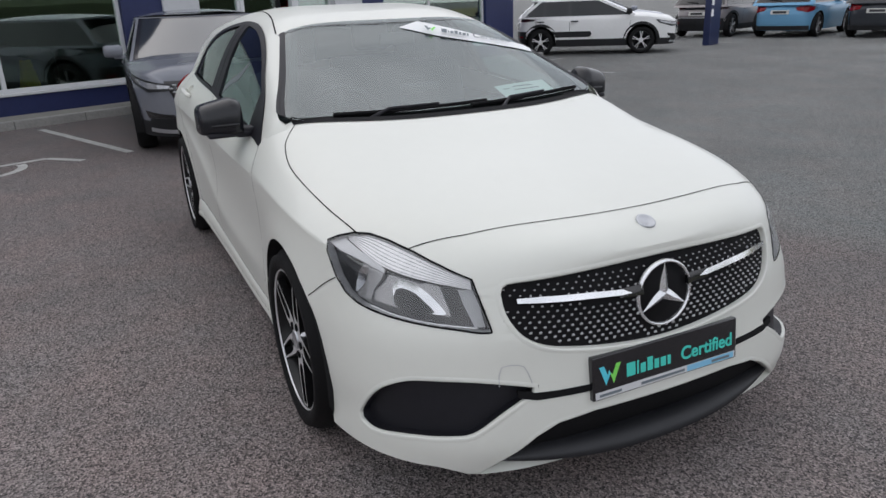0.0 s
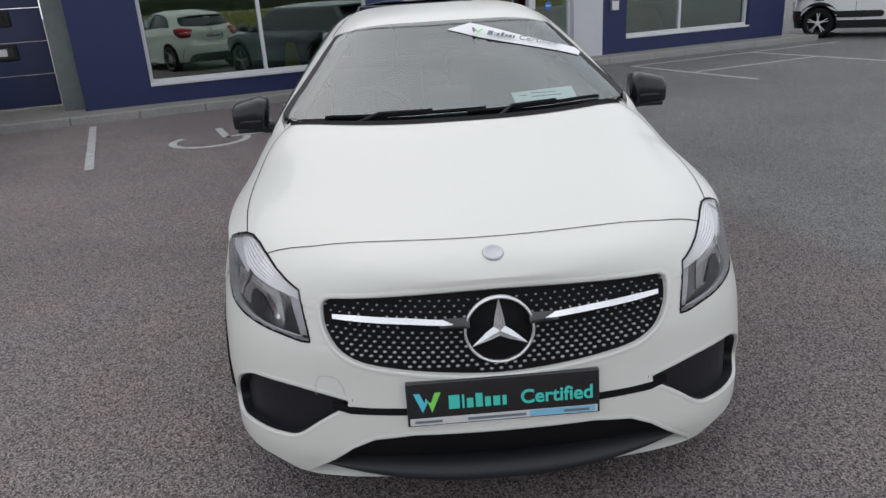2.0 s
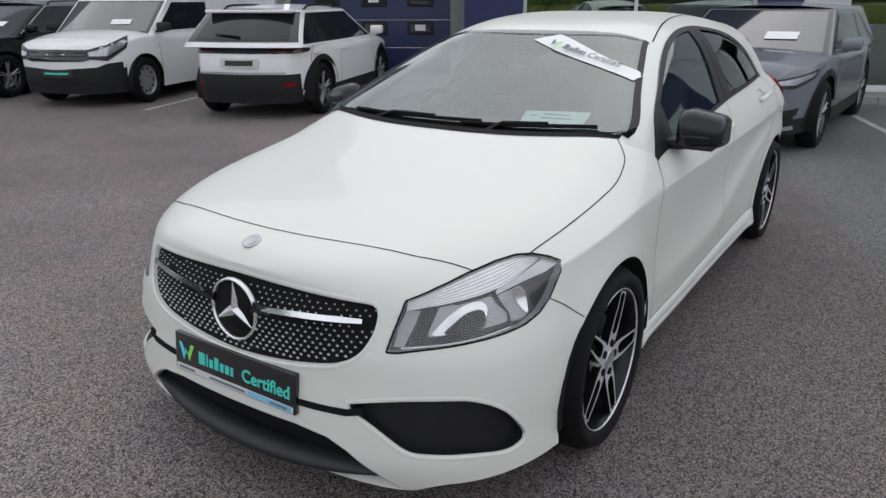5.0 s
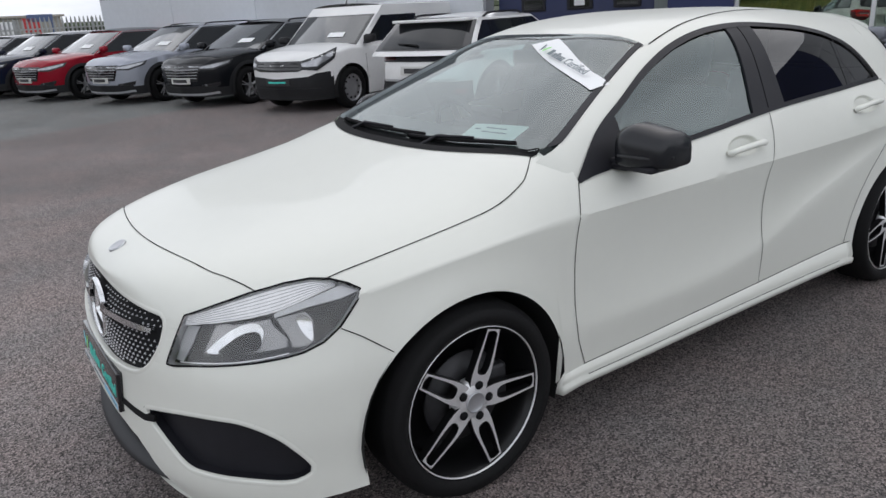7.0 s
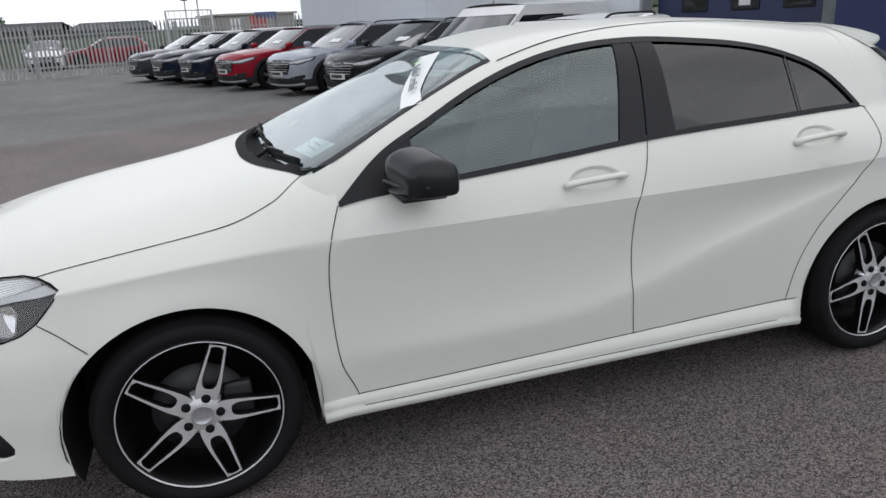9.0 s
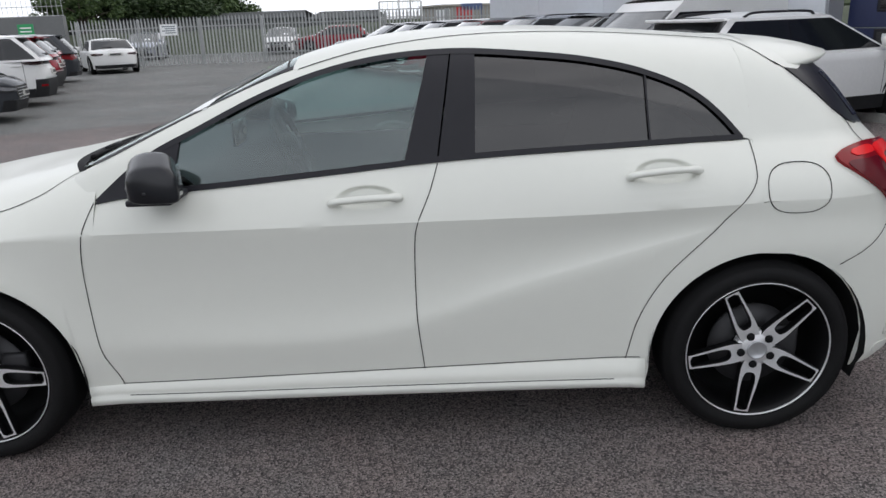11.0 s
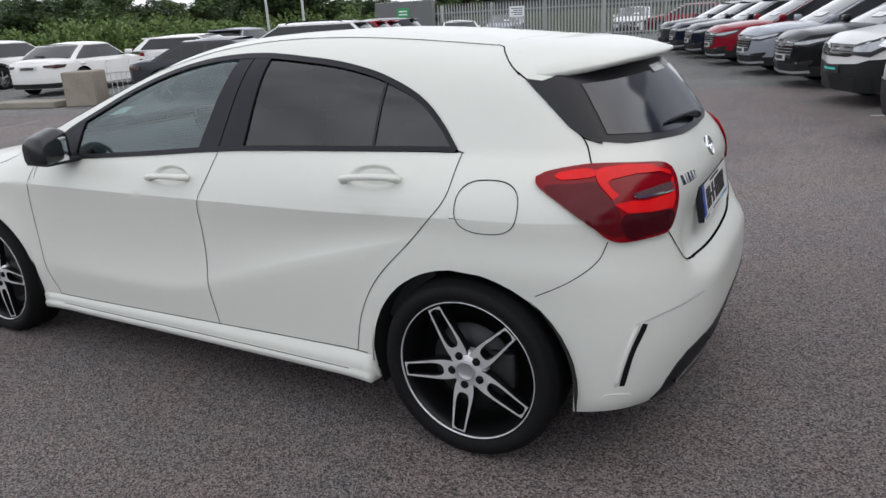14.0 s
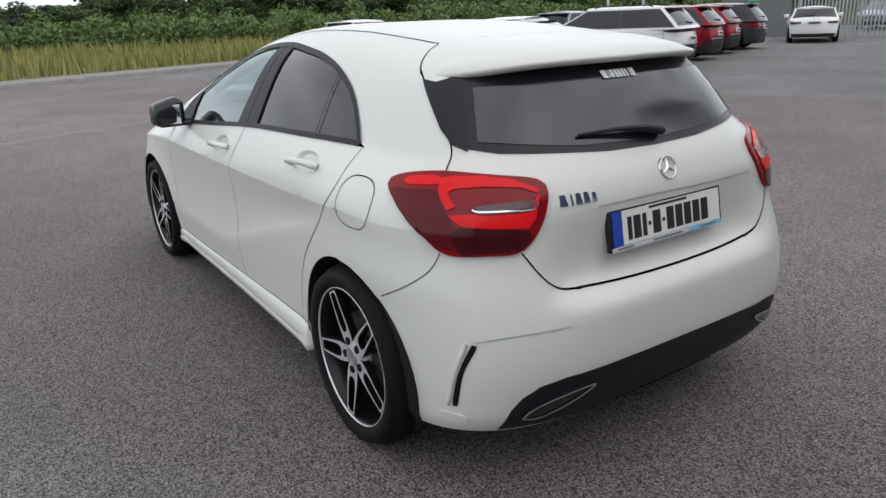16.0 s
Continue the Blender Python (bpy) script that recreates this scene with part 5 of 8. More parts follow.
# tail lights
REVERSE = material("reversing_lens", (0.10, 0.055, 0.06), 0.2, coat=0.2, spread=0.3, scale=60)
TAIL = [(-1.572, 0.792, 0.958), (-1.595, 0.766, 0.984), (-1.71, 0.697, 1.0), (-1.835, 0.578, 0.988), (-1.888, 0.49, 0.972), (-1.916, 0.476, 0.938), (-1.935, 0.51, 0.867), (-1.936, 0.56, 0.808), (-1.925, 0.60, 0.784),
        (-1.89, 0.668, 0.783), (-1.811, 0.761, 0.789), (-1.745, 0.80, 0.846), (-1.645, 0.81, 0.912)]
for s in (1, -1):
    fx = (lambda b: b) if s > 0 else flip_y
    tl = part("tail_light", fx(patch(TREE, TAIL, 135, 0.012, 0.03, 0.016)), RED_LENS, car, "large red tail light with a bright guide")
    part("smoked_lens", fx(patch(TREE, [(-1.826, 0.732, 0.861), (-1.927, 0.563, 0.845), (-1.929, 0.587, 0.795), (-1.885, 0.674, 0.791), (-1.839, 0.733, 0.794)], 135, 0.0145, 0.003, 0.014)), RED_DARK, tl)
    part("smoked_lens", fx(patch(TREE, [(-1.60, 0.796, 0.945), (-1.677, 0.762, 0.952), (-1.737, 0.729, 0.952), (-1.76, 0.738, 0.925), (-1.80, 0.735, 0.888), (-1.825, 0.739, 0.842), (-1.828, 0.745, 0.804), (-1.809, 0.762, 0.803), (-1.766, 0.790, 0.83), (-1.698, 0.812, 0.877)], 135, 0.0143, 0.003, 0.014)), RED_MID, tl)
    part("light_guide", fx(patch(TREE, [(-1.622, 0.766, 0.972), (-1.632, 0.755, 0.981), (-1.699, 0.715, 0.988), (-1.728, 0.706, 0.981), (-1.732, 0.718, 0.968), (-1.642, 0.769, 0.963)], 135, 0.0150, 0.003, 0.012)), RED_BRIGHT, tl)
    part("light_guide", fx(patch(TREE, [(-1.726, 0.707, 0.981), (-1.749, 0.681, 0.987), (-1.80, 0.622, 0.987), (-1.854, 0.559, 0.977), (-1.901, 0.504, 0.950), (-1.906, 0.509, 0.940), (-1.88, 0.548, 0.955), (-1.83, 0.63, 0.962), (-1.777, 0.695, 0.957), (-1.767, 0.712, 0.950), (-1.779, 0.717, 0.935), (-1.80, 0.712, 0.915), (-1.79, 0.735, 0.905), (-1.757, 0.734, 0.936), (-1.739, 0.727, 0.956)], 135, 0.0160, 0.003, 0.010, False)), RED_BRIGHT, tl)
    part("light_guide", fx(patch(TREE, [(-1.794, 0.736, 0.893), (-1.832, 0.693, 0.897), (-1.866, 0.652, 0.890), (-1.914, 0.538, 0.893), (-1.906, 0.512, 0.932), (-1.911, 0.505, 0.933), (-1.928, 0.535, 0.875), (-1.926, 0.562, 0.852), (-1.88, 0.65, 0.858), (-1.831, 0.722, 0.867)], 135, 0.0160, 0.003, 0.010, False)), RED_BRIGHT, tl)
    part("clear_lens", fx(patch(TREE, [(-1.832, 0.680, 0.914), (-1.856, 0.641, 0.918), (-1.891, 0.570, 0.922), (-1.910, 0.522, 0.921), (-1.917, 0.530, 0.902), (-1.848, 0.670, 0.903)], 135, 0.0166, 0.004, 0.012, False)), REVERSE, tl, "clear reversing lens")
    part("chrome_line", fx(ribbon(TREE, [(-1.836, 0.684, 0.907), (-1.848, 0.670, 0.901), (-1.885, 0.60, 0.900), (-1.918, 0.529, 0.899), (-1.914, 0.518, 0.919)], 135, 0.004, 0.0178)), CHROME, tl)

# rear window, spoiler, tailgate
RW = [(-1.9, y, z) for y, z in ((0.0, 1.018), (0.2, 1.022), (0.40, 1.036), (0.55, 1.045), (0.622, 1.060), (0.632, 1.10), (0.626, 1.165), (0.596, 1.234), (0.53, 1.256), (0.40, 1.271), (0.20, 1.279), (0.0, 1.281))]
outline = RW + [(x, -y, z) for x, y, z in reversed(RW[1:-1])]
part("rear_window", patch(TREE, outline, 180, 0.004, 0.012, 0.03, False), REAR_FRIT, car, "dark tinted rear window")
for s in (1, -1):
    fx = (lambda b: b) if s > 0 else flip_y
    part("window_side_panel", fx(patch(TREE, [(-1.467, 0.590, 1.246), (-1.51, 0.611, 1.213), (-1.56, 0.628, 1.172), (-1.629, 0.641, 1.108), (-1.685, 0.640, 1.068), (-1.73, 0.618, 1.052), (-1.66, 0.58, 1.15), (-1.60, 0.54, 1.222)], 125, 0.006, 0.012, 0.02, False)), REAR_FRIT, car)
part("rear_glass", patch(TREE, [(0, y, z) for y, z in ((-0.585, 1.075), (-0.3, 1.045), (0, 1.035), (0.3, 1.045), (0.585, 1.075), (0.55, 1.16), (0.520, 1.220), (0.2, 1.227), (0, 1.228), (-0.2, 1.227), (-0.520, 1.220), (-0.55, 1.16))], 180, 0.0065, 0.003, 0.03, False), REAR_GLASS, car)
sp_y = np.linspace(-0.585, 0.585, 41)
rows = []
for y in sp_y:
    k = abs(y) / 0.585
    lead, n0 = drop(TREE, "top", -1.40 + 0.02 * k, y * 0.84, 0.0015)
    tx = -1.775 + 0.10 * k**2 + 0.215 * k**8
    tzz = 1.297 - 0.006 * k**2 - 0.036 * k**6
    a = lead
    t = Vector((tx, y * (0.93 + 0.05 * k + 0.02 * k**8), tzz))
    midp = a.lerp(t, 0.5) + Vector((0, 0, 0.016 * (1 - k**4)))
    under = Vector((tx + 0.012, t.y, tzz - 0.022))
    back = Vector((tx + 0.13 - 0.09 * k**6, t.y * 0.985, tzz - 0.035 - 0.012 * k**2))
    rows.append([a, a.lerp(midp, 0.5) + Vector((0, 0, 0.004)), midp, midp.lerp(t, 0.5) + Vector((0, 0, 0.004)), t, t + Vector((-0.004, 0, -0.009)), under, back])
bm = bmesh.new()
grid(bm, rows)
bmesh.ops.recalc_face_normals(bm, faces=bm.faces[:])
part("roof_spoiler", bm, WHITE, car, "white roof spoiler over the rear window")
for i, (y0, wd) in enumerate(((0.10, 0.022), (0.072, 0.005), (0.062, 0.013), (0.044, 0.014), (0.026, 0.011), (0.011, 0.013), (-0.007, 0.008), (-0.025, 0.005), (-0.034, 0.013))):
    part("text_bar", patch(TREE, [(0, y0, 1.219), (0, y0 - wd, 1.219), (0, y0 - wd, 1.240), (0, y0, 1.240)], 180, 0.0115, 0.001, 0.02, False), STRIP_WHITE, car)
# rear wiper
bm = bmesh.new()
wp = [drop(TREE, 180, -y, z, o)[0] for y, z, o in ((-0.03, 1.045, 0.02), (0.05, 1.058, 0.032), (0.16, 1.066, 0.03), (0.30, 1.069, 0.016))]
tube(bm, wp, [0.02, 0.017, 0.010, 0.006], 8, True, 0.7)
part("rear_wiper", bm, SATIN_BLACK, car)
rb = drop(TREE, 180, 0.0, 0.948, 0.004)[0]
rm = Matrix.Translation(rb) @ Euler((0, radians(-90 + 22), 0)).to_matrix().to_4x4()
rear_star = new("rear_badge")
rear_star.parent = car
tagged(rear_star, "small chrome three-armed star in a ring")
bm = bmesh.new()
spin(bm, [(0.033, -0.006), (0.0335, 0.003), (0.036, 0.005), (0.0385, 0.003), (0.039, -0.006)], rm, 40)
part("ring", bm, CHROME, rear_star)
bm = bmesh.new()
star_arms(bm, rm @ Matrix.Rotation(math.pi, 4, "Z"), 0.035, 0.008, 0.006)
bmesh.ops.recalc_face_normals(bm, faces=bm.faces[:])
part("star", bm, CHROME, rear_star, smooth=False)
for y0, wd, hh in ((0.45, 0.026, 0.03), (0.412, 0.007, 0.03), (0.396, 0.022, 0.03), (0.368, 0.022, 0.03), (0.338, 0.017, 0.026)):
    part("model_badge", patch(TREE, [(0, y0, 0.897), (0, y0 - wd, 0.897), (0, y0 - wd * 0.85, 0.897 + hh), (0, y0 - wd * 0.15, 0.897 + hh)], 180, 0.004, 0.004, 0.02, False), CHROME, car)
# grey line painted for the shade of the lip above the plate
part("tailgate_crease", ribbon(TREE, [(0, 0.317, 0.880), (0, 0.10, 0.881), (0, -0.187, 0.876), (0, -0.45, 0.873)], 180, 0.0045, 0.003), HOUSING_GREY, car)
# rear bumper details
DIFF = [(0, 0.668, 0.236), (0, 0.655, 0.312), (0, 0.628, 0.356), (0, 0.58, 0.390), (0, 0.50, 0.405), (0, 0.266, 0.412), (0, 0.0, 0.412)]
DIFF = DIFF + [(0, -y, z) for _, y, z in reversed(DIFF[:-1])]
part("diffuser", patch(TREE, DIFF, 180, 0.004, 0.012, 0.025, False), SATIN_BLACK, car, "black lower bumper insert")
for s in (1, -1):
    fx = (lambda b: b) if s > 0 else flip_y
    EX = [(0, 0.622, 0.292), (0, 0.60, 0.318), (0, 0.54, 0.344), (0, 0.46, 0.360), (0, 0.40, 0.364), (0, 0.44, 0.336), (0, 0.51, 0.306), (0, 0.58, 0.284)]
    ex = part("exhaust_tip", fx(patch(TREE, EX, 180, 0.012, 0.02, 0.015)), GLOSS_BLACK, car, "chrome-ringed exhaust outlet")
    part("chrome_ring", fx(ribbon(TREE, EX + EX[:1], 180, 0.006, 0.016)), CHROME, ex)
    part("side_slot", fx(patch(TREE, [(-1.905, 0.748, 0.533), (-1.873, 0.776, 0.44), (-1.850, 0.785, 0.325), (-1.863, 0.777, 0.325), (-1.887, 0.768, 0.438), (-1.918, 0.739, 0.529)], 150, 0.003, 0.01, 0.014)), MATT_BLACK, car)
    bm = bmesh.new()
    tube(bm, spline([tuple(drop(TREE, 150, Vector(q).dot(view_axes(150)[1]), q[2], 0.003)[0]) for q in ((-1.893, 0.758, 0.537), (-1.862, 0.782, 0.44), (-1.838, 0.792, 0.325))], 12), [0.004] + [0.008] * 10 + [0.004], 8)
    part("slot_lip", fx(bm), WHITE, car)
    # thin grey line painted for the shade along the bumper's unmodelled crease
    part("bumper_edge", fx(ribbon(TREE, [(-1.906, 0.744, 0.540), (-1.970, 0.66, 0.556), (-2.035, 0.487, 0.564)], 165, 0.004, 0.003)), HOUSING_GREY, car)
    part("reflector", fx(patch(TREE, [(-1.80, 0.80, 0.262), (-1.87, 0.76, 0.258), (-1.875, 0.755, 0.29), (-1.80, 0.798, 0.295)], 140, 0.004, 0.006, 0.014)), WHITE, car)
bm = bmesh.new()
rows = []
for y in np.linspace(-0.62, 0.62, 31):
    k = (abs(y) / 0.62) ** 3
    rows.append([Vector((-1.9 + 0.05 * k, y, 0.20)), Vector((-2.0 + 0.08 * k, y, 0.225 + 0.02 * k)), Vector((-2.04 + 0.09 * k, y, 0.30)), Vector((-1.9, y, 0.36))])
grid(bm, rows)
bmesh.ops.recalc_face_normals(bm, faces=bm.faces[:])
part("rear_valance", bm, MATT_BLACK, car)

# sills
for s in (1, -1):
    fx = (lambda b: b) if s > 0 else flip_y
    bm = bmesh.new()
    rows = []
    for x in np.linspace(0.975, -0.965, 40):
        y = flank(x, 0.30)
        fl = 0.012 * smoothstep(0.3, -0.96, x)
        zt = 0.268 + 0.018 * (0.975 - x)
        rows.append([Vector((x, y - 0.02, zt)), Vector((x, y + 0.002, zt - 0.004)), Vector((x, y + 0.004 + fl, 0.238)), Vector((x, y + 0.002 + fl, 0.226)), Vector((x, y + 0.010 + fl, 0.219)), Vector((x, y + 0.006 + fl, 0.195)), Vector((x, y - 0.03, 0.188)), Vector((x, y - 0.10, 0.19))])
    grid(bm, rows)
    bm.faces.new([v for v in bm.verts if abs(v.co.x - 0.975) < 1e-5])
    bm.faces.new([v for v in bm.verts if abs(v.co.x + 0.965) < 1e-5])
    bmesh.ops.recalc_face_normals(bm, faces=bm.faces[:])
    sill = part("side_sill", fx(bm), WHITE, car)
    # flat dark strip that paints in the shade of the sill's groove
    bm = bmesh.new()
    grid(bm, [[Vector((x, flank(x, 0.30) + 0.005 + 0.012 * smoothstep(0.3, -0.96, x), z)) for z in (0.2265, 0.2295)] for x in np.linspace(0.84, -0.86, 24)])
    part("sill_groove", fx(bm), HOUSING, sill)
    # door handles with their recess
    for hx, hz in ((-0.037, 0.892), (-1.01, 0.94)):
        door = panels[("front" if hx > -0.5 else "rear") + "_door_" + ("left" if s > 0 else "right")]
        p = [drop(TREE, 90, -hx - dx, hz + dz, off)[0] for dx, dz, off in ((0.115, -0.006, 0.002), (0.098, -0.003, 0.022), (0.0, 0.002, 0.030), (-0.085, 0.005, 0.024), (-0.108, 0.008, 0.002))]
        bm = bmesh.new()
        tube(bm, [Vector(q) for q in spline([tuple(q) for q in p], 18)], [0.015] + [0.017] * 3 + [0.0155] * 9 + [0.0185] * 4 + [0.015], 12, True, 0.75)
        part("door_handle", fx(bm), WHITE, door)
    # mirror
    mir = new("door_mirror")
    mir.parent = car
    tagged(mir, "gloss black door mirror")
    bm = bmesh.new()
    rows = []
    for u in np.concatenate([np.linspace(0, 0.9, 10), [0.94, 0.97, 0.99, 1.0]]):
        y = 0.832 + 0.160 * u
        end = 1 - 0.14 * (1 - smoothstep(0.0, 0.2, u)) - 0.18 * max(0.0, (u - 0.86) / 0.14) ** 3
        top = 1.084 - 0.040 * max(0.0, u - 0.2) ** 1.2
        low_z = 0.942
        cz = low_z + (top - low_z) * 0.42
        d = 0.094 * end
        cx = 0.628 - 0.052 * u
        ring = []
        for a in np.linspace(0, 2 * math.pi, 33)[:-1]:
            ca, sa = math.cos(a), math.sin(a)
            h = (top - cz) * end if sa > 0 else (cz - low_z) * (0.5 + 0.5 * end)
            px = cx + d * math.copysign(abs(ca) ** (0.75 if sa > 0 else 0.4), ca) * (1.0 if ca > 0 else 0.72)
            ring.append(Vector((px, y, cz + h * math.copysign(abs(sa) ** (0.72 if sa > 0 else 0.32), sa))))
        rows.append(ring)
    vv, _ = grid(bm, rows, close=True)
    bm.faces.new(vv[0])
    bm.faces.new(vv[-1])
    bmesh.ops.recalc_face_normals(bm, faces=bm.faces[:])
    part("mirror_shell", fx(bm), MIRROR_CAP, mir)
    bm = bmesh.new()
    box(bm, 0.545, 0.552, 0.858, 0.975, 0.945, 1.045, 0.003)
    part("mirror_glass", fx(bm), CHROME, mir)
    bm = bmesh.new()
    box(bm, 0.548, 0.690, 0.80, 0.968, 0.932, 0.952, 0.008)
    box(bm, 0.595, 0.685, 0.775, 0.86, 0.926, 0.965, 0.012)
    part("mirror_foot", fx(bm), SATIN_BLACK, mir)
    bm = bmesh.new()
    tube(bm, spline([(0.716, 0.850, 0.986), (0.700, 0.90, 0.984), (0.676, 0.95, 0.981), (0.61, 0.991, 0.978)], 14), 0.008, 8, True, 0.6)
    part("indicator", fx(bm), HOUSING, mir, "smoked indicator strip")

# wheels and wheel houses
for cx, tn in ((CAR_WHEELS[0], 70.5), (CAR_WHEELS[1], 45)):
    for s in (1, -1):
        alloy_wheel(car, (cx, s * (0.773 if cx > 0 else 0.781), 0.319), s, tn)
        bm = bmesh.new()
        rows = []
        for a in np.linspace(-0.40 if cx > 0 else -0.33, math.pi + 0.33, 28):
            c, sn = cx + (ARCH_R + (0.026 if cx > 0 and math.cos(a) > 0 else 0.004)) * math.cos(a), ARCH_Z + (ARCH_R + 0.004) * math.sin(a)
            rows.append([Vector((c, s * yy, sn)) for yy in (0.868 if sn > 0.25 else 0.84, 0.80, 0.60, 0.50)])
        grid(bm, rows)
        b0 = [bm.verts.new((cx + (ARCH_R + 0.004) * math.cos(a), s * 0.50, ARCH_Z + (ARCH_R + 0.004) * math.sin(a))) for a in np.linspace(-0.33, math.pi + 0.33, 28)]
        bm.faces.new(b0)
        part("wheel_housing", bm, LINER, car)
bm = bmesh.new()
box(bm, -1.85, 2.05, -0.50, 0.50, 0.19, 0.24, 0.02)
box(bm, -0.95, 0.95, -0.80, 0.80, 0.195, 0.245, 0.02)
part("floor_pan", bm, LINER, car)

# cabin
bm = bmesh.new()
rows = []
for y in np.linspace(-0.72, 0.72, 17):
    k = (abs(y) / 0.7) ** 2
    rows.append([Vector((1.085 - 0.13 * k, y, 0.962)), Vector((0.80 - 0.06 * k, y, 0.985)), Vector((0.62 - 0.03 * k, y, 0.975)), Vector((0.54, y, 0.93)), Vector((0.52, y, 0.80)), Vector((0.60, y, 0.55)), Vector((1.0, y, 0.5))])
grid(bm, rows)
bmesh.ops.recalc_face_normals(bm, faces=bm.faces[:])
dash = part("dashboard", bm, CABIN, car)
bm = bmesh.new()
box(bm, 0.57, 0.585, -0.10, 0.10, 0.97, 1.07, 0.005)
part("screen", bm, GLOSS_BLACK, dash)
bm = bmesh.new()
wm = Matrix.Translation((0.43, -0.36, 0.90)) @ Euler((0, radians(-68), 0)).to_matrix().to_4x4()
ringp = [wm @ Vector((0.185 * math.cos(a), 0.185 * math.sin(a), 0)) for a in np.linspace(0, 2 * math.pi, 37)]
tube(bm, ringp, 0.016, 8, False)
for a in (0, math.pi, -math.pi / 2):
    tube(bm, [wm @ Vector((0.05 * math.cos(a), 0.05 * math.sin(a), 0)), wm @ Vector((0.18 * math.cos(a), 0.18 * math.sin(a), 0))], 0.016, 6)
spin(bm, [(0.0, 0.03), (0.06, 0.025), (0.07, 0.0), (0.06, -0.05)], wm, 20)
part("steering_wheel", bm, CABIN, car)


def cabin_seat(x, y, w):
    seat = new("seat")
    seat.parent = car
    bm = bmesh.new()
    box(bm, x - 0.05, x + 0.45, y - w / 2, y + w / 2, 0.42, 0.56, 0.05)
    part("cushion", bm, SEAT_CLOTH, seat)
    bm = bmesh.new()
    box(bm, -0.07, 0.07, -w / 2, w / 2, 0, 0.62, 0.06, Matrix.Translation((x - 0.06, y, 0.50)) @ Euler((0, radians(-16), 0)).to_matrix().to_4x4())
    part("backrest", bm, SEAT_CLOTH, seat)
    bm = bmesh.new()
    box(bm, -0.05, 0.05, -0.13, 0.13, 0, 0.19, 0.045, Matrix.Translation((x - 0.235, y, 1.12)) @ Euler((0, radians(-10), 0)).to_matrix().to_4x4())
    part("headrest", bm, SEAT_CLOTH, seat)


for y in (0.36, -0.36):
    cabin_seat(-0.02, y, 0.5)
for y in (0.40, -0.40):
    cabin_seat(-0.86, y, 0.62)
bm = bmesh.new()
box(bm, 0.315, 0.345, -0.09, 0.09, 1.225, 1.285, 0.012)
part("rear_view_mirror", bm, CABIN, car)

for s in (1, -1):
    bm = bmesh.new()
    tube(bm, [(x, s * (greenhouse_y(x, ws_edge_z(x)) - 0.050), ws_edge_z(x) - 0.030) for x in np.linspace(0.82, 0.22, 14)], 0.026, 8, True, 0.8)
    part("pillar_trim", bm, CABIN, car)
    bm = bmesh.new()
    box(bm, -1.2, 0.84, s * 0.755 - 0.012, s * 0.755 + 0.012, 0.42, 0.90, 0.01)
    box(bm, 0.80, 0.96, s * 0.70 - 0.012, s * 0.70 + 0.012, 0.42, 0.93, 0.01)
    part("door_card", bm, CABIN, car)

# windscreen wipers, dealer strip, paper
for ya, yb in ((-0.54, 0.12), (0.04, 0.60)):
    pts = [(glass_base(y) - 0.006 - 0.020 * k, y) for y, k in zip(np.linspace(ya, yb, 4), (0, 0.3, 0.7, 1.0))]
    bm = bmesh.new()
    tube(bm, [drop(SCREEN, "top", x, y, 0.010)[0] for x, y in spline(pts, 20)], 0.008, 6)
    part("wiper_blade", bm, MATT_BLACK, car)
    bm = bmesh.new()
    a, b = pts[0], pts[2]
    tube(bm, [cowl_point(a[1] + 0.12, 0.6) + Vector((0, 0, 0.008)), drop(SCREEN, "top", glass_base((a[1] + b[1]) / 2) - 0.012, (a[1] + b[1]) / 2, 0.022)[0], drop(SCREEN, "top", b[0] - 0.005, b[1], 0.02)[0]], [0.009, 0.007, 0.005], 6)
    part("wiper_arm", bm, SATIN_BLACK, car)
strip_c = [(0.368, 0.017), (0.318, 0.135), (0.388, 0.26), (0.462, 0.39), (0.525, 0.52), (0.555, 0.628), (0.625, 0.60), (0.578, 0.46), (0.518, 0.315), (0.448, 0.165)]
strip_c = [(x - 0.045, y) for x, y in strip_c]
strip = part("dealer_strip", patch(TREE, [(x, y, 0) for x, y in strip_c], "top", 0.004, 0.0, 0.03, False), STRIP_WHITE, car, "white dealer strip with grey lettering on the windscreen")
p0, n0 = drop(TREE, "top", 0.393, 0.205, 0.018)
p1, _ = drop(TREE, "top", 0.515, 0.540, 0.018)
lm = plate_axes(p0, p1 - p0, n0.cross(p1 - p0))
for i, (xx, wd) in enumerate(((0.0, 0.026), (0.032, 0.006), (0.043, 0.016), (0.064, 0.016), (0.085, 0.013), (0.103, 0.016), (0.124, 0.009))):
    b = bmesh.new()
    box(b, xx, xx + wd, -0.012, 0.022 if i in (0, 3) else 0.012, 0, 0.0008, 0, lm)
    part("text_bar", b, GREY_INK, strip, smooth=False)
lettering("Certified", 0.052, GREY_INK, strip, lm @ Matrix.Translation((0.152, -0.014, 0)), 0.0005)
for pts, mt in (([(-0.085, 0.026), (-0.072, 0.026), (-0.058, -0.002), (-0.054, 0.008), (-0.058, 0.016), (-0.066, -0.018)], GREY_INK), ([(-0.058, 0.016), (-0.046, -0.018), (-0.026, 0.026), (-0.039, 0.026), (-0.048, 0.004), (-0.054, 0.008)], GREEN)):
    b = bmesh.new()
    b.faces.new([b.verts.new(lm @ Vector((x, y, 0.0012))) for x, y in pts])
    part("mark", b, mt, strip, smooth=False)


def on_dash(bm):
    """Moves a sheet from the glass down to the dashboard behind it."""
    bmesh.ops.translate(bm, verts=bm.verts[:], vec=(-0.06, 0, -0.004))
    return bm


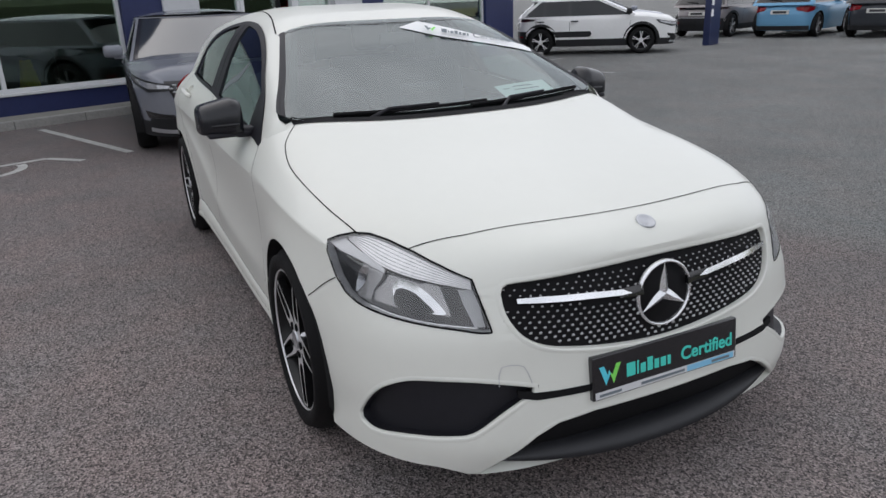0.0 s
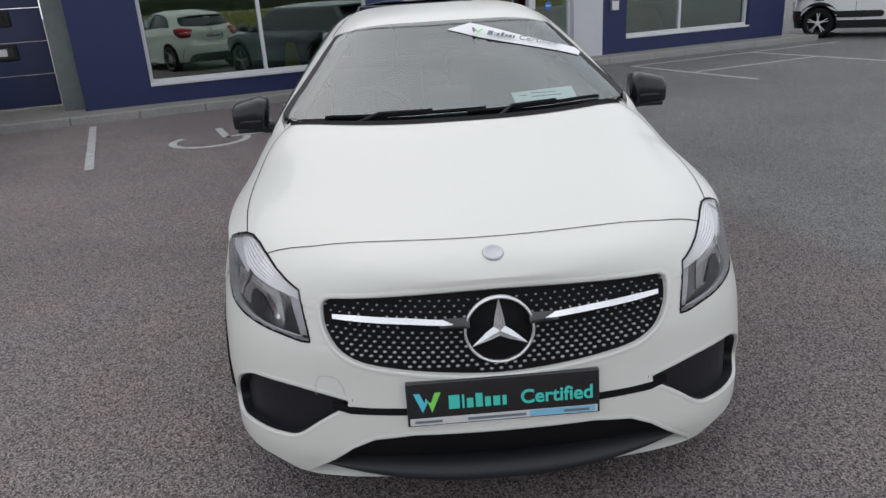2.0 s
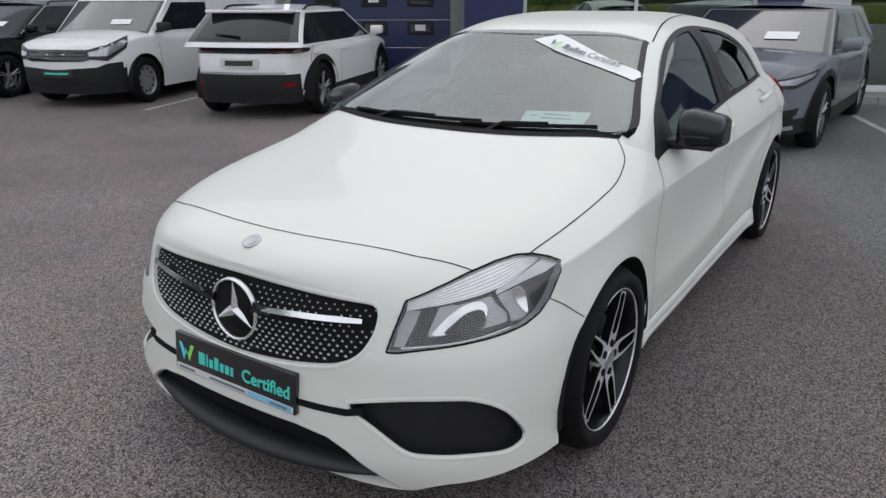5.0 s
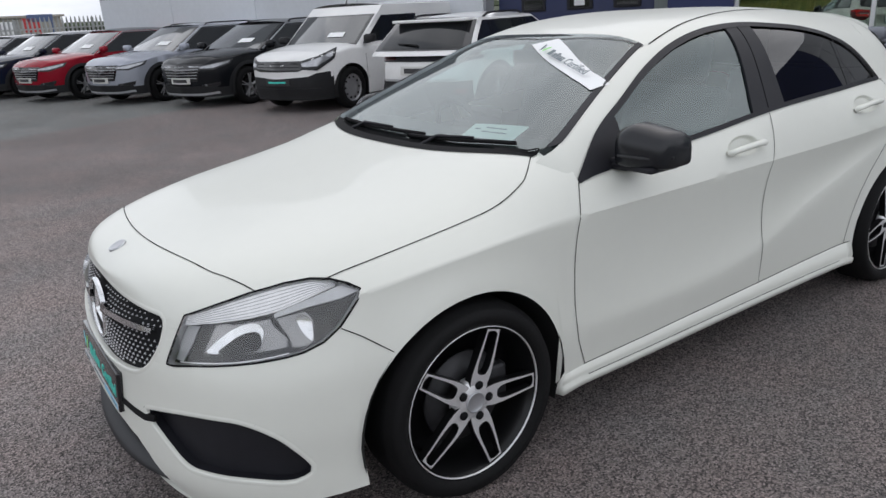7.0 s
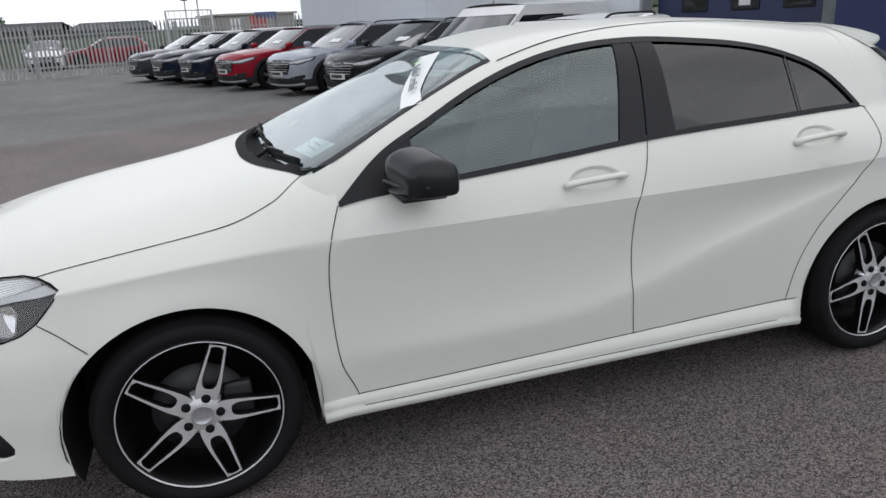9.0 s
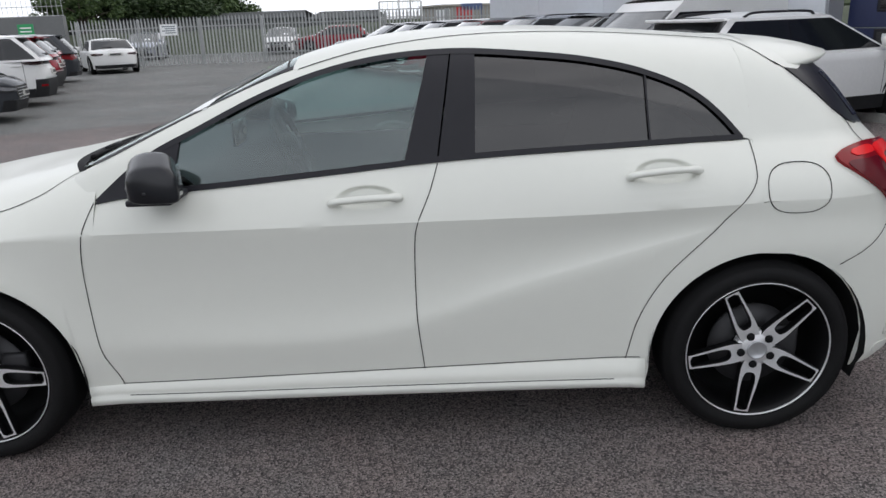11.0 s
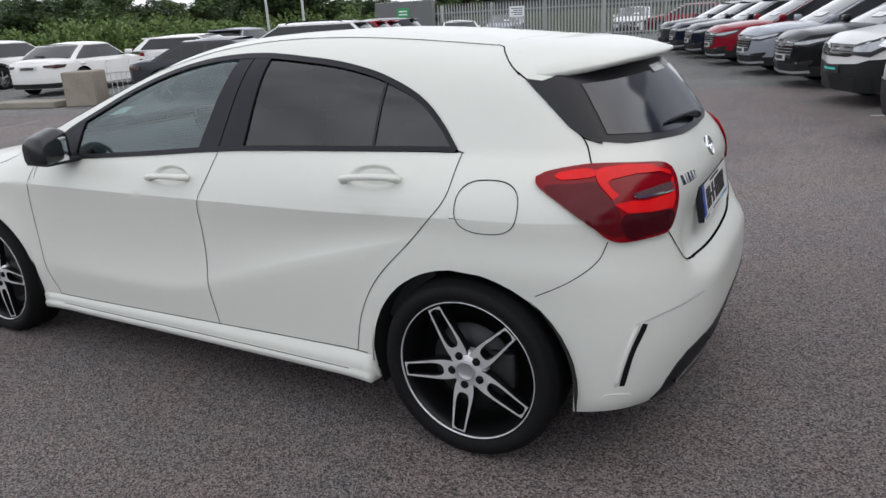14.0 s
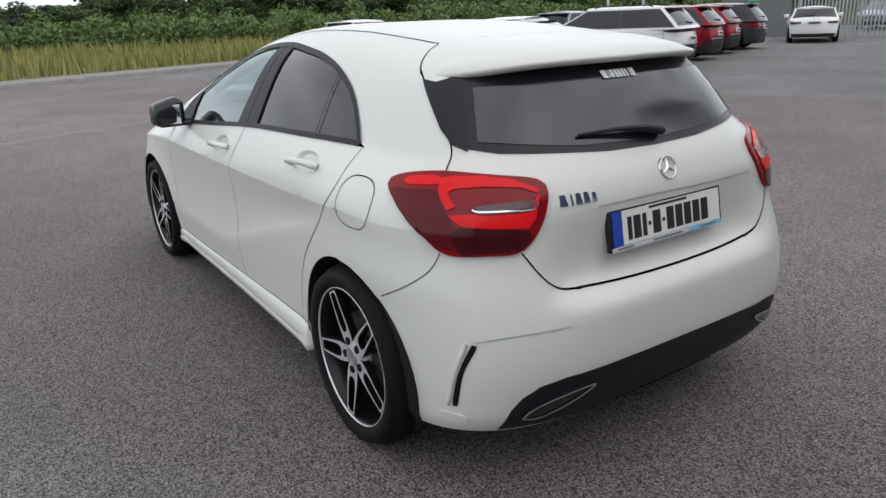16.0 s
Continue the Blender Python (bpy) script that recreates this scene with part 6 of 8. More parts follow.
paper = part("paper_notice", on_dash(patch(SCREEN, [(0.886, 0.247, 0), (0.857, 0.518, 0), (0.946, 0.522, 0), (0.972, 0.256, 0)], "top", 0.005, 0.0, 0.03, False)), PAPER, car, "pale green paper notice behind the windscreen")
for x0, y0, x1, y1 in ((0.90, 0.33, 0.895, 0.44), (0.915, 0.28, 0.913, 0.31), (0.925, 0.33, 0.917, 0.46)):
    part("text_bar", on_dash(ribbon(SCREEN, [(x0, y0, 0), (x1, y1, 0)], "top", 0.006, 0.0065, 0.02, False)), GREY_INK, paper)

# ---------------------------------------------------------------- showroom
NAVY = material("navy_render", (0.012, 0.020, 0.085), 0.55, spread=0.12, scale=1.2, bump=0.08, bump_scale=40)
NAVY_DOOR = material("navy_steel_door", (0.014, 0.022, 0.075), 0.4, spread=0.1, scale=2)
CLAD = material("pale_cladding", (0.62, 0.645, 0.68), 0.45, 0.1, spread=0.05, scale=0.8)
CLAD_JOINT = material("cladding_joint", (0.28, 0.29, 0.31), 0.6)
COLUMN = material("pale_grey_column", (0.55, 0.56, 0.58), 0.5, spread=0.06, scale=2)
FRAME_WHITE = material("white_aluminium", (0.62, 0.63, 0.64), 0.4, spread=0.05)
PAVE = material("concrete_paving", (0.235, 0.225, 0.205), 0.85, spread=0.16, scale=1.5, bump=0.2, bump_scale=50)
KERB = material("concrete_kerb", (0.30, 0.295, 0.28), 0.85, spread=0.2, scale=3, bump=0.2, bump_scale=50)
LINE = material("worn_white_paint", (0.42, 0.42, 0.40), 0.75, spread=0.35, scale=9)
INSIDE = material("showroom_floor", (0.20, 0.21, 0.20), 0.35, spread=0.1)
INSIDE_WALL = material("showroom_wall", (0.32, 0.36, 0.35), 0.7, spread=0.15, scale=0.6)
SHOP_GLASS = tinted_glass("shop_glass", (0.74, 0.86, 0.79), 0.88, 0.24, (0.92, 1.0, 0.95))
YELLOW = material("yellow_plastic", (0.75, 0.55, 0.04), 0.45)
IRON = material("rusty_iron", (0.10, 0.065, 0.045), 0.8, spread=0.25, scale=12, bump=0.3)
WALL_A = -8.45
S0 = site_pose(0, 0)


def site_box(name, spans, mat, label, category="", kind="structure", bevel=0.0):
    bm = bmesh.new()
    for a0, a1, b0, b1, z0, z1 in spans:
        box(bm, a0, a1, b0, b1, z0, z1, bevel)
    return solid(name, bm, mat, label, category, kind, m=S0)


TOP = 5.6
# navy wall with its two window openings
W1 = (-1.15, 2.45)
W2 = (7.82, 11.08)
SILL, HEADW = 0.40, 3.0
bm = bmesh.new()
for b0, b1, z0, z1 in ((-2.12, W1[0], 0, TOP), (W1[0], W1[1], 0, SILL), (W1[0], W1[1], HEADW, TOP), (W1[1], 3.1, 0, TOP)):
    box(bm, WALL_A - 0.3, WALL_A, b0, b1, z0, z1)
solid("wall_showroom", bm, NAVY, "navy blue rendered showroom wall", "wall", "structure", m=S0)
bm = bmesh.new()
for b0, b1, z0, z1 in ((7.22, W2[0], 0, TOP), (W2[0], W2[1], 0, SILL), (W2[0], W2[1], HEADW, TOP), (W2[1], 12.12, 0, TOP)):
    box(bm, WALL_A - 0.3, WALL_A, b0, b1, z0, z1)
solid("wall_showroom_end", bm, NAVY, "navy blue rendered wall at the corner", "wall", "structure", m=S0)
site_box("wall_side", [(WALL_A - 14, WALL_A - 0.3, 11.82, 12.12, 0, TOP)], NAVY, "navy side wall of the showroom")
site_box("wall_return", [(-9.9, WALL_A - 0.3, -2.42, -2.12, 0, TOP)], NAVY, "navy return wall beside the workshop door")
site_box("column", [(WALL_A - 0.35, WALL_A + 0.04, 3.1, 3.72, 0, TOP)], COLUMN, "pale grey entrance column")
site_box("column", [(WALL_A - 0.35, WALL_A + 0.04, 6.55, 7.22, 0, TOP)], COLUMN, "pale grey entrance column")
site_box("wall_lintel", [(WALL_A - 0.35, WALL_A, 3.72, 6.55, 3.0, TOP)], COLUMN, "pale grey lintel over the entrance")
site_box("wall_inside", [(WALL_A - 14, WALL_A - 13.8, -2.1, 11.8, 0, TOP), (WALL_A - 14, WALL_A - 0.3, -2.42, -2.12, 0.0, TOP)], INSIDE_WALL, "dark inner walls of the showroom")
site_box("floor_showroom", [(WALL_A - 13.8, WALL_A - 0.3, -2.1, 11.8, 0.0, 0.15)], INSIDE, "grey showroom floor")
site_box("ceiling_showroom", [(WALL_A - 13.8, WALL_A - 0.3, -2.1, 11.8, 3.3, 3.5)], INSIDE_WALL, "dark showroom ceiling")


def glazing(name, b0, b1, z0, z1, bars, label, frame=0.055):
    """A framed window in the facade."""
    win = thing(name, label, "window", S0, kind="structure")
    edges = [b0] + list(bars) + [b1]
    for b in edges:
        bm = bmesh.new()
        w = frame
        lo, hi = (b, b + w) if b == b0 else (b - w, b) if b == b1 else (b - w / 2, b + w / 2)
        box(bm, WALL_A - 0.16, WALL_A - 0.08, lo, hi, z0 + w, z1 - w, 0.006)
        part("window_frame", bm, FRAME_WHITE, win, smooth=False)
    for z in (z0, z1 - frame):
        bm = bmesh.new()
        box(bm, WALL_A - 0.16, WALL_A - 0.08, b0, b1, z, z + frame, 0.006)
        part("window_frame", bm, FRAME_WHITE, win, smooth=False)
    for e0, e1 in zip(edges, edges[1:]):
        bm = bmesh.new()
        box(bm, WALL_A - 0.13, WALL_A - 0.12, e0 + 0.02, e1 - 0.02, z0 + 0.03, z1 - 0.03)
        part("pane", bm, SHOP_GLASS, win, smooth=False)
    bm = bmesh.new()
    box(bm, WALL_A - 0.08, WALL_A + 0.03, b0, b1, z0 - 0.035, z0 + 0.002, 0.006)
    part("window_sill", bm, FRAME_WHITE, win, smooth=False)
    return win


glazing("window_1", W1[0], W1[1], SILL, HEADW, (0.65,), "showroom window with white frame above navy wall")
glazing("window_2", W2[0], W2[1], SILL, HEADW, (9.24,), "showroom window with white frame near the corner")
glazing("window_3", 3.72, 4.55, 0.13, 3.0, (), "full-height entrance glazing")
glazing("window_4", 5.72, 6.55, 0.13, 3.0, (), "full-height entrance glazing")
door = thing("door_1", "dark glazed entrance door standing ajar", "door", S0, kind="structure")
for b0, b1 in ((4.55, 4.62), (5.62, 5.72)):
    bm = bmesh.new()
    box(bm, WALL_A - 0.18, WALL_A - 0.06, b0, b1, 0.13, 3.0, 0.006)
    part("door_frame", bm, FRAME_WHITE, door, smooth=False)
for b0, b1, z0, z1 in ((4.64, 4.72, 0.15, 2.3), (5.50, 5.58, 0.15, 2.3), (4.72, 5.50, 0.15, 0.32), (4.72, 5.50, 2.2, 2.3)):
    bm = bmesh.new()
    box(bm, WALL_A - 0.42, WALL_A - 0.36, b0, b1, z0, z1, 0.006)
    part("door_rail", bm, SATIN_BLACK, door, smooth=False)
bm = bmesh.new()
box(bm, WALL_A - 0.395, WALL_A - 0.385, 4.70, 5.52, 0.3, 2.22)
part("pane", bm, SHOP_GLASS, door, smooth=False)
bm = bmesh.new()
tube(bm, [(WALL_A - 0.33, 5.42, 0.9), (WALL_A - 0.30, 5.42, 0.95), (WALL_A - 0.30, 5.42, 1.35), (WALL_A - 0.33, 5.42, 1.4)], 0.014)
part("door_handle", bm, ALU, door)
STICKER = material("blue_sticker", (0.03, 0.15, 0.55), 0.4)
for b, z in ((4.05, 1.02), (6.08, 1.10), (2.9, 1.15)):
    bm = bmesh.new()
    spin(bm, [(0.0, 0.003), (0.075, 0.003), (0.078, 0.0)], pose(WALL_A - 0.118, b, z, 0, 90, 0), 24)
    st = solid("round_sticker", bm, STICKER, "round blue sticker on the entrance glass", "sticker", group="entrance stickers", m=S0)
    bm = bmesh.new()
    box(bm, WALL_A - 0.1145, WALL_A - 0.113, b - 0.05, b + 0.05, z - 0.012, z + 0.012)
    part("text_bar", bm, FRAME_WHITE, st, smooth=False).matrix_parent_inverse = Matrix.Identity(4)
bm = bmesh.new()
box(bm, WALL_A, WALL_A + 0.07, 7.42, 7.58, 0.93, 1.16, 0.008)
lb = solid("letter_box", bm, ALU, "small grey steel letter box on the navy wall", "letter box", m=S0)
bm = bmesh.new()
box(bm, WALL_A + 0.07, WALL_A + 0.073, 7.44, 7.56, 1.10, 1.12)
part("slot", bm, MATT_BLACK, lb, smooth=False)

# folding wet-floor sign inside the window
sign = thing("wet_floor_sign", "yellow folding wet-floor sign behind the window", "sign", site_pose(-9.7, 1.35, 0.15))
for s in (1, -1):
    bm = bmesh.new()
    rows = [[Vector((s * (0.16 - 0.15 * t), -(0.15 - 0.075 * t), 0.62 * t)), Vector((s * (0.16 - 0.15 * t), 0.15 - 0.075 * t, 0.62 * t))] for t in np.linspace(0, 1, 6)]
    vv, nf = grid(bm, rows)
    bmesh.ops.solidify(bm, geom=nf, thickness=0.012)
    part("panel", bm, YELLOW, sign, smooth=False)
# showroom cars are suggested by dark shapes further in
for b in (0.2, 8.8):
    bm = bmesh.new()
    rows = []
    for x in np.linspace(-2.1, 2.1, 22):
        h = 0.72 + 0.62 * smoothstep(-1.9, -1.0, x) * smoothstep(1.35, 0.3, x) + 0.12 * smoothstep(2.1, 1.2, x) - 0.1
        w = 0.86 * (1 - abs(x / 2.15) ** 6) ** 0.3
        rows.append([Vector((x, w * math.cos(a), 0.25 + max(0.05, h) * max(0, math.sin(a)) ** 0.6)) for a in np.linspace(0, math.pi, 15)])
    grid(bm, rows)
    solid("display_car", bm, material("display_car_paint", (0.03, 0.032, 0.035) if b < 5 else (0.20, 0.02, 0.02), 0.15, coat=0.5), "dark display car standing inside the showroom", "car", group="display cars", m=site_pose(WALL_A - 3.2, b, 0.0, 80), smooth=True)

# workshop door
GD = -9.62
site_box("wall_workshop", [(GD - 0.3, GD, -5.85, -2.42, 3.6, TOP)], NAVY, "navy wall over the workshop door")
wd = thing("door_2", "navy sectional workshop door with small square windows", "door", S0, kind="structure")
for k in range(7):
    bm = bmesh.new()
    box(bm, GD - 0.12, GD - 0.03, -5.75, -2.5, 0.12 + 0.5 * k, 0.12 + 0.5 * k + 0.492, 0.012)
    sec = part("section", bm, NAVY_DOOR, wd, smooth=False)
    if k in (1, 2, 3, 4):
        for b in (-5.0, -4.07, -3.18):
            z = 0.12 + 0.5 * k + 0.355
            bm = bmesh.new()
            box(bm, GD - 0.035, GD - 0.012, b - 0.25, b + 0.25, z - 0.125, z + 0.125, 0.02)
            part("window_frame", bm, SATIN_BLACK, sec, smooth=False)
            bm = bmesh.new()
            box(bm, GD - 0.012, GD - 0.008, b - 0.19, b + 0.19, z - 0.08, z + 0.08)
            part("pane", bm, GLOSS_BLACK, sec, smooth=False)
            if (k + int(b)) % 2 == 0 or k == 3:
                bm = bmesh.new()
                box(bm, GD - 0.008, GD - 0.006, b - 0.10, b + 0.10, z - 0.05, z + 0.055)
                part("notice", bm, FRAME_WHITE, sec, smooth=False)
# pale cladding wall: panels with joints
bm = bmesh.new()
box(bm, -9.65, -9.33, -18.4, -5.86, 0, 7.5)
box(bm, -22, -9.65, -18.4, -18.1, 0, 7.5)
clad = solid("wall_cladding", bm, CLAD_JOINT, "pale grey metal-clad hall wall", "wall", "structure", m=S0)
for i, b in enumerate(np.arange(-18.38, -6.0, 3.12)):
    for j in range(5):
        bm = bmesh.new()
        box(bm, -9.33, -9.305, b + 0.008, min(b + 3.112, -5.87), 0.02 + 1.12 * j + 0.006, 0.02 + 1.12 * (j + 1) - 0.006, 0.004)
        part("panel", bm, CLAD, clad, smooth=False)

# pavement and kerb
site_box("pavement", [(-9.62, -7.86, -6.0, 12.5, 0, 0.10)], PAVE, "concrete pavement before the showroom")
bm = bmesh.new()
for b in np.arange(-6.0, 12.4, 0.92):
    box(bm, -7.86, -7.73, b + 0.004, b + 0.916, -0.02, 0.112, 0.012)
solid("kerb", bm, KERB, "row of concrete kerb stones", "kerb", "stuff", m=S0)

# painted bay lines
marks = [(-7.5, -5.3, -6.22, -6.13), (-7.4, -4.3, -2.08, -1.99), (-7.4, -4.75, 0.60, 0.69), (-7.0, -4.4, 3.42, 3.51), (-7.1, -4.2, 6.85, 6.94), (-7.1, -4.2, 9.7, 9.79), (-7.1, -7.02, 6.9, 12.2), (-5.6, -5.52, 7.0, 9.7)]
for a0, a1, b0, b1 in marks:
    bm = bmesh.new()
    k = 24
    rows = []
    rr = random.Random(int(b0 * 100))
    long_a = a1 - a0 > b1 - b0
    for i in range(k + 1):
        t = i / k
        j = rr.uniform(-0.006, 0.006)
        rows.append([Vector((a0 + (a1 - a0) * t, b0 + j, 0.004)), Vector((a0 + (a1 - a0) * t, b1 + j, 0.004))] if long_a else [Vector((a0 + j, b0 + (b1 - b0) * t, 0.004)), Vector((a1 + j, b0 + (b1 - b0) * t, 0.004))])
    grid(bm, rows, flip=not long_a)
    solid("bay_line", bm, LINE, "worn white parking bay line", "line", "structure", "bay lines", m=S0)
bm = bmesh.new()
ringc = [Vector((-5.1 + 0.42 * math.cos(a), -0.75 + 0.42 * math.sin(a), 0.0)) for a in np.linspace(-2.4, 1.6, 22)]
rows = []
for i, p in enumerate(ringc):
    c = Vector((-5.1, -0.75, 0))
    d = (p - c).normalized()
    rows.append([p - d * 0.045 + Vector((0, 0, 0.004)), p + d * 0.045 + Vector((0, 0, 0.004))])
grid(bm, rows)
for a0, b0, a1, b1 in ((-5.15, -0.55, -5.9, -0.55), (-5.2, -0.55, -5.2, -0.05), (-5.2, -0.05, -4.75, 0.15)):
    d = Vector((a1 - a0, b1 - b0, 0)).normalized() * 0.045
    n = Vector((-d.y, d.x, 0))
    p, q = Vector((a0, b0, 0.004)), Vector((a1, b1, 0.004))
    grid(bm, [[p - n, p + n], [q - n, q + n]])
for fc in bm.faces:
    fc.normal_update()
    if fc.normal.z < 0:
        fc.normal_flip()
solid("bay_symbol", bm, LINE, "worn white painted bay symbol on asphalt", "marking", "structure", m=S0)
bm = bmesh.new()
spin(bm, [(0.0, 0.006), (0.30, 0.006), (0.305, 0.003), (0.36, 0.003), (0.37, 0.0)], pose(-4.66, 4.33, 0), 32)
solid("manhole_cover", bm, IRON, "rusty round iron manhole cover in the asphalt", "manhole", "structure", m=S0)

# ---------------------------------------------------------------- parked cars
PLASTIC = material("grey_plastic", (0.016, 0.0165, 0.018), 0.6, spec=0.3, spread=0.15, scale=12)
AUTO_GLASS = material("dark_auto_glass", (0.018, 0.023, 0.025), 0.06, coat=1.0, spec=1.0)
REAR_AUTO = material("dark_rear_glass", (0.010, 0.012, 0.014), 0.08, coat=0.1, spec=0.4)
SIDE_AUTO = material("dark_side_glass", (0.010, 0.012, 0.014), 0.08, coat=0.2, spec=0.45)
LAMP = material("clear_lamp", (0.42, 0.43, 0.45), 0.15, 0.5, spread=0.3, scale=18)
SMOKED = material("smoked_tail_lamp", (0.035, 0.003, 0.004), 0.2, coat=0.3)
DULL_ALU = material("dull_wheel_metal", (0.30, 0.30, 0.31), 0.4, 0.5, spread=0.1)
PLATE_BAR = material("plate_grey", (0.55, 0.55, 0.52), 0.5)


def paint(name, c, metal=0.3):
    return material(name, c, 0.14, metal * 0.6, 0.04, 2.0, spec=0.25)


ROW = "row of cars along the hall"


def parked_wheel(parent, x, y, r, s, mat, steel=False):
    w = new("wheel")
    w.parent = parent
    m = pose(x, y, r) if s > 0 else pose(x, y, r, 0, 0, 180)
    ax = m @ pose(0, 0, 0, -90, 0, 0)
    bm = bmesh.new()
    spin(bm, [(r * 0.68, 0.075), (r * 0.72, 0.095), (r * 0.9, 0.10), (r, 0.07), (r, -0.07), (r * 0.9, -0.1), (r * 0.6, -0.1)], ax, 28)
    part("tyre", bm, RUBBER, w)
    bm = bmesh.new()
    spin(bm, [(r * 0.70, 0.08), (r * 0.66, 0.085), (r * 0.63, 0.05), (r * 0.6, -0.02), (0, -0.02)], ax, 28)
    part("rim", bm, GLOSS_BLACK, w)
    if steel:
        bm = bmesh.new()
        spin(bm, [(r * 0.66, 0.078), (r * 0.60, 0.055), (r * 0.52, 0.045), (r * 0.40, 0.062), (r * 0.30, 0.066), (r * 0.22, 0.050), (0.0, 0.052)], ax, 28)
        wheel_disc = part("steel_disc", bm, mat, w, "grey pressed steel wheel disc")
        for i in range(10):
            a = 2 * math.pi * i / 10
            bm = bmesh.new()
            spin(bm, [(0.018, 0.05), (0.018, 0.060), (0.0, 0.060)], ax @ pose(r * 0.5 * math.cos(a), r * 0.5 * math.sin(a), 0), 10)
            part("vent_hole", bm, MATT_BLACK, wheel_disc)
        return w
    bm = bmesh.new()
    for i in range(5):
        a = 2 * math.pi * i / 5 + 0.3
        for da in (-0.13, 0.13):
            c, sn = math.cos(a), math.sin(a)
            c2, s2 = math.cos(a + da), math.sin(a + da)
            tube(bm, [m @ Vector((0.04 * c, 0.065, 0.04 * sn)), m @ Vector((r * 0.67 * c2, 0.078, r * 0.67 * s2))], [0.022, 0.016], 5, True, 0.6)
    spin(bm, [(0.0, 0.075), (0.055, 0.072), (0.06, 0.05)], ax, 16)
    part("spokes", bm, mat, w, smooth=False)
    return w


def parked_car(m, label, colour, L=4.45, W=1.84, H=1.50, wb=2.68, belt=0.955, nose=0.82, hood=1.15, tail=0.0, rake=0.92, rear_rake=0.50, clad=True, r=0.34, group="", roof_mat=None, van=False, category="car", name="parked_car", rails=False, wheel_mat=None, door_bump=False, pattern=False):
    """x forward; hood: length of the bonnet from the nose, tail: length of a boot deck."""
    body_c = thing(name, label, category, m, group)
    hw = W / 2
    xf, xr = L / 2, -L / 2
    fx = xf - (0.92 if not van else 0.88)
    rx = fx - wb
    ar, az = r + 0.055, r
    xa, xat = xf - hood, xf - hood - rake
    xc, xct = xr + tail + 0.02, xr + tail + rear_rake
    zb = 0.205

    def nose_top(x):
        t = smoothstep(xf, xf - 0.25, x)
        return nose - 0.14 + 0.14 * t + (belt - nose) * smoothstep(xf - 0.2, xa, x)

    def top_z(x):
        if x > xa:
            return nose_top(x)
        if tail > 0.2 and x < xc + 0.25:
            return belt + 0.02 - 0.05 * smoothstep(xr + tail, xr, x)
        return belt

    def half(x, z):
        u = abs(2 * x / L)
        n = 4.0
        plan = max(0.0, 1 - u**n) ** (1 / n) if u < 1 else 0
        w = hw * (1 - 0.035 * ((z - 0.62) / 0.4) ** 2)
        return w * plan

    def ends(z, x):
        lean = 0.05 * smoothstep(0.45, 0.2, z) + 0.09 * smoothstep(0.6, 1.0, z) ** 2
        return x * (1 - lean * abs(2 * x / L) ** 6 * 0.6)

    us = sorted(set(list(np.linspace(-1, 1, 41)) + [(c + s * ar * k) / (L / 2) for c in (fx, rx) for s in (1, -1) for k in (1.0, 0.985, 0.93, 0.8, 0.6, 0.35, 0.0)]))
    bm = bmesh.new()
    rows = []
    for u in us:
        x = u * L / 2
        zt = top_z(x)
        z0 = zb
        for c in (fx, rx):
            if abs(x - c) < ar:
                z0 = max(z0, az + math.sqrt(ar * ar - (x - c) ** 2))
        col = [Vector((ends(z, x), half(x, z), z)) for z in np.linspace(z0, zt - 0.05, 9)]
        y1 = half(x, zt)
        for k in (0.97, 0.9, 0.7, 0.35, 0.0):
            col.append(Vector((ends(zt, x), y1 * k, zt - 0.05 * k**6 + 0.03 * (1 - k * k))))
        rows.append(col)
    grid(bm, rows)
    mirrored(bm)
    bmesh.ops.recalc_face_normals(bm, faces=bm.faces[:])
    tree_bm = bm.copy()
    for fc in bm.faces:
        c = fc.calc_center_median()
        fc.material_index = int((van and c.z < 0.60 and (c.x > fx + ar * 0.98 or c.x < rx - ar * 0.98)) or (clad and c.z < 0.36))
    part("body", bm, [colour, PLASTIC] if van or clad else colour, body_c)
    # cabin: screen, sides and back as one painted shell, panes set into it
    wt = hw * (0.77 if not van else 0.9)
    hs = H - (0.075 if not van else 0.05)
    bow, bow_r = (0.16, 0.10) if not van else (0.12, 0.02)

    def lev(t):
        return (belt - 0.04 + (hs - belt + 0.04) * t, xa + 0.04 + (xat - xa) * t, xc + (xct - xc) * t**1.15, (hw - 0.05) + (wt - hw + 0.05) * t)

    def side_at(t, x, s, off=0.0):
        z, f, b, w = lev(t)
        k = (2 * x - f - b) / (f - b)
        return Vector((x, s * (w * (1 - 0.03 * k * k) + off), z))

    def end_at(t, q, front, off=0.0):
        z, f, b, w = lev(t)
        return Vector((f - bow * abs(q) ** 2.2 + off if front else b + bow_r * abs(q) ** 2.2 - off, q * w * 0.97, z + off * 0.3))

    ts = np.linspace(0, 1, 9)
    shell = bmesh.new()
    qs = np.linspace(-1, 1, 13)
    grid(shell, [[end_at(t, q, True) for q in qs] for t in ts])
    grid(shell, [[end_at(t, q, False) for q in qs] for t in ts])
    for s in (1, -1):
        grid(shell, [[side_at(t, lev(t)[1] - bow + (lev(t)[2] + bow_r - lev(t)[1] + bow) * k, s) for k in np.linspace(0, 1, 13)] for t in ts])
    bmesh.ops.remove_doubles(shell, verts=shell.verts, dist=0.004)
    bmesh.ops.recalc_face_normals(shell, faces=shell.faces[:])
    cab_bm = shell.copy()
    part("cabin", shell, colour, body_c)
    b = bmesh.new()
    z1, f1, b1, w1 = lev(1.0)
    rows = []
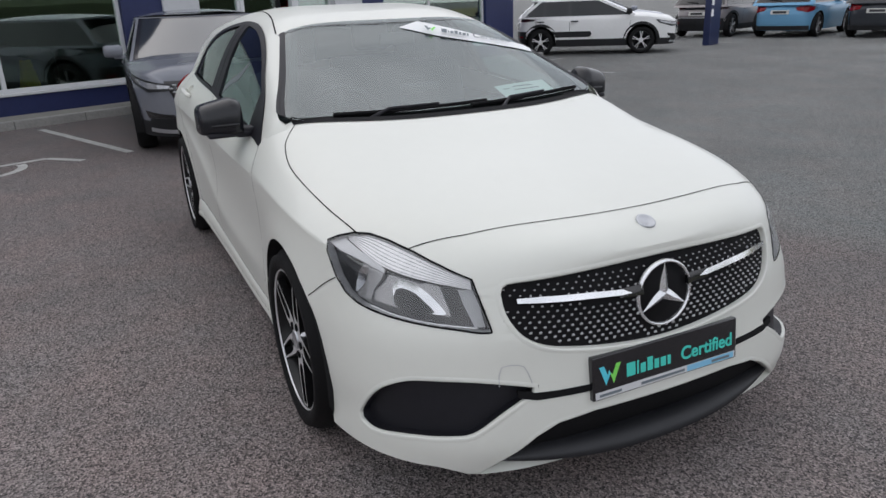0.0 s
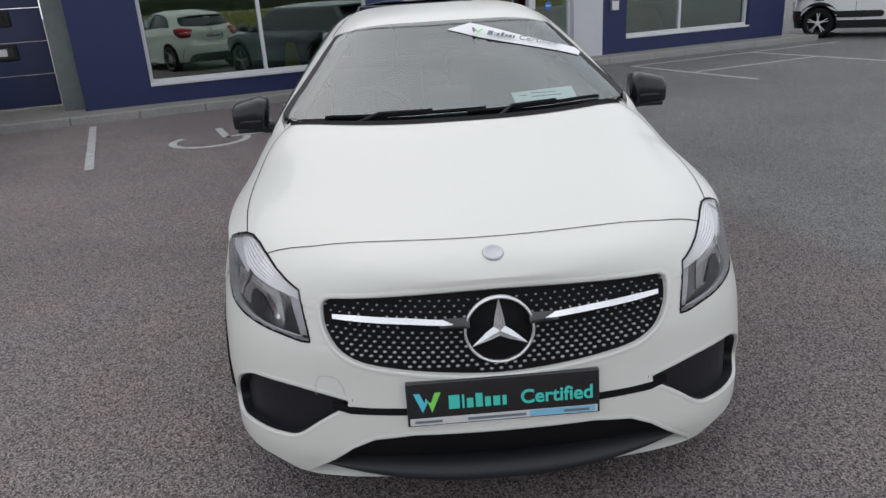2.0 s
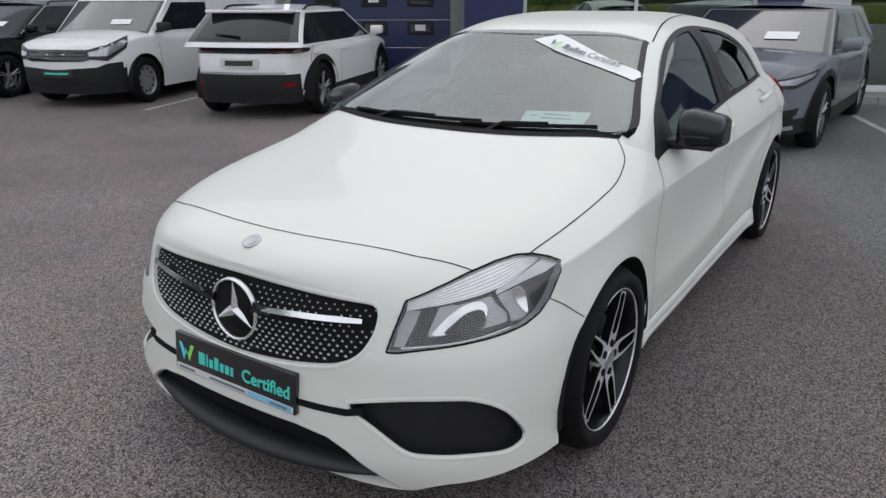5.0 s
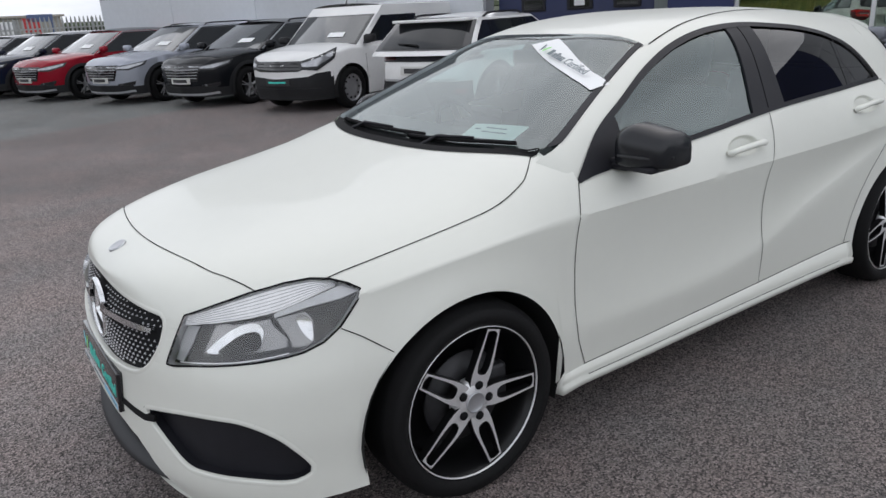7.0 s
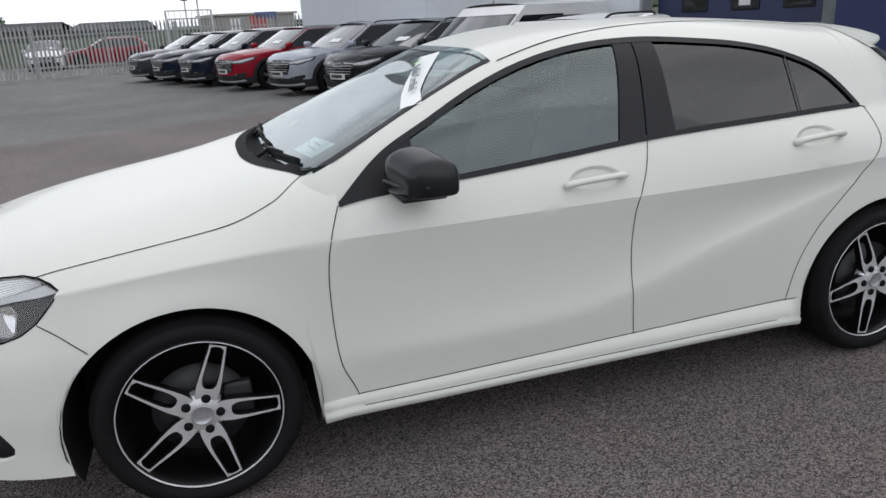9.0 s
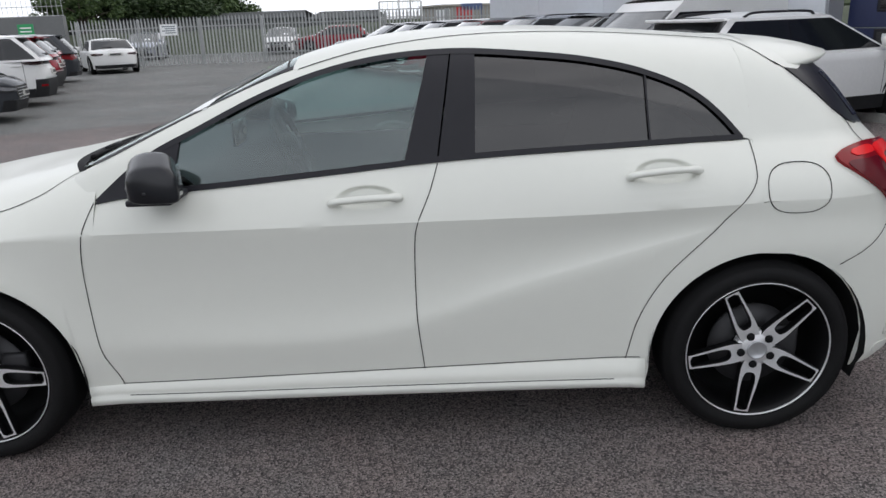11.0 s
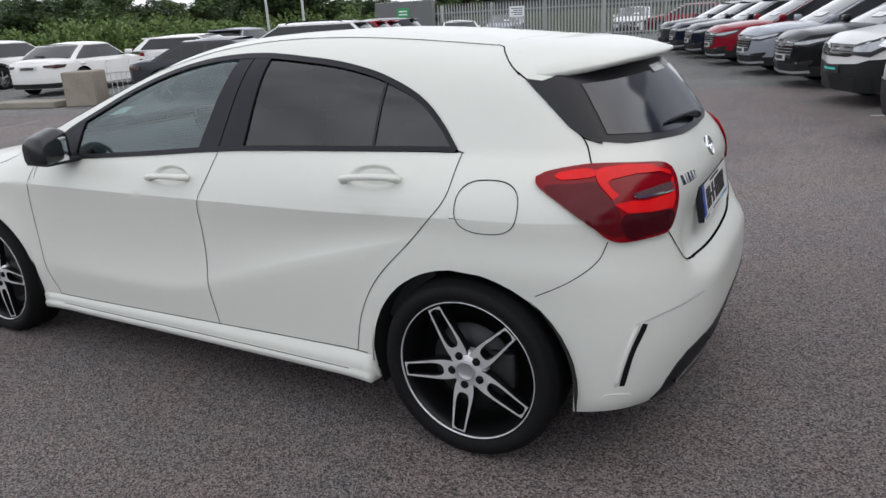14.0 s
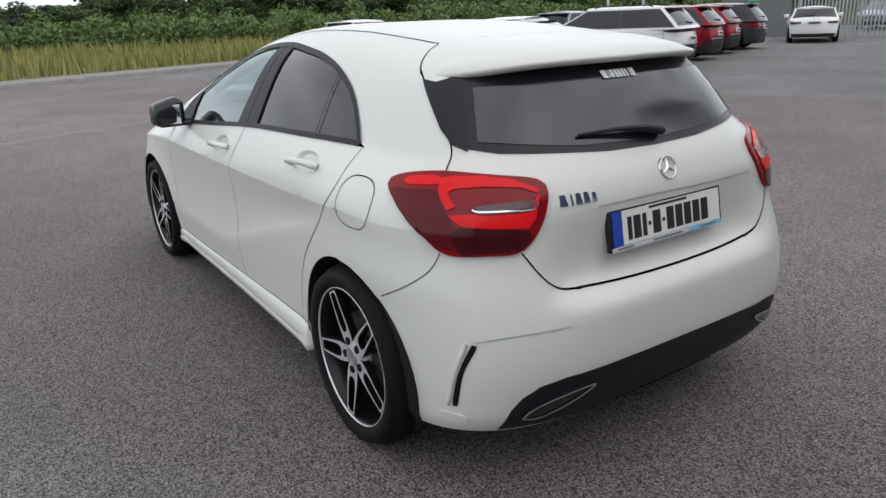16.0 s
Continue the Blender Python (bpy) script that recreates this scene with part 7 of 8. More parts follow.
    for k in np.linspace(0, 1, 13):
        row = []
        for q in np.linspace(-1, 1, 13):
            x0, x1 = f1 - bow * abs(q) ** 2.2, b1 + bow_r * abs(q) ** 2.2
            rise = (1 - abs(q) ** 2.5) * (H - hs) * (0.35 + 0.65 * math.sin(math.pi * min(1.0, k * 1.1 + 0.05)) ** 0.6 if not van else 1.0)
            row.append(Vector((x0 + (x1 - x0) * k, q * w1 * 0.985, z1 - 0.003 + rise)))
        rows.append(row)
    grid(b, rows)
    bmesh.ops.recalc_face_normals(b, faces=b.faces[:])
    part("roof", b, roof_mat or colour, body_c)

    def pane(name, make, t0, t1, mat, n=9):
        bb = bmesh.new()
        grid(bb, [[make(t, k) for k in np.linspace(0, 1, n)] for t in np.linspace(t0, t1, 7)])
        for fc in bb.faces:
            fc.normal_update()
        return part(name, bb, mat, body_c)

    head = 0.94 if not van else 0.74
    pane("screen_border", lambda t, k: end_at(t, -0.96 + 1.92 * k, True, 0.004), 0.03, head + 0.03, GLOSS_BLACK, 13)
    pane("windscreen", lambda t, k: end_at(t, -0.90 + 1.80 * k, True, 0.008), 0.07, head, AUTO_GLASS, 13)
    if not van:
        side_w = 0.985 if clad else 0.93
        pane("window_border", lambda t, k: end_at(t, -side_w + 2 * side_w * k, False, 0.004), 0.14, 0.96, GLOSS_BLACK, 13)
        pane("rear_window", lambda t, k: end_at(t, -0.84 + 1.68 * k, False, 0.008), 0.20, 0.88, REAR_AUTO, 13)
    fb = lev(0.9)[1] - bow
    rb = lev(0.9)[2] + bow_r
    bp = (fb + rb) / 2 + (0.02 if not van else 0.25)

    def ahead(t):
        return lev(t)[1] - bow - (0.055 if not van else 0.12)

    def behind(t):
        return lev(t)[2] + bow_r + ((0.09 if clad else 0.26 - 0.10 * t) if tail < 0.2 else 0.12)

    for s in (1, -1):
        last = behind if not van else (lambda t: bp - 0.02)
        pane("window_border", lambda t, k: side_at(t, last(t) + (ahead(t) - last(t)) * k, s, 0.004), 0.08, head - 0.01, GLOSS_BLACK, 11)
        pane("side_window", lambda t, k: side_at(t, bp + 0.035 + (ahead(t) - 0.04 - bp - 0.035) * k, s, 0.008), 0.13, head - 0.06, SIDE_AUTO)
        if not van:
            qx = bp - 0.66 * (bp - behind(0.5))
            pane("side_window", lambda t, k: side_at(t, qx + 0.015 + (bp - 0.035 - qx - 0.015) * k, s, 0.008), 0.13, 0.88, SIDE_AUTO)
            pane("side_window", lambda t, k: side_at(t, min(behind(t) + 0.03, qx - 0.02) + (qx - 0.015 - min(behind(t) + 0.03, qx - 0.02)) * k, s, 0.008), 0.15, 0.84, SIDE_AUTO)
    me = bpy.data.meshes.new("t")
    cab_bm.to_mesh(me)
    tree_bm.from_mesh(me)
    bpy.data.meshes.remove(me)
    cab_bm.free()
    tree = BVHTree.FromBMesh(tree_bm)
    tree_bm.free()

    fa = lev(0.1)[1] - bow - 0.10
    ra = lev(0.08)[2] + bow_r + (0.26 if tail < 0.2 else 0.12)
    for s in (1, -1):
        g = 90 * s
        for xx in (fa + 0.06, bp, ra + 0.10) if not van else (fa + 0.06, bp):
            part("shut_line", ribbon(tree, [(xx, 0, 0.36), (xx, 0, 0.6), (xx, 0, belt - 0.04)], g, 0.008, 0.002, 0.08), SEAM, body_c)
        for xx in (bp + 0.12, ra + 0.22):
            hp, _ = drop(tree, g, -s * xx, belt - 0.13, 0.016)
            bm = bmesh.new()
            box(bm, hp.x - 0.09, hp.x + 0.09, hp.y - 0.015, hp.y + 0.015, hp.z - 0.014, hp.z + 0.014, 0.008)
            part("door_handle", bm, colour if not door_bump else PLASTIC, body_c)
        bm = bmesh.new()
        mx = fa + 0.02
        box(bm, mx - 0.06, mx + 0.075, -0.10, 0.10, -0.065, 0.065, 0.045, pose(0, s * (hw + 0.07), belt + 0.075))
        box(bm, mx - 0.03, mx + 0.03, -0.07, 0.05, -0.085, -0.05, 0.012, pose(0, s * (hw + 0.0), belt + 0.075))
        part("door_mirror", bm, (colour if not door_bump else PLASTIC) if not van else PLASTIC, body_c)
        if van:
            part("door_bump", patch(tree, [(bp - 0.70, 0, 0.36), (bp + 0.10, 0, 0.36), (bp + 0.16, 0, 0.40), (bp + 0.02, 0, 0.50), (bp - 0.70, 0, 0.50)], g, 0.016, 0.016, 0.06), PLASTIC, body_c, "black rubber side bump")
        if door_bump:
            part("door_bump", patch(tree, [(bp - 0.62, 0, 0.44), (bp + 0.50, 0, 0.44), (bp + 0.54, 0, 0.50), (bp + 0.50, 0, 0.56), (bp - 0.62, 0, 0.56), (bp - 0.66, 0, 0.50)], g, 0.016, 0.016, 0.06), PLASTIC, body_c, "black rubber door bump")
        # lights
        hz = nose - 0.17
        lk = 1.0 if not van else 1.9
        lamp_c = part("headlight", patch(tree, [(xf - 0.05, s * (hw - 0.42), hz + 0.02 * lk), (xf - 0.20, s * (hw - 0.10), hz + 0.065 * lk), (xf - 0.52, s * hw, hz + 0.115 * lk), (xf - 0.42, s * hw, hz + 0.03 * lk), (xf - 0.15, s * (hw - 0.14), hz - 0.055 * lk), (xf - 0.05, s * (hw - 0.40), hz - 0.04 * lk)], 42 * s, 0.010, 0.02, 0.035, False), HOUSING, body_c)
        part("lamp_lens", patch(tree, [(xf - 0.07, s * (hw - 0.39), hz + 0.006 * lk), (xf - 0.20, s * (hw - 0.11), hz + 0.05 * lk), (xf - 0.44, s * (hw - 0.01), hz + 0.088 * lk), (xf - 0.38, s * (hw - 0.01), hz + 0.045 * lk), (xf - 0.16, s * (hw - 0.15), hz - 0.02 * lk), (xf - 0.07, s * (hw - 0.37), hz - 0.02 * lk)], 42 * s, 0.014, 0.004, 0.035, False), LAMP, lamp_c)
        if clad and not van:
            part("fog_recess", patch(tree, [(xf - 0.06, s * (hw - 0.44), 0.36), (xf - 0.2, s * (hw - 0.12), 0.40), (xf - 0.22, s * (hw - 0.10), 0.47), (xf - 0.08, s * (hw - 0.40), 0.43)], 30 * s, 0.010, 0.015, 0.05, False), GLOSS_BLACK, body_c)
        tz = belt - (0.085 if clad else 0.15) if not van else 0.95
        lh = 0.4 if clad else 0.55 if tail > 0.2 else 1.0
        part("tail_light", patch(tree, [(xr + 0.03, s * (hw - 0.42), tz + 0.05 * lh), (xr + 0.12, s * (hw - 0.10), tz + 0.08 * lh), (xr + 0.40, s * hw, tz + 0.05 * lh), (xr + 0.35, s * hw, tz - 0.05 * lh), (xr + 0.12, s * (hw - 0.12), tz - 0.10 * lh), (xr + 0.03, s * (hw - 0.40), tz - 0.04 * lh)], 180 - 45 * s, 0.016, 0.025, 0.04, False), SMOKED if clad or tail > 0.2 else RED_LENS, body_c)
        if clad:
            part("reflector", patch(tree, [(0, s * (hw - 0.32), 0.43), (0, s * (hw - 0.22), 0.43), (0, s * (hw - 0.22), 0.47), (0, s * (hw - 0.32), 0.47)], 180, 0.018, 0.01, 0.05, False), RED_LENS, body_c)
        if clad:
            part("sill_cladding", patch(tree, [(fx - ar, 0, zb + 0.01), (fx - ar, 0, 0.37), (rx + ar, 0, 0.37), (rx + ar, 0, zb + 0.01)], g, 0.006, 0.015, 0.12, False), PLASTIC, body_c)
            for c in (fx, rx):
                arc = [(c + (ar + 0.03) * math.cos(a), 0, az + (ar + 0.03) * math.sin(a)) for a in np.linspace(0.05, math.pi - 0.05, 15)]
                part("arch_trim", ribbon(tree, arc, g, 0.07, 0.006, 0.08), PLASTIC, body_c)
        if clad and group == ROW:
            bm = bmesh.new()
            line = [side_at(t, lev(t)[1] - bow - 0.02, s, 0.006) for t in np.linspace(0.06, 0.96, 9)]
            line += [side_at(0.965, fb - 0.1 + (rb + 0.10 - fb + 0.1) * k, s, 0.006) for k in np.linspace(0.05, 1, 8)]
            tube(bm, line, 0.011, 6)
            part("roof_strip", bm, SILVER, body_c, "thin silver strip along the pillar and roof edge")
        if rails:
            bm = bmesh.new()
            tube(bm, spline([(f1 - 0.32, s * (w1 - 0.10), hs + 0.01), (f1 - 0.42, s * (w1 - 0.10), hs + 0.055), (f1 - 0.9, s * (w1 - 0.10), hs + 0.062), (b1 + 0.5, s * (w1 - 0.10), hs + 0.055), (b1 + 0.36, s * (w1 - 0.10), hs + 0.01)], 16), 0.016, 6)
            part("roof_rail", bm, SATIN_BLACK, body_c)
        for c in (fx, rx):
            parked_wheel(body_c, c, s * (hw - 0.125), r, s, wheel_mat or DULL_ALU, van)
            bm = bmesh.new()
            rws = []
            for a in np.linspace(-0.3, math.pi + 0.3, 18):
                rws.append([Vector((c + ar * 1.01 * math.cos(a), s * yy, az + ar * 1.01 * math.sin(a))) for yy in (hw - 0.03, 0.45)])
            grid(bm, rws)
            bm.faces.new([bm.verts.new((c + ar * math.cos(a), s * 0.5, az + ar * math.sin(a))) for a in np.linspace(-0.3, math.pi + 0.3, 18)])
            part("wheel_housing", bm, LINER, body_c)
    # front: grille, bumper, plate
    gz = nose - 0.22
    low = 0.20 if not van else 0.06
    gr_c = part("grille", patch(tree, [(0, -(hw - 0.36), gz + 0.10), (0, hw - 0.36, gz + 0.10), (0, hw - 0.42, gz - 0.04), (0, hw - 0.50, gz - low), (0, -(hw - 0.50), gz - low), (0, -(hw - 0.42), gz - 0.04)], 0, 0.010, 0.02, 0.045, False), GLOSS_BLACK, body_c)
    if pattern:
        dots = bmesh.new()
        for i in range(-8, 9):
            for j in range(-4, 4):
                y = 0.062 * i + (0.031 if j % 2 else 0)
                c, _ = drop(tree, 0, y, gz - 0.04 + 0.034 * j, 0.012)
                if abs(y) < hw - 0.46 + 0.3 * (0.034 * j + 0.10):
                    box(dots, c.x, c.x + 0.008, c.y - 0.017, c.y + 0.017, c.z - 0.009, c.z + 0.009, 0.003)
        tagged(part("grille_pattern", dots, SILVER, gr_c, "small silver dashes over the grille"), kind="stuff")
    else:
        for k in range(5 if not van else 3):
            wk = hw - 0.42 - 0.022 * k
            part("grille_bar", ribbon(tree, [(0, y, gz + 0.06 - 0.05 * k) for y in np.linspace(-wk, wk, 7)], 0, 0.011, 0.014, 0.06), SILVER if not van else PLASTIC, gr_c)
    part("lower_bumper", patch(tree, [(0, -(hw - 0.2), zb + 0.01), (0, hw - 0.2, zb + 0.01), (0, hw - 0.2, 0.40), (0, -(hw - 0.2), 0.40)], 0, 0.014, 0.02, 0.045, False), PLASTIC, body_c)
    part("bumper_strip", ribbon(tree, [(0, y, 0.255 + 0.10 * max(0.0, abs(y) / hw - 0.45) ** 1.2) for y in np.linspace(-(hw - 0.2), hw - 0.2, 13)], 0, 0.042, 0.02, 0.05), SILVER if clad and not van else PLASTIC, body_c)
    part("rear_bumper_cladding", patch(tree, [(0, -(hw - 0.17), zb + 0.01), (0, hw - 0.17, zb + 0.01), (0, hw - 0.17, 0.58 if clad else 0.34), (0, -(hw - 0.17), 0.58 if clad else 0.34)], 180, 0.014, 0.02, 0.045, False), PLASTIC, body_c)
    if clad:
        part("tail_band", patch(tree, [(0, -(hw - 0.16), belt - 0.12), (0, hw - 0.16, belt - 0.12), (0, hw - 0.16, belt - 0.055), (0, -(hw - 0.16), belt - 0.055)], 180, 0.014, 0.02, 0.045, False), SATIN_BLACK, body_c)
        part("bumper_strip", ribbon(tree, [(0, y, 0.60) for y in np.linspace(-(hw - 0.3), hw - 0.3, 9)], 180, 0.022, 0.018, 0.05), SILVER, body_c)
    for g, z, x in ((0, 0.50, xf), (180, 0.72, xr)):
        bmp = patch(tree, [(0, -0.26, z - 0.055), (0, 0.26, z - 0.055), (0, 0.26, z + 0.055), (0, -0.26, z + 0.055)], g, 0.02, 0.012, 0.05, False)
        dealer = van and g == 0
        bh = 0.03 if not dealer else 0.014
        pl = part("number_plate", bmp, INK if dealer else PLATE_BAR, body_c)
        part("character_bar", patch(tree, [(0, -0.19, z - bh), (0, 0.19, z - bh), (0, 0.19, z + bh), (0, -0.19, z + bh)], g, 0.0245, 0.002, 0.05, False), TEAL if dealer else INK, pl)
    if van:
        bm = bmesh.new()
        tube(bm, [(f1 - 0.10, 0.0, hs + 0.03), (f1 - 0.16, 0.0, hs + 0.16), (f1 - 0.20, 0.0, hs + 0.24)], [0.010, 0.005, 0.004], 6)
        part("aerial", bm, MATT_BLACK, body_c)
    if not van:
        rw, _ = drop(tree, 180, 0.0, belt + 0.07, 0.02)
        bm = bmesh.new()
        tube(bm, [rw, rw + Vector((0.02, 0.18, 0.02)), rw + Vector((0.05, 0.36, 0.03))], [0.016, 0.011, 0.006], 6)
        part("rear_wiper", bm, MATT_BLACK, body_c)
        # spoiler lip
        if tail < 0.2:
            bm = bmesh.new()
            box(bm, b1 - 0.13, b1 + 0.14, -wt + 0.08, wt - 0.08, hs - 0.030, hs + 0.012, 0.016)
            part("roof_spoiler", bm, colour, body_c)
    part("windscreen_paper", patch(tree, [(0, hw * 0.15, belt + 0.10), (0, hw * 0.5, belt + 0.10), (0, hw * 0.5, belt + 0.17), (0, hw * 0.15, belt + 0.17)], 0, 0.016, 0.001, 0.06, False), STRIP_WHITE, body_c)
    bm = bmesh.new()
    box(bm, rx - 0.35, fx + 0.4, -hw + 0.35, hw - 0.35, zb - 0.02, zb + 0.05, 0.02)
    part("floor_pan", bm, LINER, body_c)
    return body_c


P_WHITE = paint("parked_white_paint", (0.78, 0.78, 0.77), 0.0)
P_GREY = paint("mid_grey_paint", (0.20, 0.21, 0.235))
P_DKGREY = paint("dark_grey_paint", (0.045, 0.049, 0.056))
P_BLACK = paint("black_paint", (0.007, 0.008, 0.010), 0.0)
P_NAVY = paint("navy_paint", (0.006, 0.010, 0.024), 0.0)
P_RED = paint("red_paint", (0.26, 0.008, 0.02))
P_SILVER = paint("silver_blue_paint", (0.36, 0.38, 0.43), 0.5)
P_BLUE = paint("light_blue_paint", (0.16, 0.36, 0.55), 0.2)
P_TAUPE = paint("taupe_grey_paint", (0.27, 0.25, 0.25), 0.3)

parked_car(site_pose(-5.78, 2.18, 0, -24), "grey SUV with patterned grille parked nose-out at the showroom", P_GREY, pattern=True, L=4.50, W=1.84, H=1.43, belt=0.945, nose=0.879, hood=1.02, rake=0.85)
parked_car(site_pose(-6.88, -4.34, 0, 180), "white SUV with black tail band parked nose to the workshop", P_WHITE, L=4.30, W=1.77, H=1.43, wb=2.6, belt=0.955, rails=True)
parked_car(site_pose(-7.42, -7.48, 0, 0), "white panel van with dark grey bumpers in the parking row", P_WHITE, L=4.40, W=1.85, H=1.68, wb=2.78, belt=1.03, nose=0.945, hood=1.05, rake=0.80, rear_rake=0.10, clad=False, van=True, category="van", name="panel_van", group=ROW)
parked_car(site_pose(-7.55, -10.1, 0, 0), "black SUV with chrome grille frame in the parking row", P_BLACK, W=1.84, H=1.5, belt=0.984, nose=0.907, group=ROW, rails=True)
parked_car(site_pose(-7.60, -12.62, 0, 0), "silver-blue SUV in the parking row", P_SILVER, L=4.6, W=1.84, H=1.52, belt=0.984, nose=0.907, group=ROW, rails=True)
parked_car(site_pose(-7.45, -15.4, 0, 0), "red SUV with black roof in the parking row", P_RED, W=1.84, H=1.5, belt=0.984, nose=0.898, group=ROW, roof_mat=P_BLACK)
parked_car(site_pose(-7.45, -18.0, 0, 0), "dark navy SUV in the parking row", P_NAVY, W=1.84, H=1.5, belt=0.984, nose=0.898, group=ROW)
parked_car(site_pose(-7.40, -20.2, 0, 0), "dark navy SUV near the row's far end", P_NAVY, W=1.84, H=1.48, belt=0.984, nose=0.898, group=ROW)
parked_car(site_pose(-7.40, -22.5, 0, 0), "dark grey SUV at the far end of the row", P_DKGREY, W=1.84, H=1.48, belt=0.984, nose=0.898, group=ROW)
# beyond the showroom corner
parked_car(site_pose(-7.34, 14.15, 0, 32.5), "white hatchback with black side bumps and black roof pillars", P_WHITE, wheel_mat=ALU, door_bump=True, L=4.0, W=1.75, H=1.38, wb=2.45, belt=0.936, nose=0.85, hood=0.95, r=0.32)
parked_car(site_pose(-9.6, 18.2, 0, 60), "small pale hatchback parked behind the showroom corner", P_SILVER, L=4.0, W=1.7, H=1.36, wb=2.5, belt=0.907, clad=False, r=0.31)
parked_car(site_pose(-7.35, 22.2, 0, 90), "taupe grey SUV seen from behind", P_TAUPE, L=4.35, H=1.46, group="cars on the far side")
parked_car(site_pose(-4.9, 22.4, 0, 90), "light blue people carrier seen from behind", P_BLUE, L=4.4, H=1.53, clad=False, group="cars on the far side")
parked_car(site_pose(-2.4, 22.6, 0, 90), "grey estate car seen from behind", P_DKGREY, L=4.5, H=1.39, clad=False, group="cars on the far side")
# far corner by the fence and the verge
parked_car(site_pose(5.45, -12.3, 0, 180), "dark grey saloon car parked across the car park", P_DKGREY, L=4.86, W=1.86, H=1.31, wb=2.9, belt=0.888, nose=0.756, hood=1.45, tail=0.62, rake=0.75, rear_rake=0.75, clad=False, r=0.335)
parked_car(site_pose(5.2, -15.5, 0, 0), "white SUV with dark windows seen from behind", P_WHITE, L=4.7, W=1.86, H=1.54, belt=1, rails=True, group="cars near the fence")
parked_car(site_pose(5.3, -18.6, 0, 0), "red SUV with black tail band seen from behind", P_RED, L=4.6, H=1.52, belt=0.993, group="cars near the fence")
parked_car(site_pose(5.4, -21.4, 0, 0), "dark red SUV beside another red one", P_RED, L=4.4, H=1.5, belt=0.993, group="cars near the fence")
parked_car(site_pose(5.2, -24.0, 0, 0), "dark grey estate car with tall tail lights", P_DKGREY, L=4.5, H=1.54, belt=0.955, clad=False, group="cars near the fence")
parked_car(site_pose(2.4, -29.6, 0, -80), "white saloon car parked against the fence", P_WHITE, L=4.6, W=1.8, H=1.31, wb=2.75, belt=0.879, nose=0.756, hood=1.3, tail=0.55, rake=0.7, rear_rake=0.7, clad=False, r=0.32)
parked_car(site_pose(11.9, -16.4, 0, -92), "white saloon car seen from behind on the kerb side", P_WHITE, L=4.8, W=1.82, H=1.34, wb=2.8, belt=0.907, nose=0.775, hood=1.4, tail=0.6, rake=0.7, rear_rake=0.75, clad=False, r=0.33)
parked_car(site_pose(16.2, -19.0, 0, -95), "white compact SUV seen from behind near the verge", P_WHITE, L=4.3, H=1.48, group="cars by the verge")
parked_car(site_pose(10.2, -24.5, 0, -95), "silver SUV standing behind the saloon cars", P_SILVER, L=4.4, H=1.5, group="cars by the verge")
parked_car(site_pose(9.6, -19.6, 0, 175), "white estate car roof behind the saloon", P_WHITE, L=4.6, H=1.37, clad=False, group="cars by the verge")

# ---------------------------------------------------------------- fence, verge, trees
GALV = material("galvanised_steel", (0.42, 0.43, 0.43), 0.55, 0.2, spread=0.12, scale=4, rand=0.4)
GREY_BLOCK = material("grey_render", (0.16, 0.165, 0.165), 0.8, spread=0.12, scale=1.5, bump=0.2)
SIGN_GREEN = material("green_sign", (0.03, 0.33, 0.12), 0.5)
SIGN_BLUE = material("faded_blue_sign", (0.10, 0.14, 0.26), 0.6)
SIGN_RED = material("red_sign", (0.55, 0.05, 0.05), 0.5)
EARTH = material("dry_grass_ground", (0.15, 0.14, 0.055), 0.95, spread=0.35, scale=0.8, bump=0.4, bump_scale=20)
BARK = material("bark", (0.07, 0.055, 0.042), 0.9, spread=0.25, scale=6, bump=0.4)
BEIGE = material("beige_block_wall", (0.34, 0.32, 0.28), 0.85, spread=0.1, scale=1)


def foliage(name, c0, c1):
    m = bpy.data.materials.new(name)
    m.use_nodes = True
    n, l = m.node_tree.nodes, m.node_tree.links
    b = n["Principled BSDF"]
    b.inputs["Roughness"].default_value = 0.65
    geo = n.new("ShaderNodeNewGeometry")
    ramp = n.new("ShaderNodeValToRGB")
    ramp.color_ramp.elements[0].color = (*c0, 1)
    ramp.color_ramp.elements[1].color = (*c1, 1)
    l.new(geo.outputs["Random Per Island"], ramp.inputs["Fac"])
    l.new(ramp.outputs["Color"], b.inputs["Base Color"])
    return m


LEAF = foliage("tree_leaves", (0.026, 0.055, 0.016), (0.085, 0.135, 0.038))
LEAF2 = foliage("dark_tree_leaves", (0.020, 0.042, 0.015), (0.060, 0.098, 0.032))
BUSH = foliage("bramble_leaves", (0.055, 0.115, 0.025), (0.15, 0.21, 0.055))
GRASS = foliage("tall_grass", (0.11, 0.15, 0.028), (0.32, 0.29, 0.09))

# palisade fence
fence = thing("palisade_fence", "grey galvanised steel palisade fence", "fence")
FY = -30.2
pale = bmesh.new()
prof = [(-0.039, 0.0), (-0.014, 0.016), (0.014, 0.016), (0.039, 0.0)]
rows = [[Vector((x, y, z)) for x, y in prof] for z in (0.05, 1.90)] + [[Vector((-0.020, 0.004, 2.01)), Vector((-0.008, 0.012, 2.07)), Vector((0.008, 0.012, 2.07)), Vector((0.020, 0.004, 2.01))]]
vv, nf = grid(pale, rows)
bmesh.ops.solidify(pale, geom=nf, thickness=0.004)
pale_mesh = mesh_object("pale", pale, GALV, False)
x = -12.0
while x < 15.8:
    ob = new("pale", pale_mesh)
    ob.parent = fence
    ob.location = (x, FY, 0)
    x += 0.155
for z in (0.40, 1.62):
    bm = bmesh.new()
    box(bm, -12.1, 15.9, FY - 0.05, FY - 0.006, z, z + 0.05)
    part("rail", bm, GALV, fence, smooth=False)
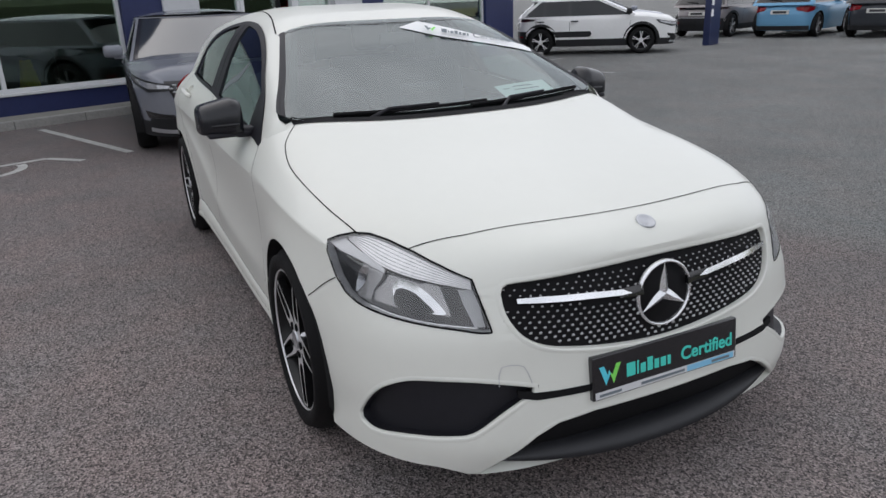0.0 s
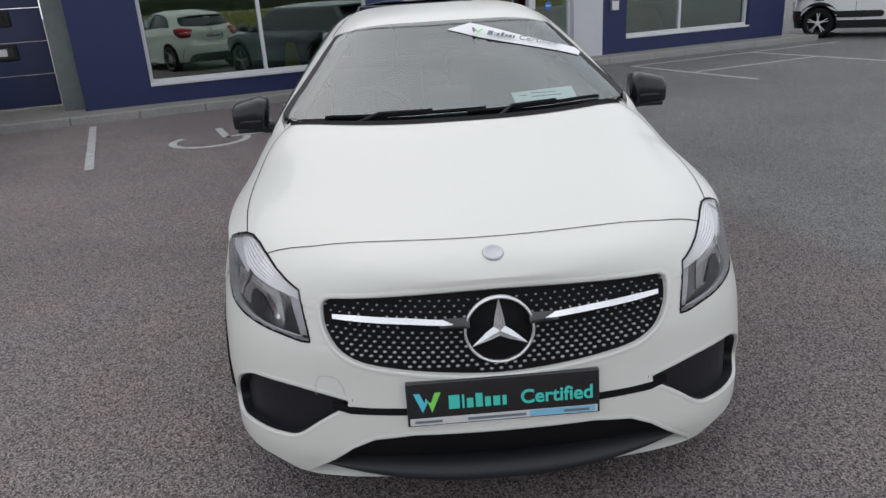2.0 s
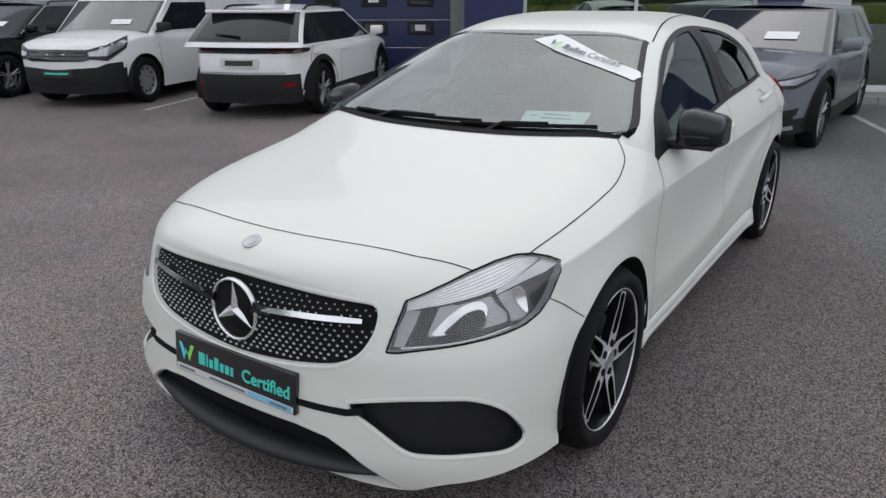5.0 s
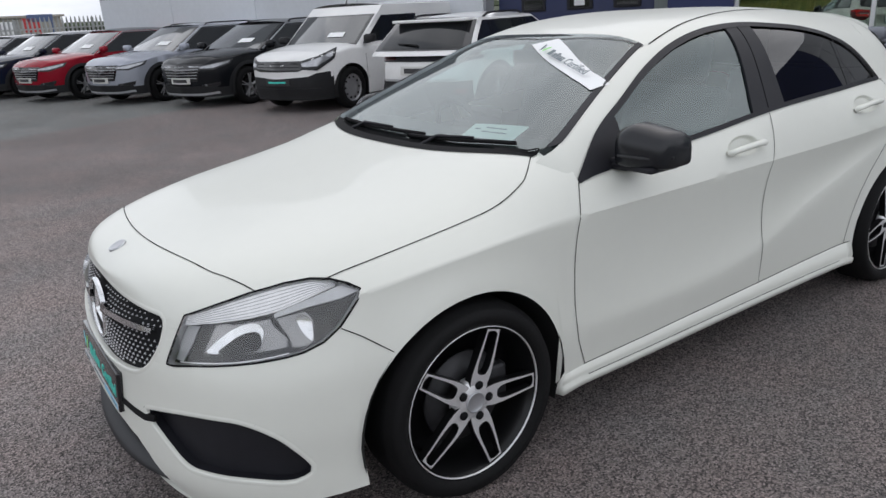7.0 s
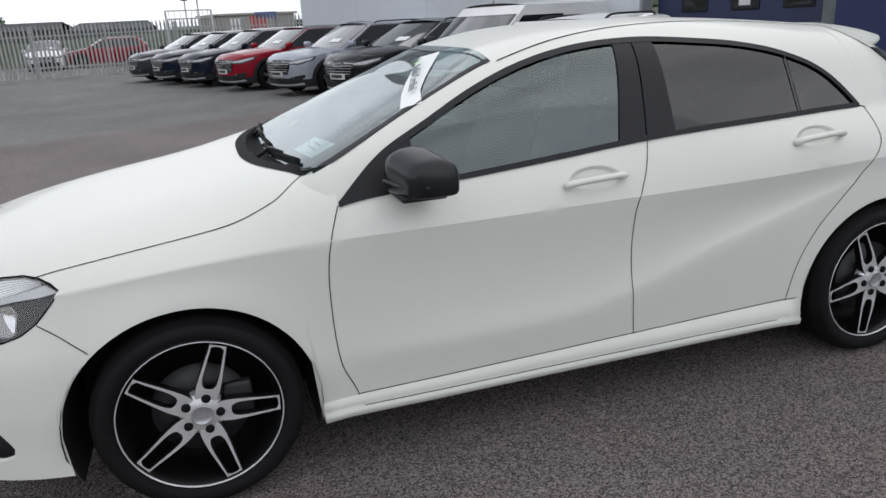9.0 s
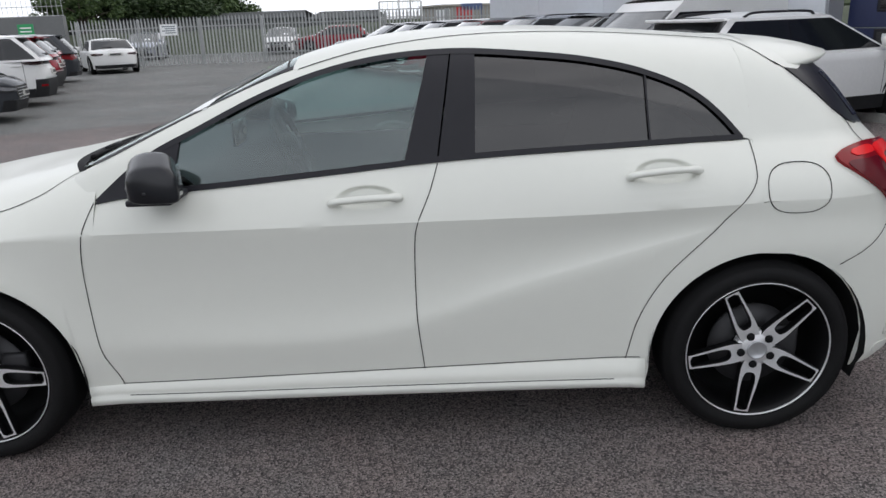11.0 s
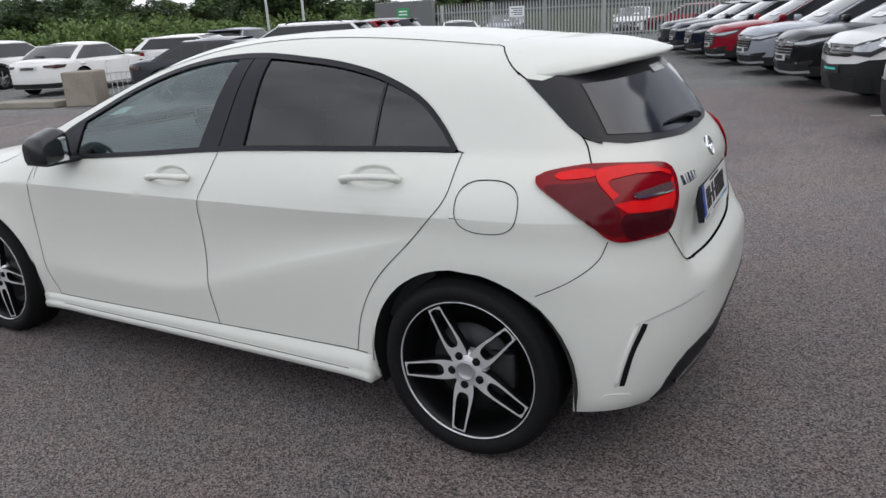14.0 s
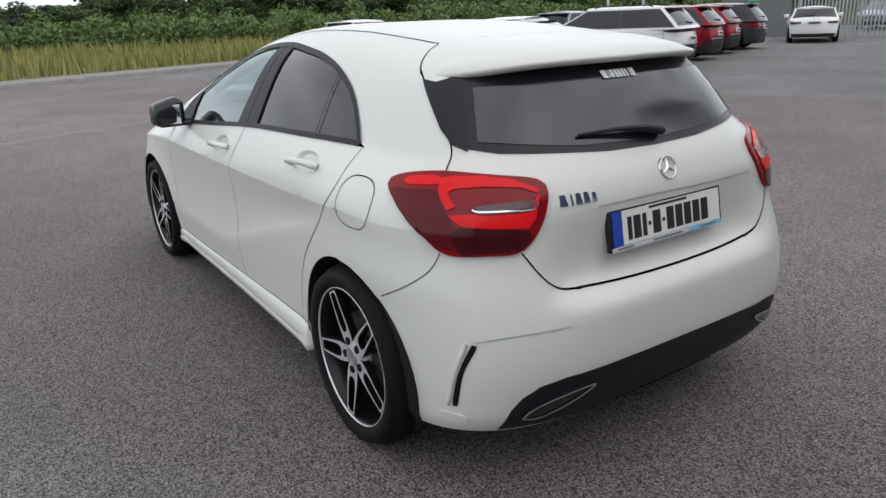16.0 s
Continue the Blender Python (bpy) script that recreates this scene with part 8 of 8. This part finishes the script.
for x in np.arange(-11.9, 15.9, 2.75):
    bm = bmesh.new()
    box(bm, x - 0.05, x + 0.05, FY - 0.15, FY - 0.05, 0, 2.0, 0.01)
    part("post", bm, GALV, fence, smooth=False)
bm = bmesh.new()
box(bm, 11.1, 11.85, FY + 0.025, FY + 0.035, 1.3, 1.78)
sg = solid("fence_sign", bm, STRIP_WHITE, "white notice board on the palisade fence", "sign")
for k in range(4):
    bm = bmesh.new()
    box(bm, 11.18, 11.76 - 0.12 * (k % 2), FY + 0.035, FY + 0.038, 1.66 - 0.09 * k, 1.70 - 0.09 * k)
    part("text_bar", bm, GREY_INK, sg, smooth=False)
bm = bmesh.new()
box(bm, 16.0, 19.4, FY - 0.15, FY + 0.15, 0, 2.3)
solid("wall_gate", bm, GREY_BLOCK, "grey rendered wall beside the fence", "wall", "structure")
bm = bmesh.new()
box(bm, 17.35, 18.05, FY + 0.15, FY + 0.17, 1.55, 2.0)
sg = solid("green_sign", bm, SIGN_GREEN, "green notice on the grey gate wall", "sign")
for k in range(2):
    bm = bmesh.new()
    box(bm, 17.45, 17.95, FY + 0.17, FY + 0.173, 1.66 + 0.15 * k, 1.72 + 0.15 * k)
    part("text_bar", bm, STRIP_WHITE, sg, smooth=False)
# mesh frame on the wall
mesh_f = thing("wire_screen", "thin steel mesh screen above the gate wall", "fence", pose(16.0, FY, 2.3))
for i in range(16):
    bm = bmesh.new()
    tube(bm, [(0.02 + 0.22 * i, 0, 0), (0.02 + 0.22 * i, 0, 0.8)], 0.012, 4)
    part("bar", bm, GALV, mesh_f, smooth=False)
for z in (0.02, 0.42, 0.8):
    bm = bmesh.new()
    tube(bm, [(0, 0.02, z), (3.38, 0.02, z)], 0.014, 4)
    part("rail", bm, GALV, mesh_f, smooth=False)
# shed and signs behind the end of the hall
bm = bmesh.new()
box(bm, -3, 3, -2, 2, 0, 2.55, 0.03)
box(bm, -3.2, 3.2, -2.2, 2.2, 2.55, 2.7, 0.02)
solid("block_shed", bm, BEIGE, "low beige block building beyond the fence", "building", m=site_pose(-23.2, -52.0, 0, 0))
for k, (mt, a, z, w, h) in enumerate(((SIGN_RED, -13.6, 1.55, 0.8, 0.55), (SIGN_BLUE, -14.0, 1.95, 1.1, 0.3), (STRIP_WHITE, -12.5, 1.5, 0.7, 0.5))):
    bm = bmesh.new()
    box(bm, -w / 2, w / 2, 0, 0.03, z, z + h)
    box(bm, -w / 2 + 0.02, -w / 2 + 0.07, -0.05, 0, 0, z + h)
    box(bm, w / 2 - 0.07, w / 2 - 0.02, -0.05, 0, 0, z + h)
    solid("yard_sign", bm, [mt], ("red", "blue", "white")[k] + " sign board on posts beyond the cars", "sign", m=site_pose(a, -30.3, 0, 0) @ pose(0, 0, 0, 0, 0, 0))
gantry = thing("gantry", "galvanised steel frame above the parked cars", "frame", site_pose(-10.6, -31.0, 0, 90))
for y in (-1.05, 1.05):
    bm = bmesh.new()
    tube(bm, [(0, y, 0), (0, y, 2.45)], 0.05, 8)
    part("post", bm, GALV, gantry)
for z in (1.75, 2.1, 2.45):
    bm = bmesh.new()
    tube(bm, [(0, -1.05, z), (0, 1.05, z)], 0.03, 6)
    part("rail", bm, GALV, gantry)
for y in np.linspace(-0.9, 0.9, 8):
    bm = bmesh.new()
    tube(bm, [(0, y, 1.75), (0, y, 2.45)], 0.014, 4)
    part("bar", bm, GALV, gantry)
# grass bank beyond the fence
bm = bmesh.new()
rows = []
for x in np.linspace(-60, 34, 60):
    rows.append([Vector((x, y, -0.02 + 1.5 * smoothstep(-44.5, -58, y) + 0.25 * noise.noise(Vector((x * 0.3, y * 0.3, 1))) * smoothstep(-44.5, -48, y))) for y in (-44.3, -46, -48, -51, -54, -58, -75)])
grid(bm, rows)
for fc in bm.faces:
    fc.normal_update()
    if fc.normal.z < 0:
        fc.normal_flip()
BANK = material("bank_grass", (0.034, 0.046, 0.020), 0.95, spread=0.45, scale=0.6, bump=0.5, bump_scale=8)
solid("grass_bank", bm, BANK, "rough green bank beyond the fence", "ground", "structure", smooth=True)
# long low sheds on the horizon
SHED_ROOF = material("dark_shed_roof", (0.035, 0.040, 0.040), 0.8, spread=0.15, scale=0.5)
SHED_WALL = material("grey_green_shed_wall", (0.10, 0.11, 0.10), 0.85, spread=0.15, scale=0.5)
for xa, xb, hh in ((10.75, 31.0, 2.95), (4.1, 10.6, 2.75), (31.3, 58.0, 3.2)):
    shed = thing("long_shed", "long low shed with a dark roof beyond the bank", "building", pose(0, -66, 0), "sheds beyond the bank")
    bm = bmesh.new()
    box(bm, xa + 0.2, xb - 0.2, -4, 4, 0, hh - 0.7)
    part("wall", bm, SHED_WALL, shed, smooth=False)
    bm = bmesh.new()
    grid(bm, [[Vector((x + dx * k, y, z)) for y, z, k in ((-4.4, hh - 0.75, 0), (-4.4, hh - 0.65, 0), (0, hh, 1), (4.4, hh - 0.65, 0), (4.4, hh - 0.75, 0))] for x, dx in ((xa, 0.6), (xb, -0.6))], close=True)
    bmesh.ops.recalc_face_normals(bm, faces=bm.faces[:])
    part("roof", bm, SHED_ROOF, shed, smooth=False)
# floodlight and mast by the gantry
for x, hgt, head_l in ((1.36, 2.95, True), (0.8, 5.2, False)):
    mast = thing("yard_mast", "thin steel mast with a small floodlight" if head_l else "thin tall steel mast beyond the fence", "mast", pose(x, -34.0, 0))
    bm = bmesh.new()
    tube(bm, [(0, 0, 0), (0, 0, hgt * 0.5), (0, 0, hgt)], [0.045, 0.038, 0.03], 8)
    part("pole", bm, GALV, mast)
    if head_l:
        bm = bmesh.new()
        box(bm, -0.16, 0.16, -0.07, 0.10, hgt - 0.04, hgt + 0.20, 0.03)
        part("floodlight", bm, HOUSING, mast)
# cars beyond the fence
parked_car(pose(8.7, -41.0, 0, 0, 0, 95), "white car standing beyond the fence", P_WHITE, clad=False, H=1.5, group="cars beyond the fence")
parked_car(pose(5.8, -41.5, 0, 0, 0, 5), "red car standing beyond the fence", P_RED, clad=False, H=1.5, group="cars beyond the fence")
parked_car(pose(16.0, -39.0, 0, 0, 0, 100), "silver car standing beyond the fence", P_SILVER, clad=False, H=1.5, group="cars beyond the fence")

# street lamps
for x, y in ((24.5, -27.5), (21.7, -27.0)):
    lamp = thing("street_lamp", "tall grey street lamp by the verge", "street lamp", pose(x, y, 0), "street lamps")
    bm = bmesh.new()
    tube(bm, [(0, 0, 0), (0, 0, 1.2), (0, 0, 7.5)], [0.09, 0.07, 0.045], 10)
    part("pole", bm, GALV, lamp)
    bm = bmesh.new()
    box(bm, -0.1, 0.6, -0.1, 0.1, 7.45, 7.58, 0.03)
    part("lamp_head", bm, GALV, lamp)

# totem sign
tot = thing("totem_sign", "narrow navy sign post beyond the showroom corner", "sign", site_pose(-5.6, 17.2))
bm = bmesh.new()
box(bm, -0.09, 0.09, -0.32, 0.32, 0, 3.6, 0.02)
part("panel", bm, NAVY_DOOR, tot, smooth=False)
for k in range(6):
    bm = bmesh.new()
    box(bm, 0.09, 0.094, -0.30, -0.16, 0.75 + 0.28 * k, 0.93 + 0.28 * k)
    part("text_bar", bm, STRIP_WHITE, tot, smooth=False)

# verge: raised ground, kerb, joint in the road
bm = bmesh.new()
rr = random.Random(11)
rows = []
for a in np.concatenate((np.linspace(19.25, 24, 6), np.linspace(27, 120, 14))):
    row = []
    for b in np.linspace(-120, 70, 60):
        h = 0.10 + 0.25 * smoothstep(19.5, 28, a) + 0.10 * noise.noise(Vector((a * 0.25, b * 0.25, 0))) * smoothstep(19.5, 23, a)
        row.append(Vector((a, b, h)))
    rows.append(row)
grid(bm, rows)
bmesh.ops.recalc_face_normals(bm, faces=bm.faces[:])
solid("verge", bm, EARTH, "rough dry grass verge", "ground", "structure", m=S0, smooth=True)
bm = bmesh.new()
for b in np.arange(-60, 40, 0.92):
    box(bm, 19.10, 19.25, b + 0.004, b + 0.916, -0.02, 0.125, 0.015)
solid("kerb", bm, KERB, "concrete kerb along the verge", "kerb", "stuff", m=S0)
site_box("path", [(19.25, 20.6, -60, 40, -0.02, 0.13)], PAVE, "narrow concrete path behind the kerb", "path")
bm = bmesh.new()
rows = []
for b in np.linspace(-9.0, 6.0, 40):
    wv = 0.05 * math.sin(b * 0.9)
    rows.append([Vector((8.13 + wv, b, 0.004)), Vector((8.19 + wv, b, 0.004))])
grid(bm, rows, flip=True)
for fc in bm.faces:
    fc.normal_update()
    if fc.normal.z < 0:
        fc.normal_flip()
solid("road_joint", bm, KERB, "thin pale joint across the asphalt", "joint", "structure", m=S0)

bm = bmesh.new()
rr = random.Random(3)
co, fa = [], []
for i in range(15000):
    a = 20.8 + 26 * rr.random() ** 1.5
    b = rr.uniform(-34, 26)
    p = site(a, b, 0.08 + 0.2 * smoothstep(19.5, 28, a))
    h = rr.uniform(0.25, 0.8)
    w = rr.uniform(0.02, 0.06)
    t = rr.uniform(0, math.pi)
    dx, dy = math.cos(t) * w, math.sin(t) * w
    lx, ly = rr.uniform(-0.25, 0.25) * h, rr.uniform(-0.25, 0.25) * h
    k = len(co)
    co += [(p.x - dx, p.y - dy, p.z), (p.x + dx, p.y + dy, p.z), (p.x + dx * 0.7 + lx * 0.5, p.y + dy * 0.7 + ly * 0.5, p.z + h * 0.6), (p.x + lx, p.y + ly, p.z + h), (p.x - dx * 0.7 + lx * 0.5, p.y - dy * 0.7 + ly * 0.5, p.z + h * 0.6)]
    fa.append((k, k + 1, k + 2, k + 3, k + 4))
me = bpy.data.meshes.new("grass")
me.from_pydata(co, [], fa)
me.materials.append(GRASS)
tagged(new("grass", me), "tall yellow-green grass on the verge", "grass", kind="stuff")


def leaf_cloud(rr, clumps, per, size):
    """Small leaves scattered in uneven clumps: vertices and faces."""
    co, fa = [], []
    for cx, cy, cz, rad in clumps:
        for _ in range(per):
            u, v = rr.uniform(0, 2 * math.pi), rr.uniform(-1, 1)
            q = rad * rr.random() ** 0.4
            s = math.sqrt(1 - v * v)
            p = Vector((cx + q * s * math.cos(u), cy + q * s * math.sin(u), cz + q * v * 0.8))
            n = Vector((rr.gauss(0, 1), rr.gauss(0, 1), rr.gauss(0.4, 1))).normalized()
            e = n.orthogonal().normalized()
            f = n.cross(e)
            z = size * rr.uniform(0.6, 1.4)
            k = len(co)
            co += [p - e * z, p + f * z * 0.55, p + e * z, p - f * z * 0.55]
            fa.append((k, k + 1, k + 2, k + 3))
    return co, fa


def make_tree(seed, height, spread, mat):
    rr = random.Random(seed)
    tree = thing("tree", "broadleaf tree with dense dark green crown", "tree", group="trees beyond the verge")
    bm = bmesh.new()
    trunk = [(0, 0, 0), (0.1, 0.05, height * 0.25), (0.05, 0.1, height * 0.55), (0.15, 0, height * 0.85)]
    tube(bm, spline(trunk, 10), [0.24 - 0.02 * i for i in range(10)], 8)
    clumps = []
    for i in range(9):
        a = rr.uniform(0, 2 * math.pi)
        z0 = height * rr.uniform(0.2, 0.6)
        r = spread * rr.uniform(0.5, 1.0)
        tip = Vector((r * math.cos(a), r * math.sin(a), z0 + height * rr.uniform(0.12, 0.3)))
        tube(bm, [(0.05, 0.05, z0), tuple(tip * 0.5 + Vector((0, 0, z0 * 0.55))), tuple(tip)], [0.09, 0.06, 0.025], 6)
        for _ in range(4):
            clumps.append((tip.x + rr.gauss(0, spread * 0.22), tip.y + rr.gauss(0, spread * 0.22), tip.z + rr.gauss(0, height * 0.07), spread * rr.uniform(0.22, 0.4)))
    for _ in range(14):
        a = rr.uniform(0, 2 * math.pi)
        t = rr.random()
        r = spread * (1 - 0.75 * t) * rr.uniform(0.2, 0.9)
        clumps.append((r * math.cos(a), r * math.sin(a), height * (0.25 + 0.75 * t), spread * rr.uniform(0.2, 0.36)))
    part("trunk", bm, BARK, tree)
    co, fa = leaf_cloud(rr, clumps, 190, 0.17)
    me = bpy.data.meshes.new("crown")
    me.from_pydata(co, [], fa)
    me.materials.append(mat)
    ob = new("crown", me)
    ob.parent = tree
    return tree


def make_bush(seed, w, h):
    rr = random.Random(seed)
    bush = thing("bush", "rounded green bramble bush", "bush", group="bushes on the verge")
    bm = bmesh.new()
    clumps = []
    for i in range(14):
        a, r = rr.uniform(0, 2 * math.pi), w * rr.random() ** 0.6
        z = h * rr.uniform(0.25, 0.85) * (1 - 0.35 * r / w)
        clumps.append((r * math.cos(a), r * math.sin(a), z, h * rr.uniform(0.22, 0.4)))
        if i < 6:
            tube(bm, [(0.1 * math.cos(a), 0.1 * math.sin(a), 0), (r * math.cos(a), r * math.sin(a), z)], [0.04, 0.015], 5)
    part("stems", bm, BARK, bush)
    co, fa = leaf_cloud(rr, clumps, 150, 0.10)
    me = bpy.data.meshes.new("leaves")
    me.from_pydata(co, [], fa)
    me.materials.append(BUSH)
    ob = new("leaves", me)
    ob.parent = bush
    return bush


kinds = [make_tree(1, 8.5, 3.2, LEAF), make_tree(2, 10.0, 3.8, LEAF2), make_tree(3, 7.0, 3.0, LEAF)]
rr = random.Random(21)
spots = []
line = spline([(62, 14), (60, 2), (57, -10), (52, -22), (46, -34), (38, -46), (32, -54)], 25)
for i, (x, y) in enumerate(line):
    spots.append((x + rr.uniform(-2, 2), y + rr.uniform(-1.5, 1.5), rr.uniform(0.62, 0.95)))
    spots.append((x * 1.13 + rr.uniform(-3, 3), y * 1.13 + rr.uniform(-2, 2), rr.uniform(0.72, 1.02)))
spots += [(24.6, -67.4, 1.0), (31.0, -66, 0.95), (27, -69, 1.05), (20.5, -72, 0.9), (30, -62, 0.9), (22.3, -70, 1.1), (24.0, -71, 1.1), (21.5, -66, 1.0), (23.2, -64, 1.1)]
for i in range(34):
    g = radians(rr.uniform(-40, 2) if i < 28 else rr.uniform(-52, -46))
    far = rr.uniform(52, 58)
    spots.append((far * math.cos(g) - 2.5, far * math.sin(g) + 2.7, rr.uniform(0.85, 1.15)))
# height of the tree line by bearing from the car, as rise over distance
skyline = lerp_table([-85, -78, -74, -72.5, -68, -66.8, -66, -63.5, -62, -58, -56.5, -54, -52.5, -51, -48, -46, -44.8, -43, -41.5, -39, -35, -31, -29, -24, -19, -14, -7, 4, 20],
                     [0.010, 0.012, 0.030, 0.066, 0.072, 0.034, 0.034, 0.068, 0.024, 0.024, 0.036, 0.028, 0.034, 0.064, 0.072, 0.054, 0.036, 0.060, 0.038, 0.046, 0.056, 0.054, 0.040, 0.042, 0.044, 0.040, 0.033, 0.036, 0.05])
kind_height = (8.5, 10.0, 7.0)
for i, (x, y, s) in enumerate(spots):
    far = math.hypot(x + 2.5, y - 2.7)
    rise = skyline(math.degrees(math.atan2(y - 2.7, x + 2.5))) + rr.uniform(-0.006, 0.004)
    up = (rise * far + 1.2) / (kind_height[i % 3] * 1.03)
    wide = max(0.72, min(1.0, 1.4 * up)) * s
    m = pose(x, y, 0.2, 0, 0, rr.uniform(0, 360)) @ Matrix.Diagonal((wide, wide, up, 1))
    if i < 3:
        kinds[i].matrix_basis = m
    else:
        copy_thing(kinds[i % 3], m).matrix_basis = m
shrubs = [make_bush(31, 2.4, 2.3), make_bush(32, 3.0, 2.0), make_bush(33, 2.0, 2.6)]
k = 0
for (x, y) in spline([(50, 14), (44, 4), (41, -6), (38, -15), (35, -24), (32, -32), (29, -40)], 44):
    m = pose(x + rr.uniform(-2.5, 2.5), y + rr.uniform(-1, 1), 0.25, 0, 0, rr.uniform(0, 360))
    if k < 3:
        shrubs[k].matrix_basis = m
    else:
        copy_thing(shrubs[k % 3], m)
    k += 1
# distant hedge line and roofs
bm = bmesh.new()
rows = []
for a in np.linspace(-150, 60, 120):
    x, y = 150 * math.cos(radians(a)), 150 * math.sin(radians(a))
    h = 2.0 + 2.6 * smoothstep(-84, -60, a) + 1.0 * smoothstep(-84, -95, a) + 0.9 * noise.noise(Vector((a * 0.2, 0, 0))) + 0.6 * noise.noise(Vector((a * 0.9, 3, 0)))
    rows.append([Vector((x, y, 0)), Vector((x * 0.99, y * 0.99, h * 0.7)), Vector((x * 1.0, y * 1.0, h)), Vector((x * 1.1, y * 1.1, h + 0.3))])
grid(bm, rows)
solid("backdrop", bm, material("distant_hedge", (0.045, 0.06, 0.03), 0.95, spread=0.4, scale=0.5), "dark distant hedges on the horizon", "backdrop", "structure", smooth=False)

# concrete blocks and a barrier
CONCRETE = material("old_concrete", (0.27, 0.24, 0.20), 0.9, spread=0.25, scale=3, bump=0.3, bump_scale=40)
bm = bmesh.new()
box(bm, -0.34, 0.34, -0.34, 0.34, 0, 0.74, 0.035)
solid("concrete_block", bm, CONCRETE, "upright weathered concrete block on the asphalt", "block", group="concrete blocks", m=site_pose(8.75, -11.5, 0, 8))
bm = bmesh.new()
box(bm, -0.85, 0.85, -0.3, 0.3, 0, 0.14, 0.025)
solid("concrete_block", bm, CONCRETE, "low concrete slab lying on the asphalt", "block", group="concrete blocks", m=site_pose(10.1, -11.5, 0, -8))
bar = thing("steel_barrier", "low galvanised crowd barrier beside the block", "barrier", site_pose(8.6, -12.6, 0, 60))
bm = bmesh.new()
tube(bm, [(-0.55, 0, 0.02), (-0.55, 0, 0.62), (0.55, 0, 0.62), (0.55, 0, 0.02)], 0.02, 6)
part("frame", bm, GALV, bar)
bm = bmesh.new()
tube(bm, [(-0.55, 0, 0.12), (0.55, 0, 0.12)], 0.016, 6)
part("rail", bm, GALV, bar)
for x in np.linspace(-0.45, 0.45, 8):
    bm = bmesh.new()
    tube(bm, [(x, 0, 0.12), (x, 0, 0.62)], 0.008, 5)
    part("bar", bm, GALV, bar)
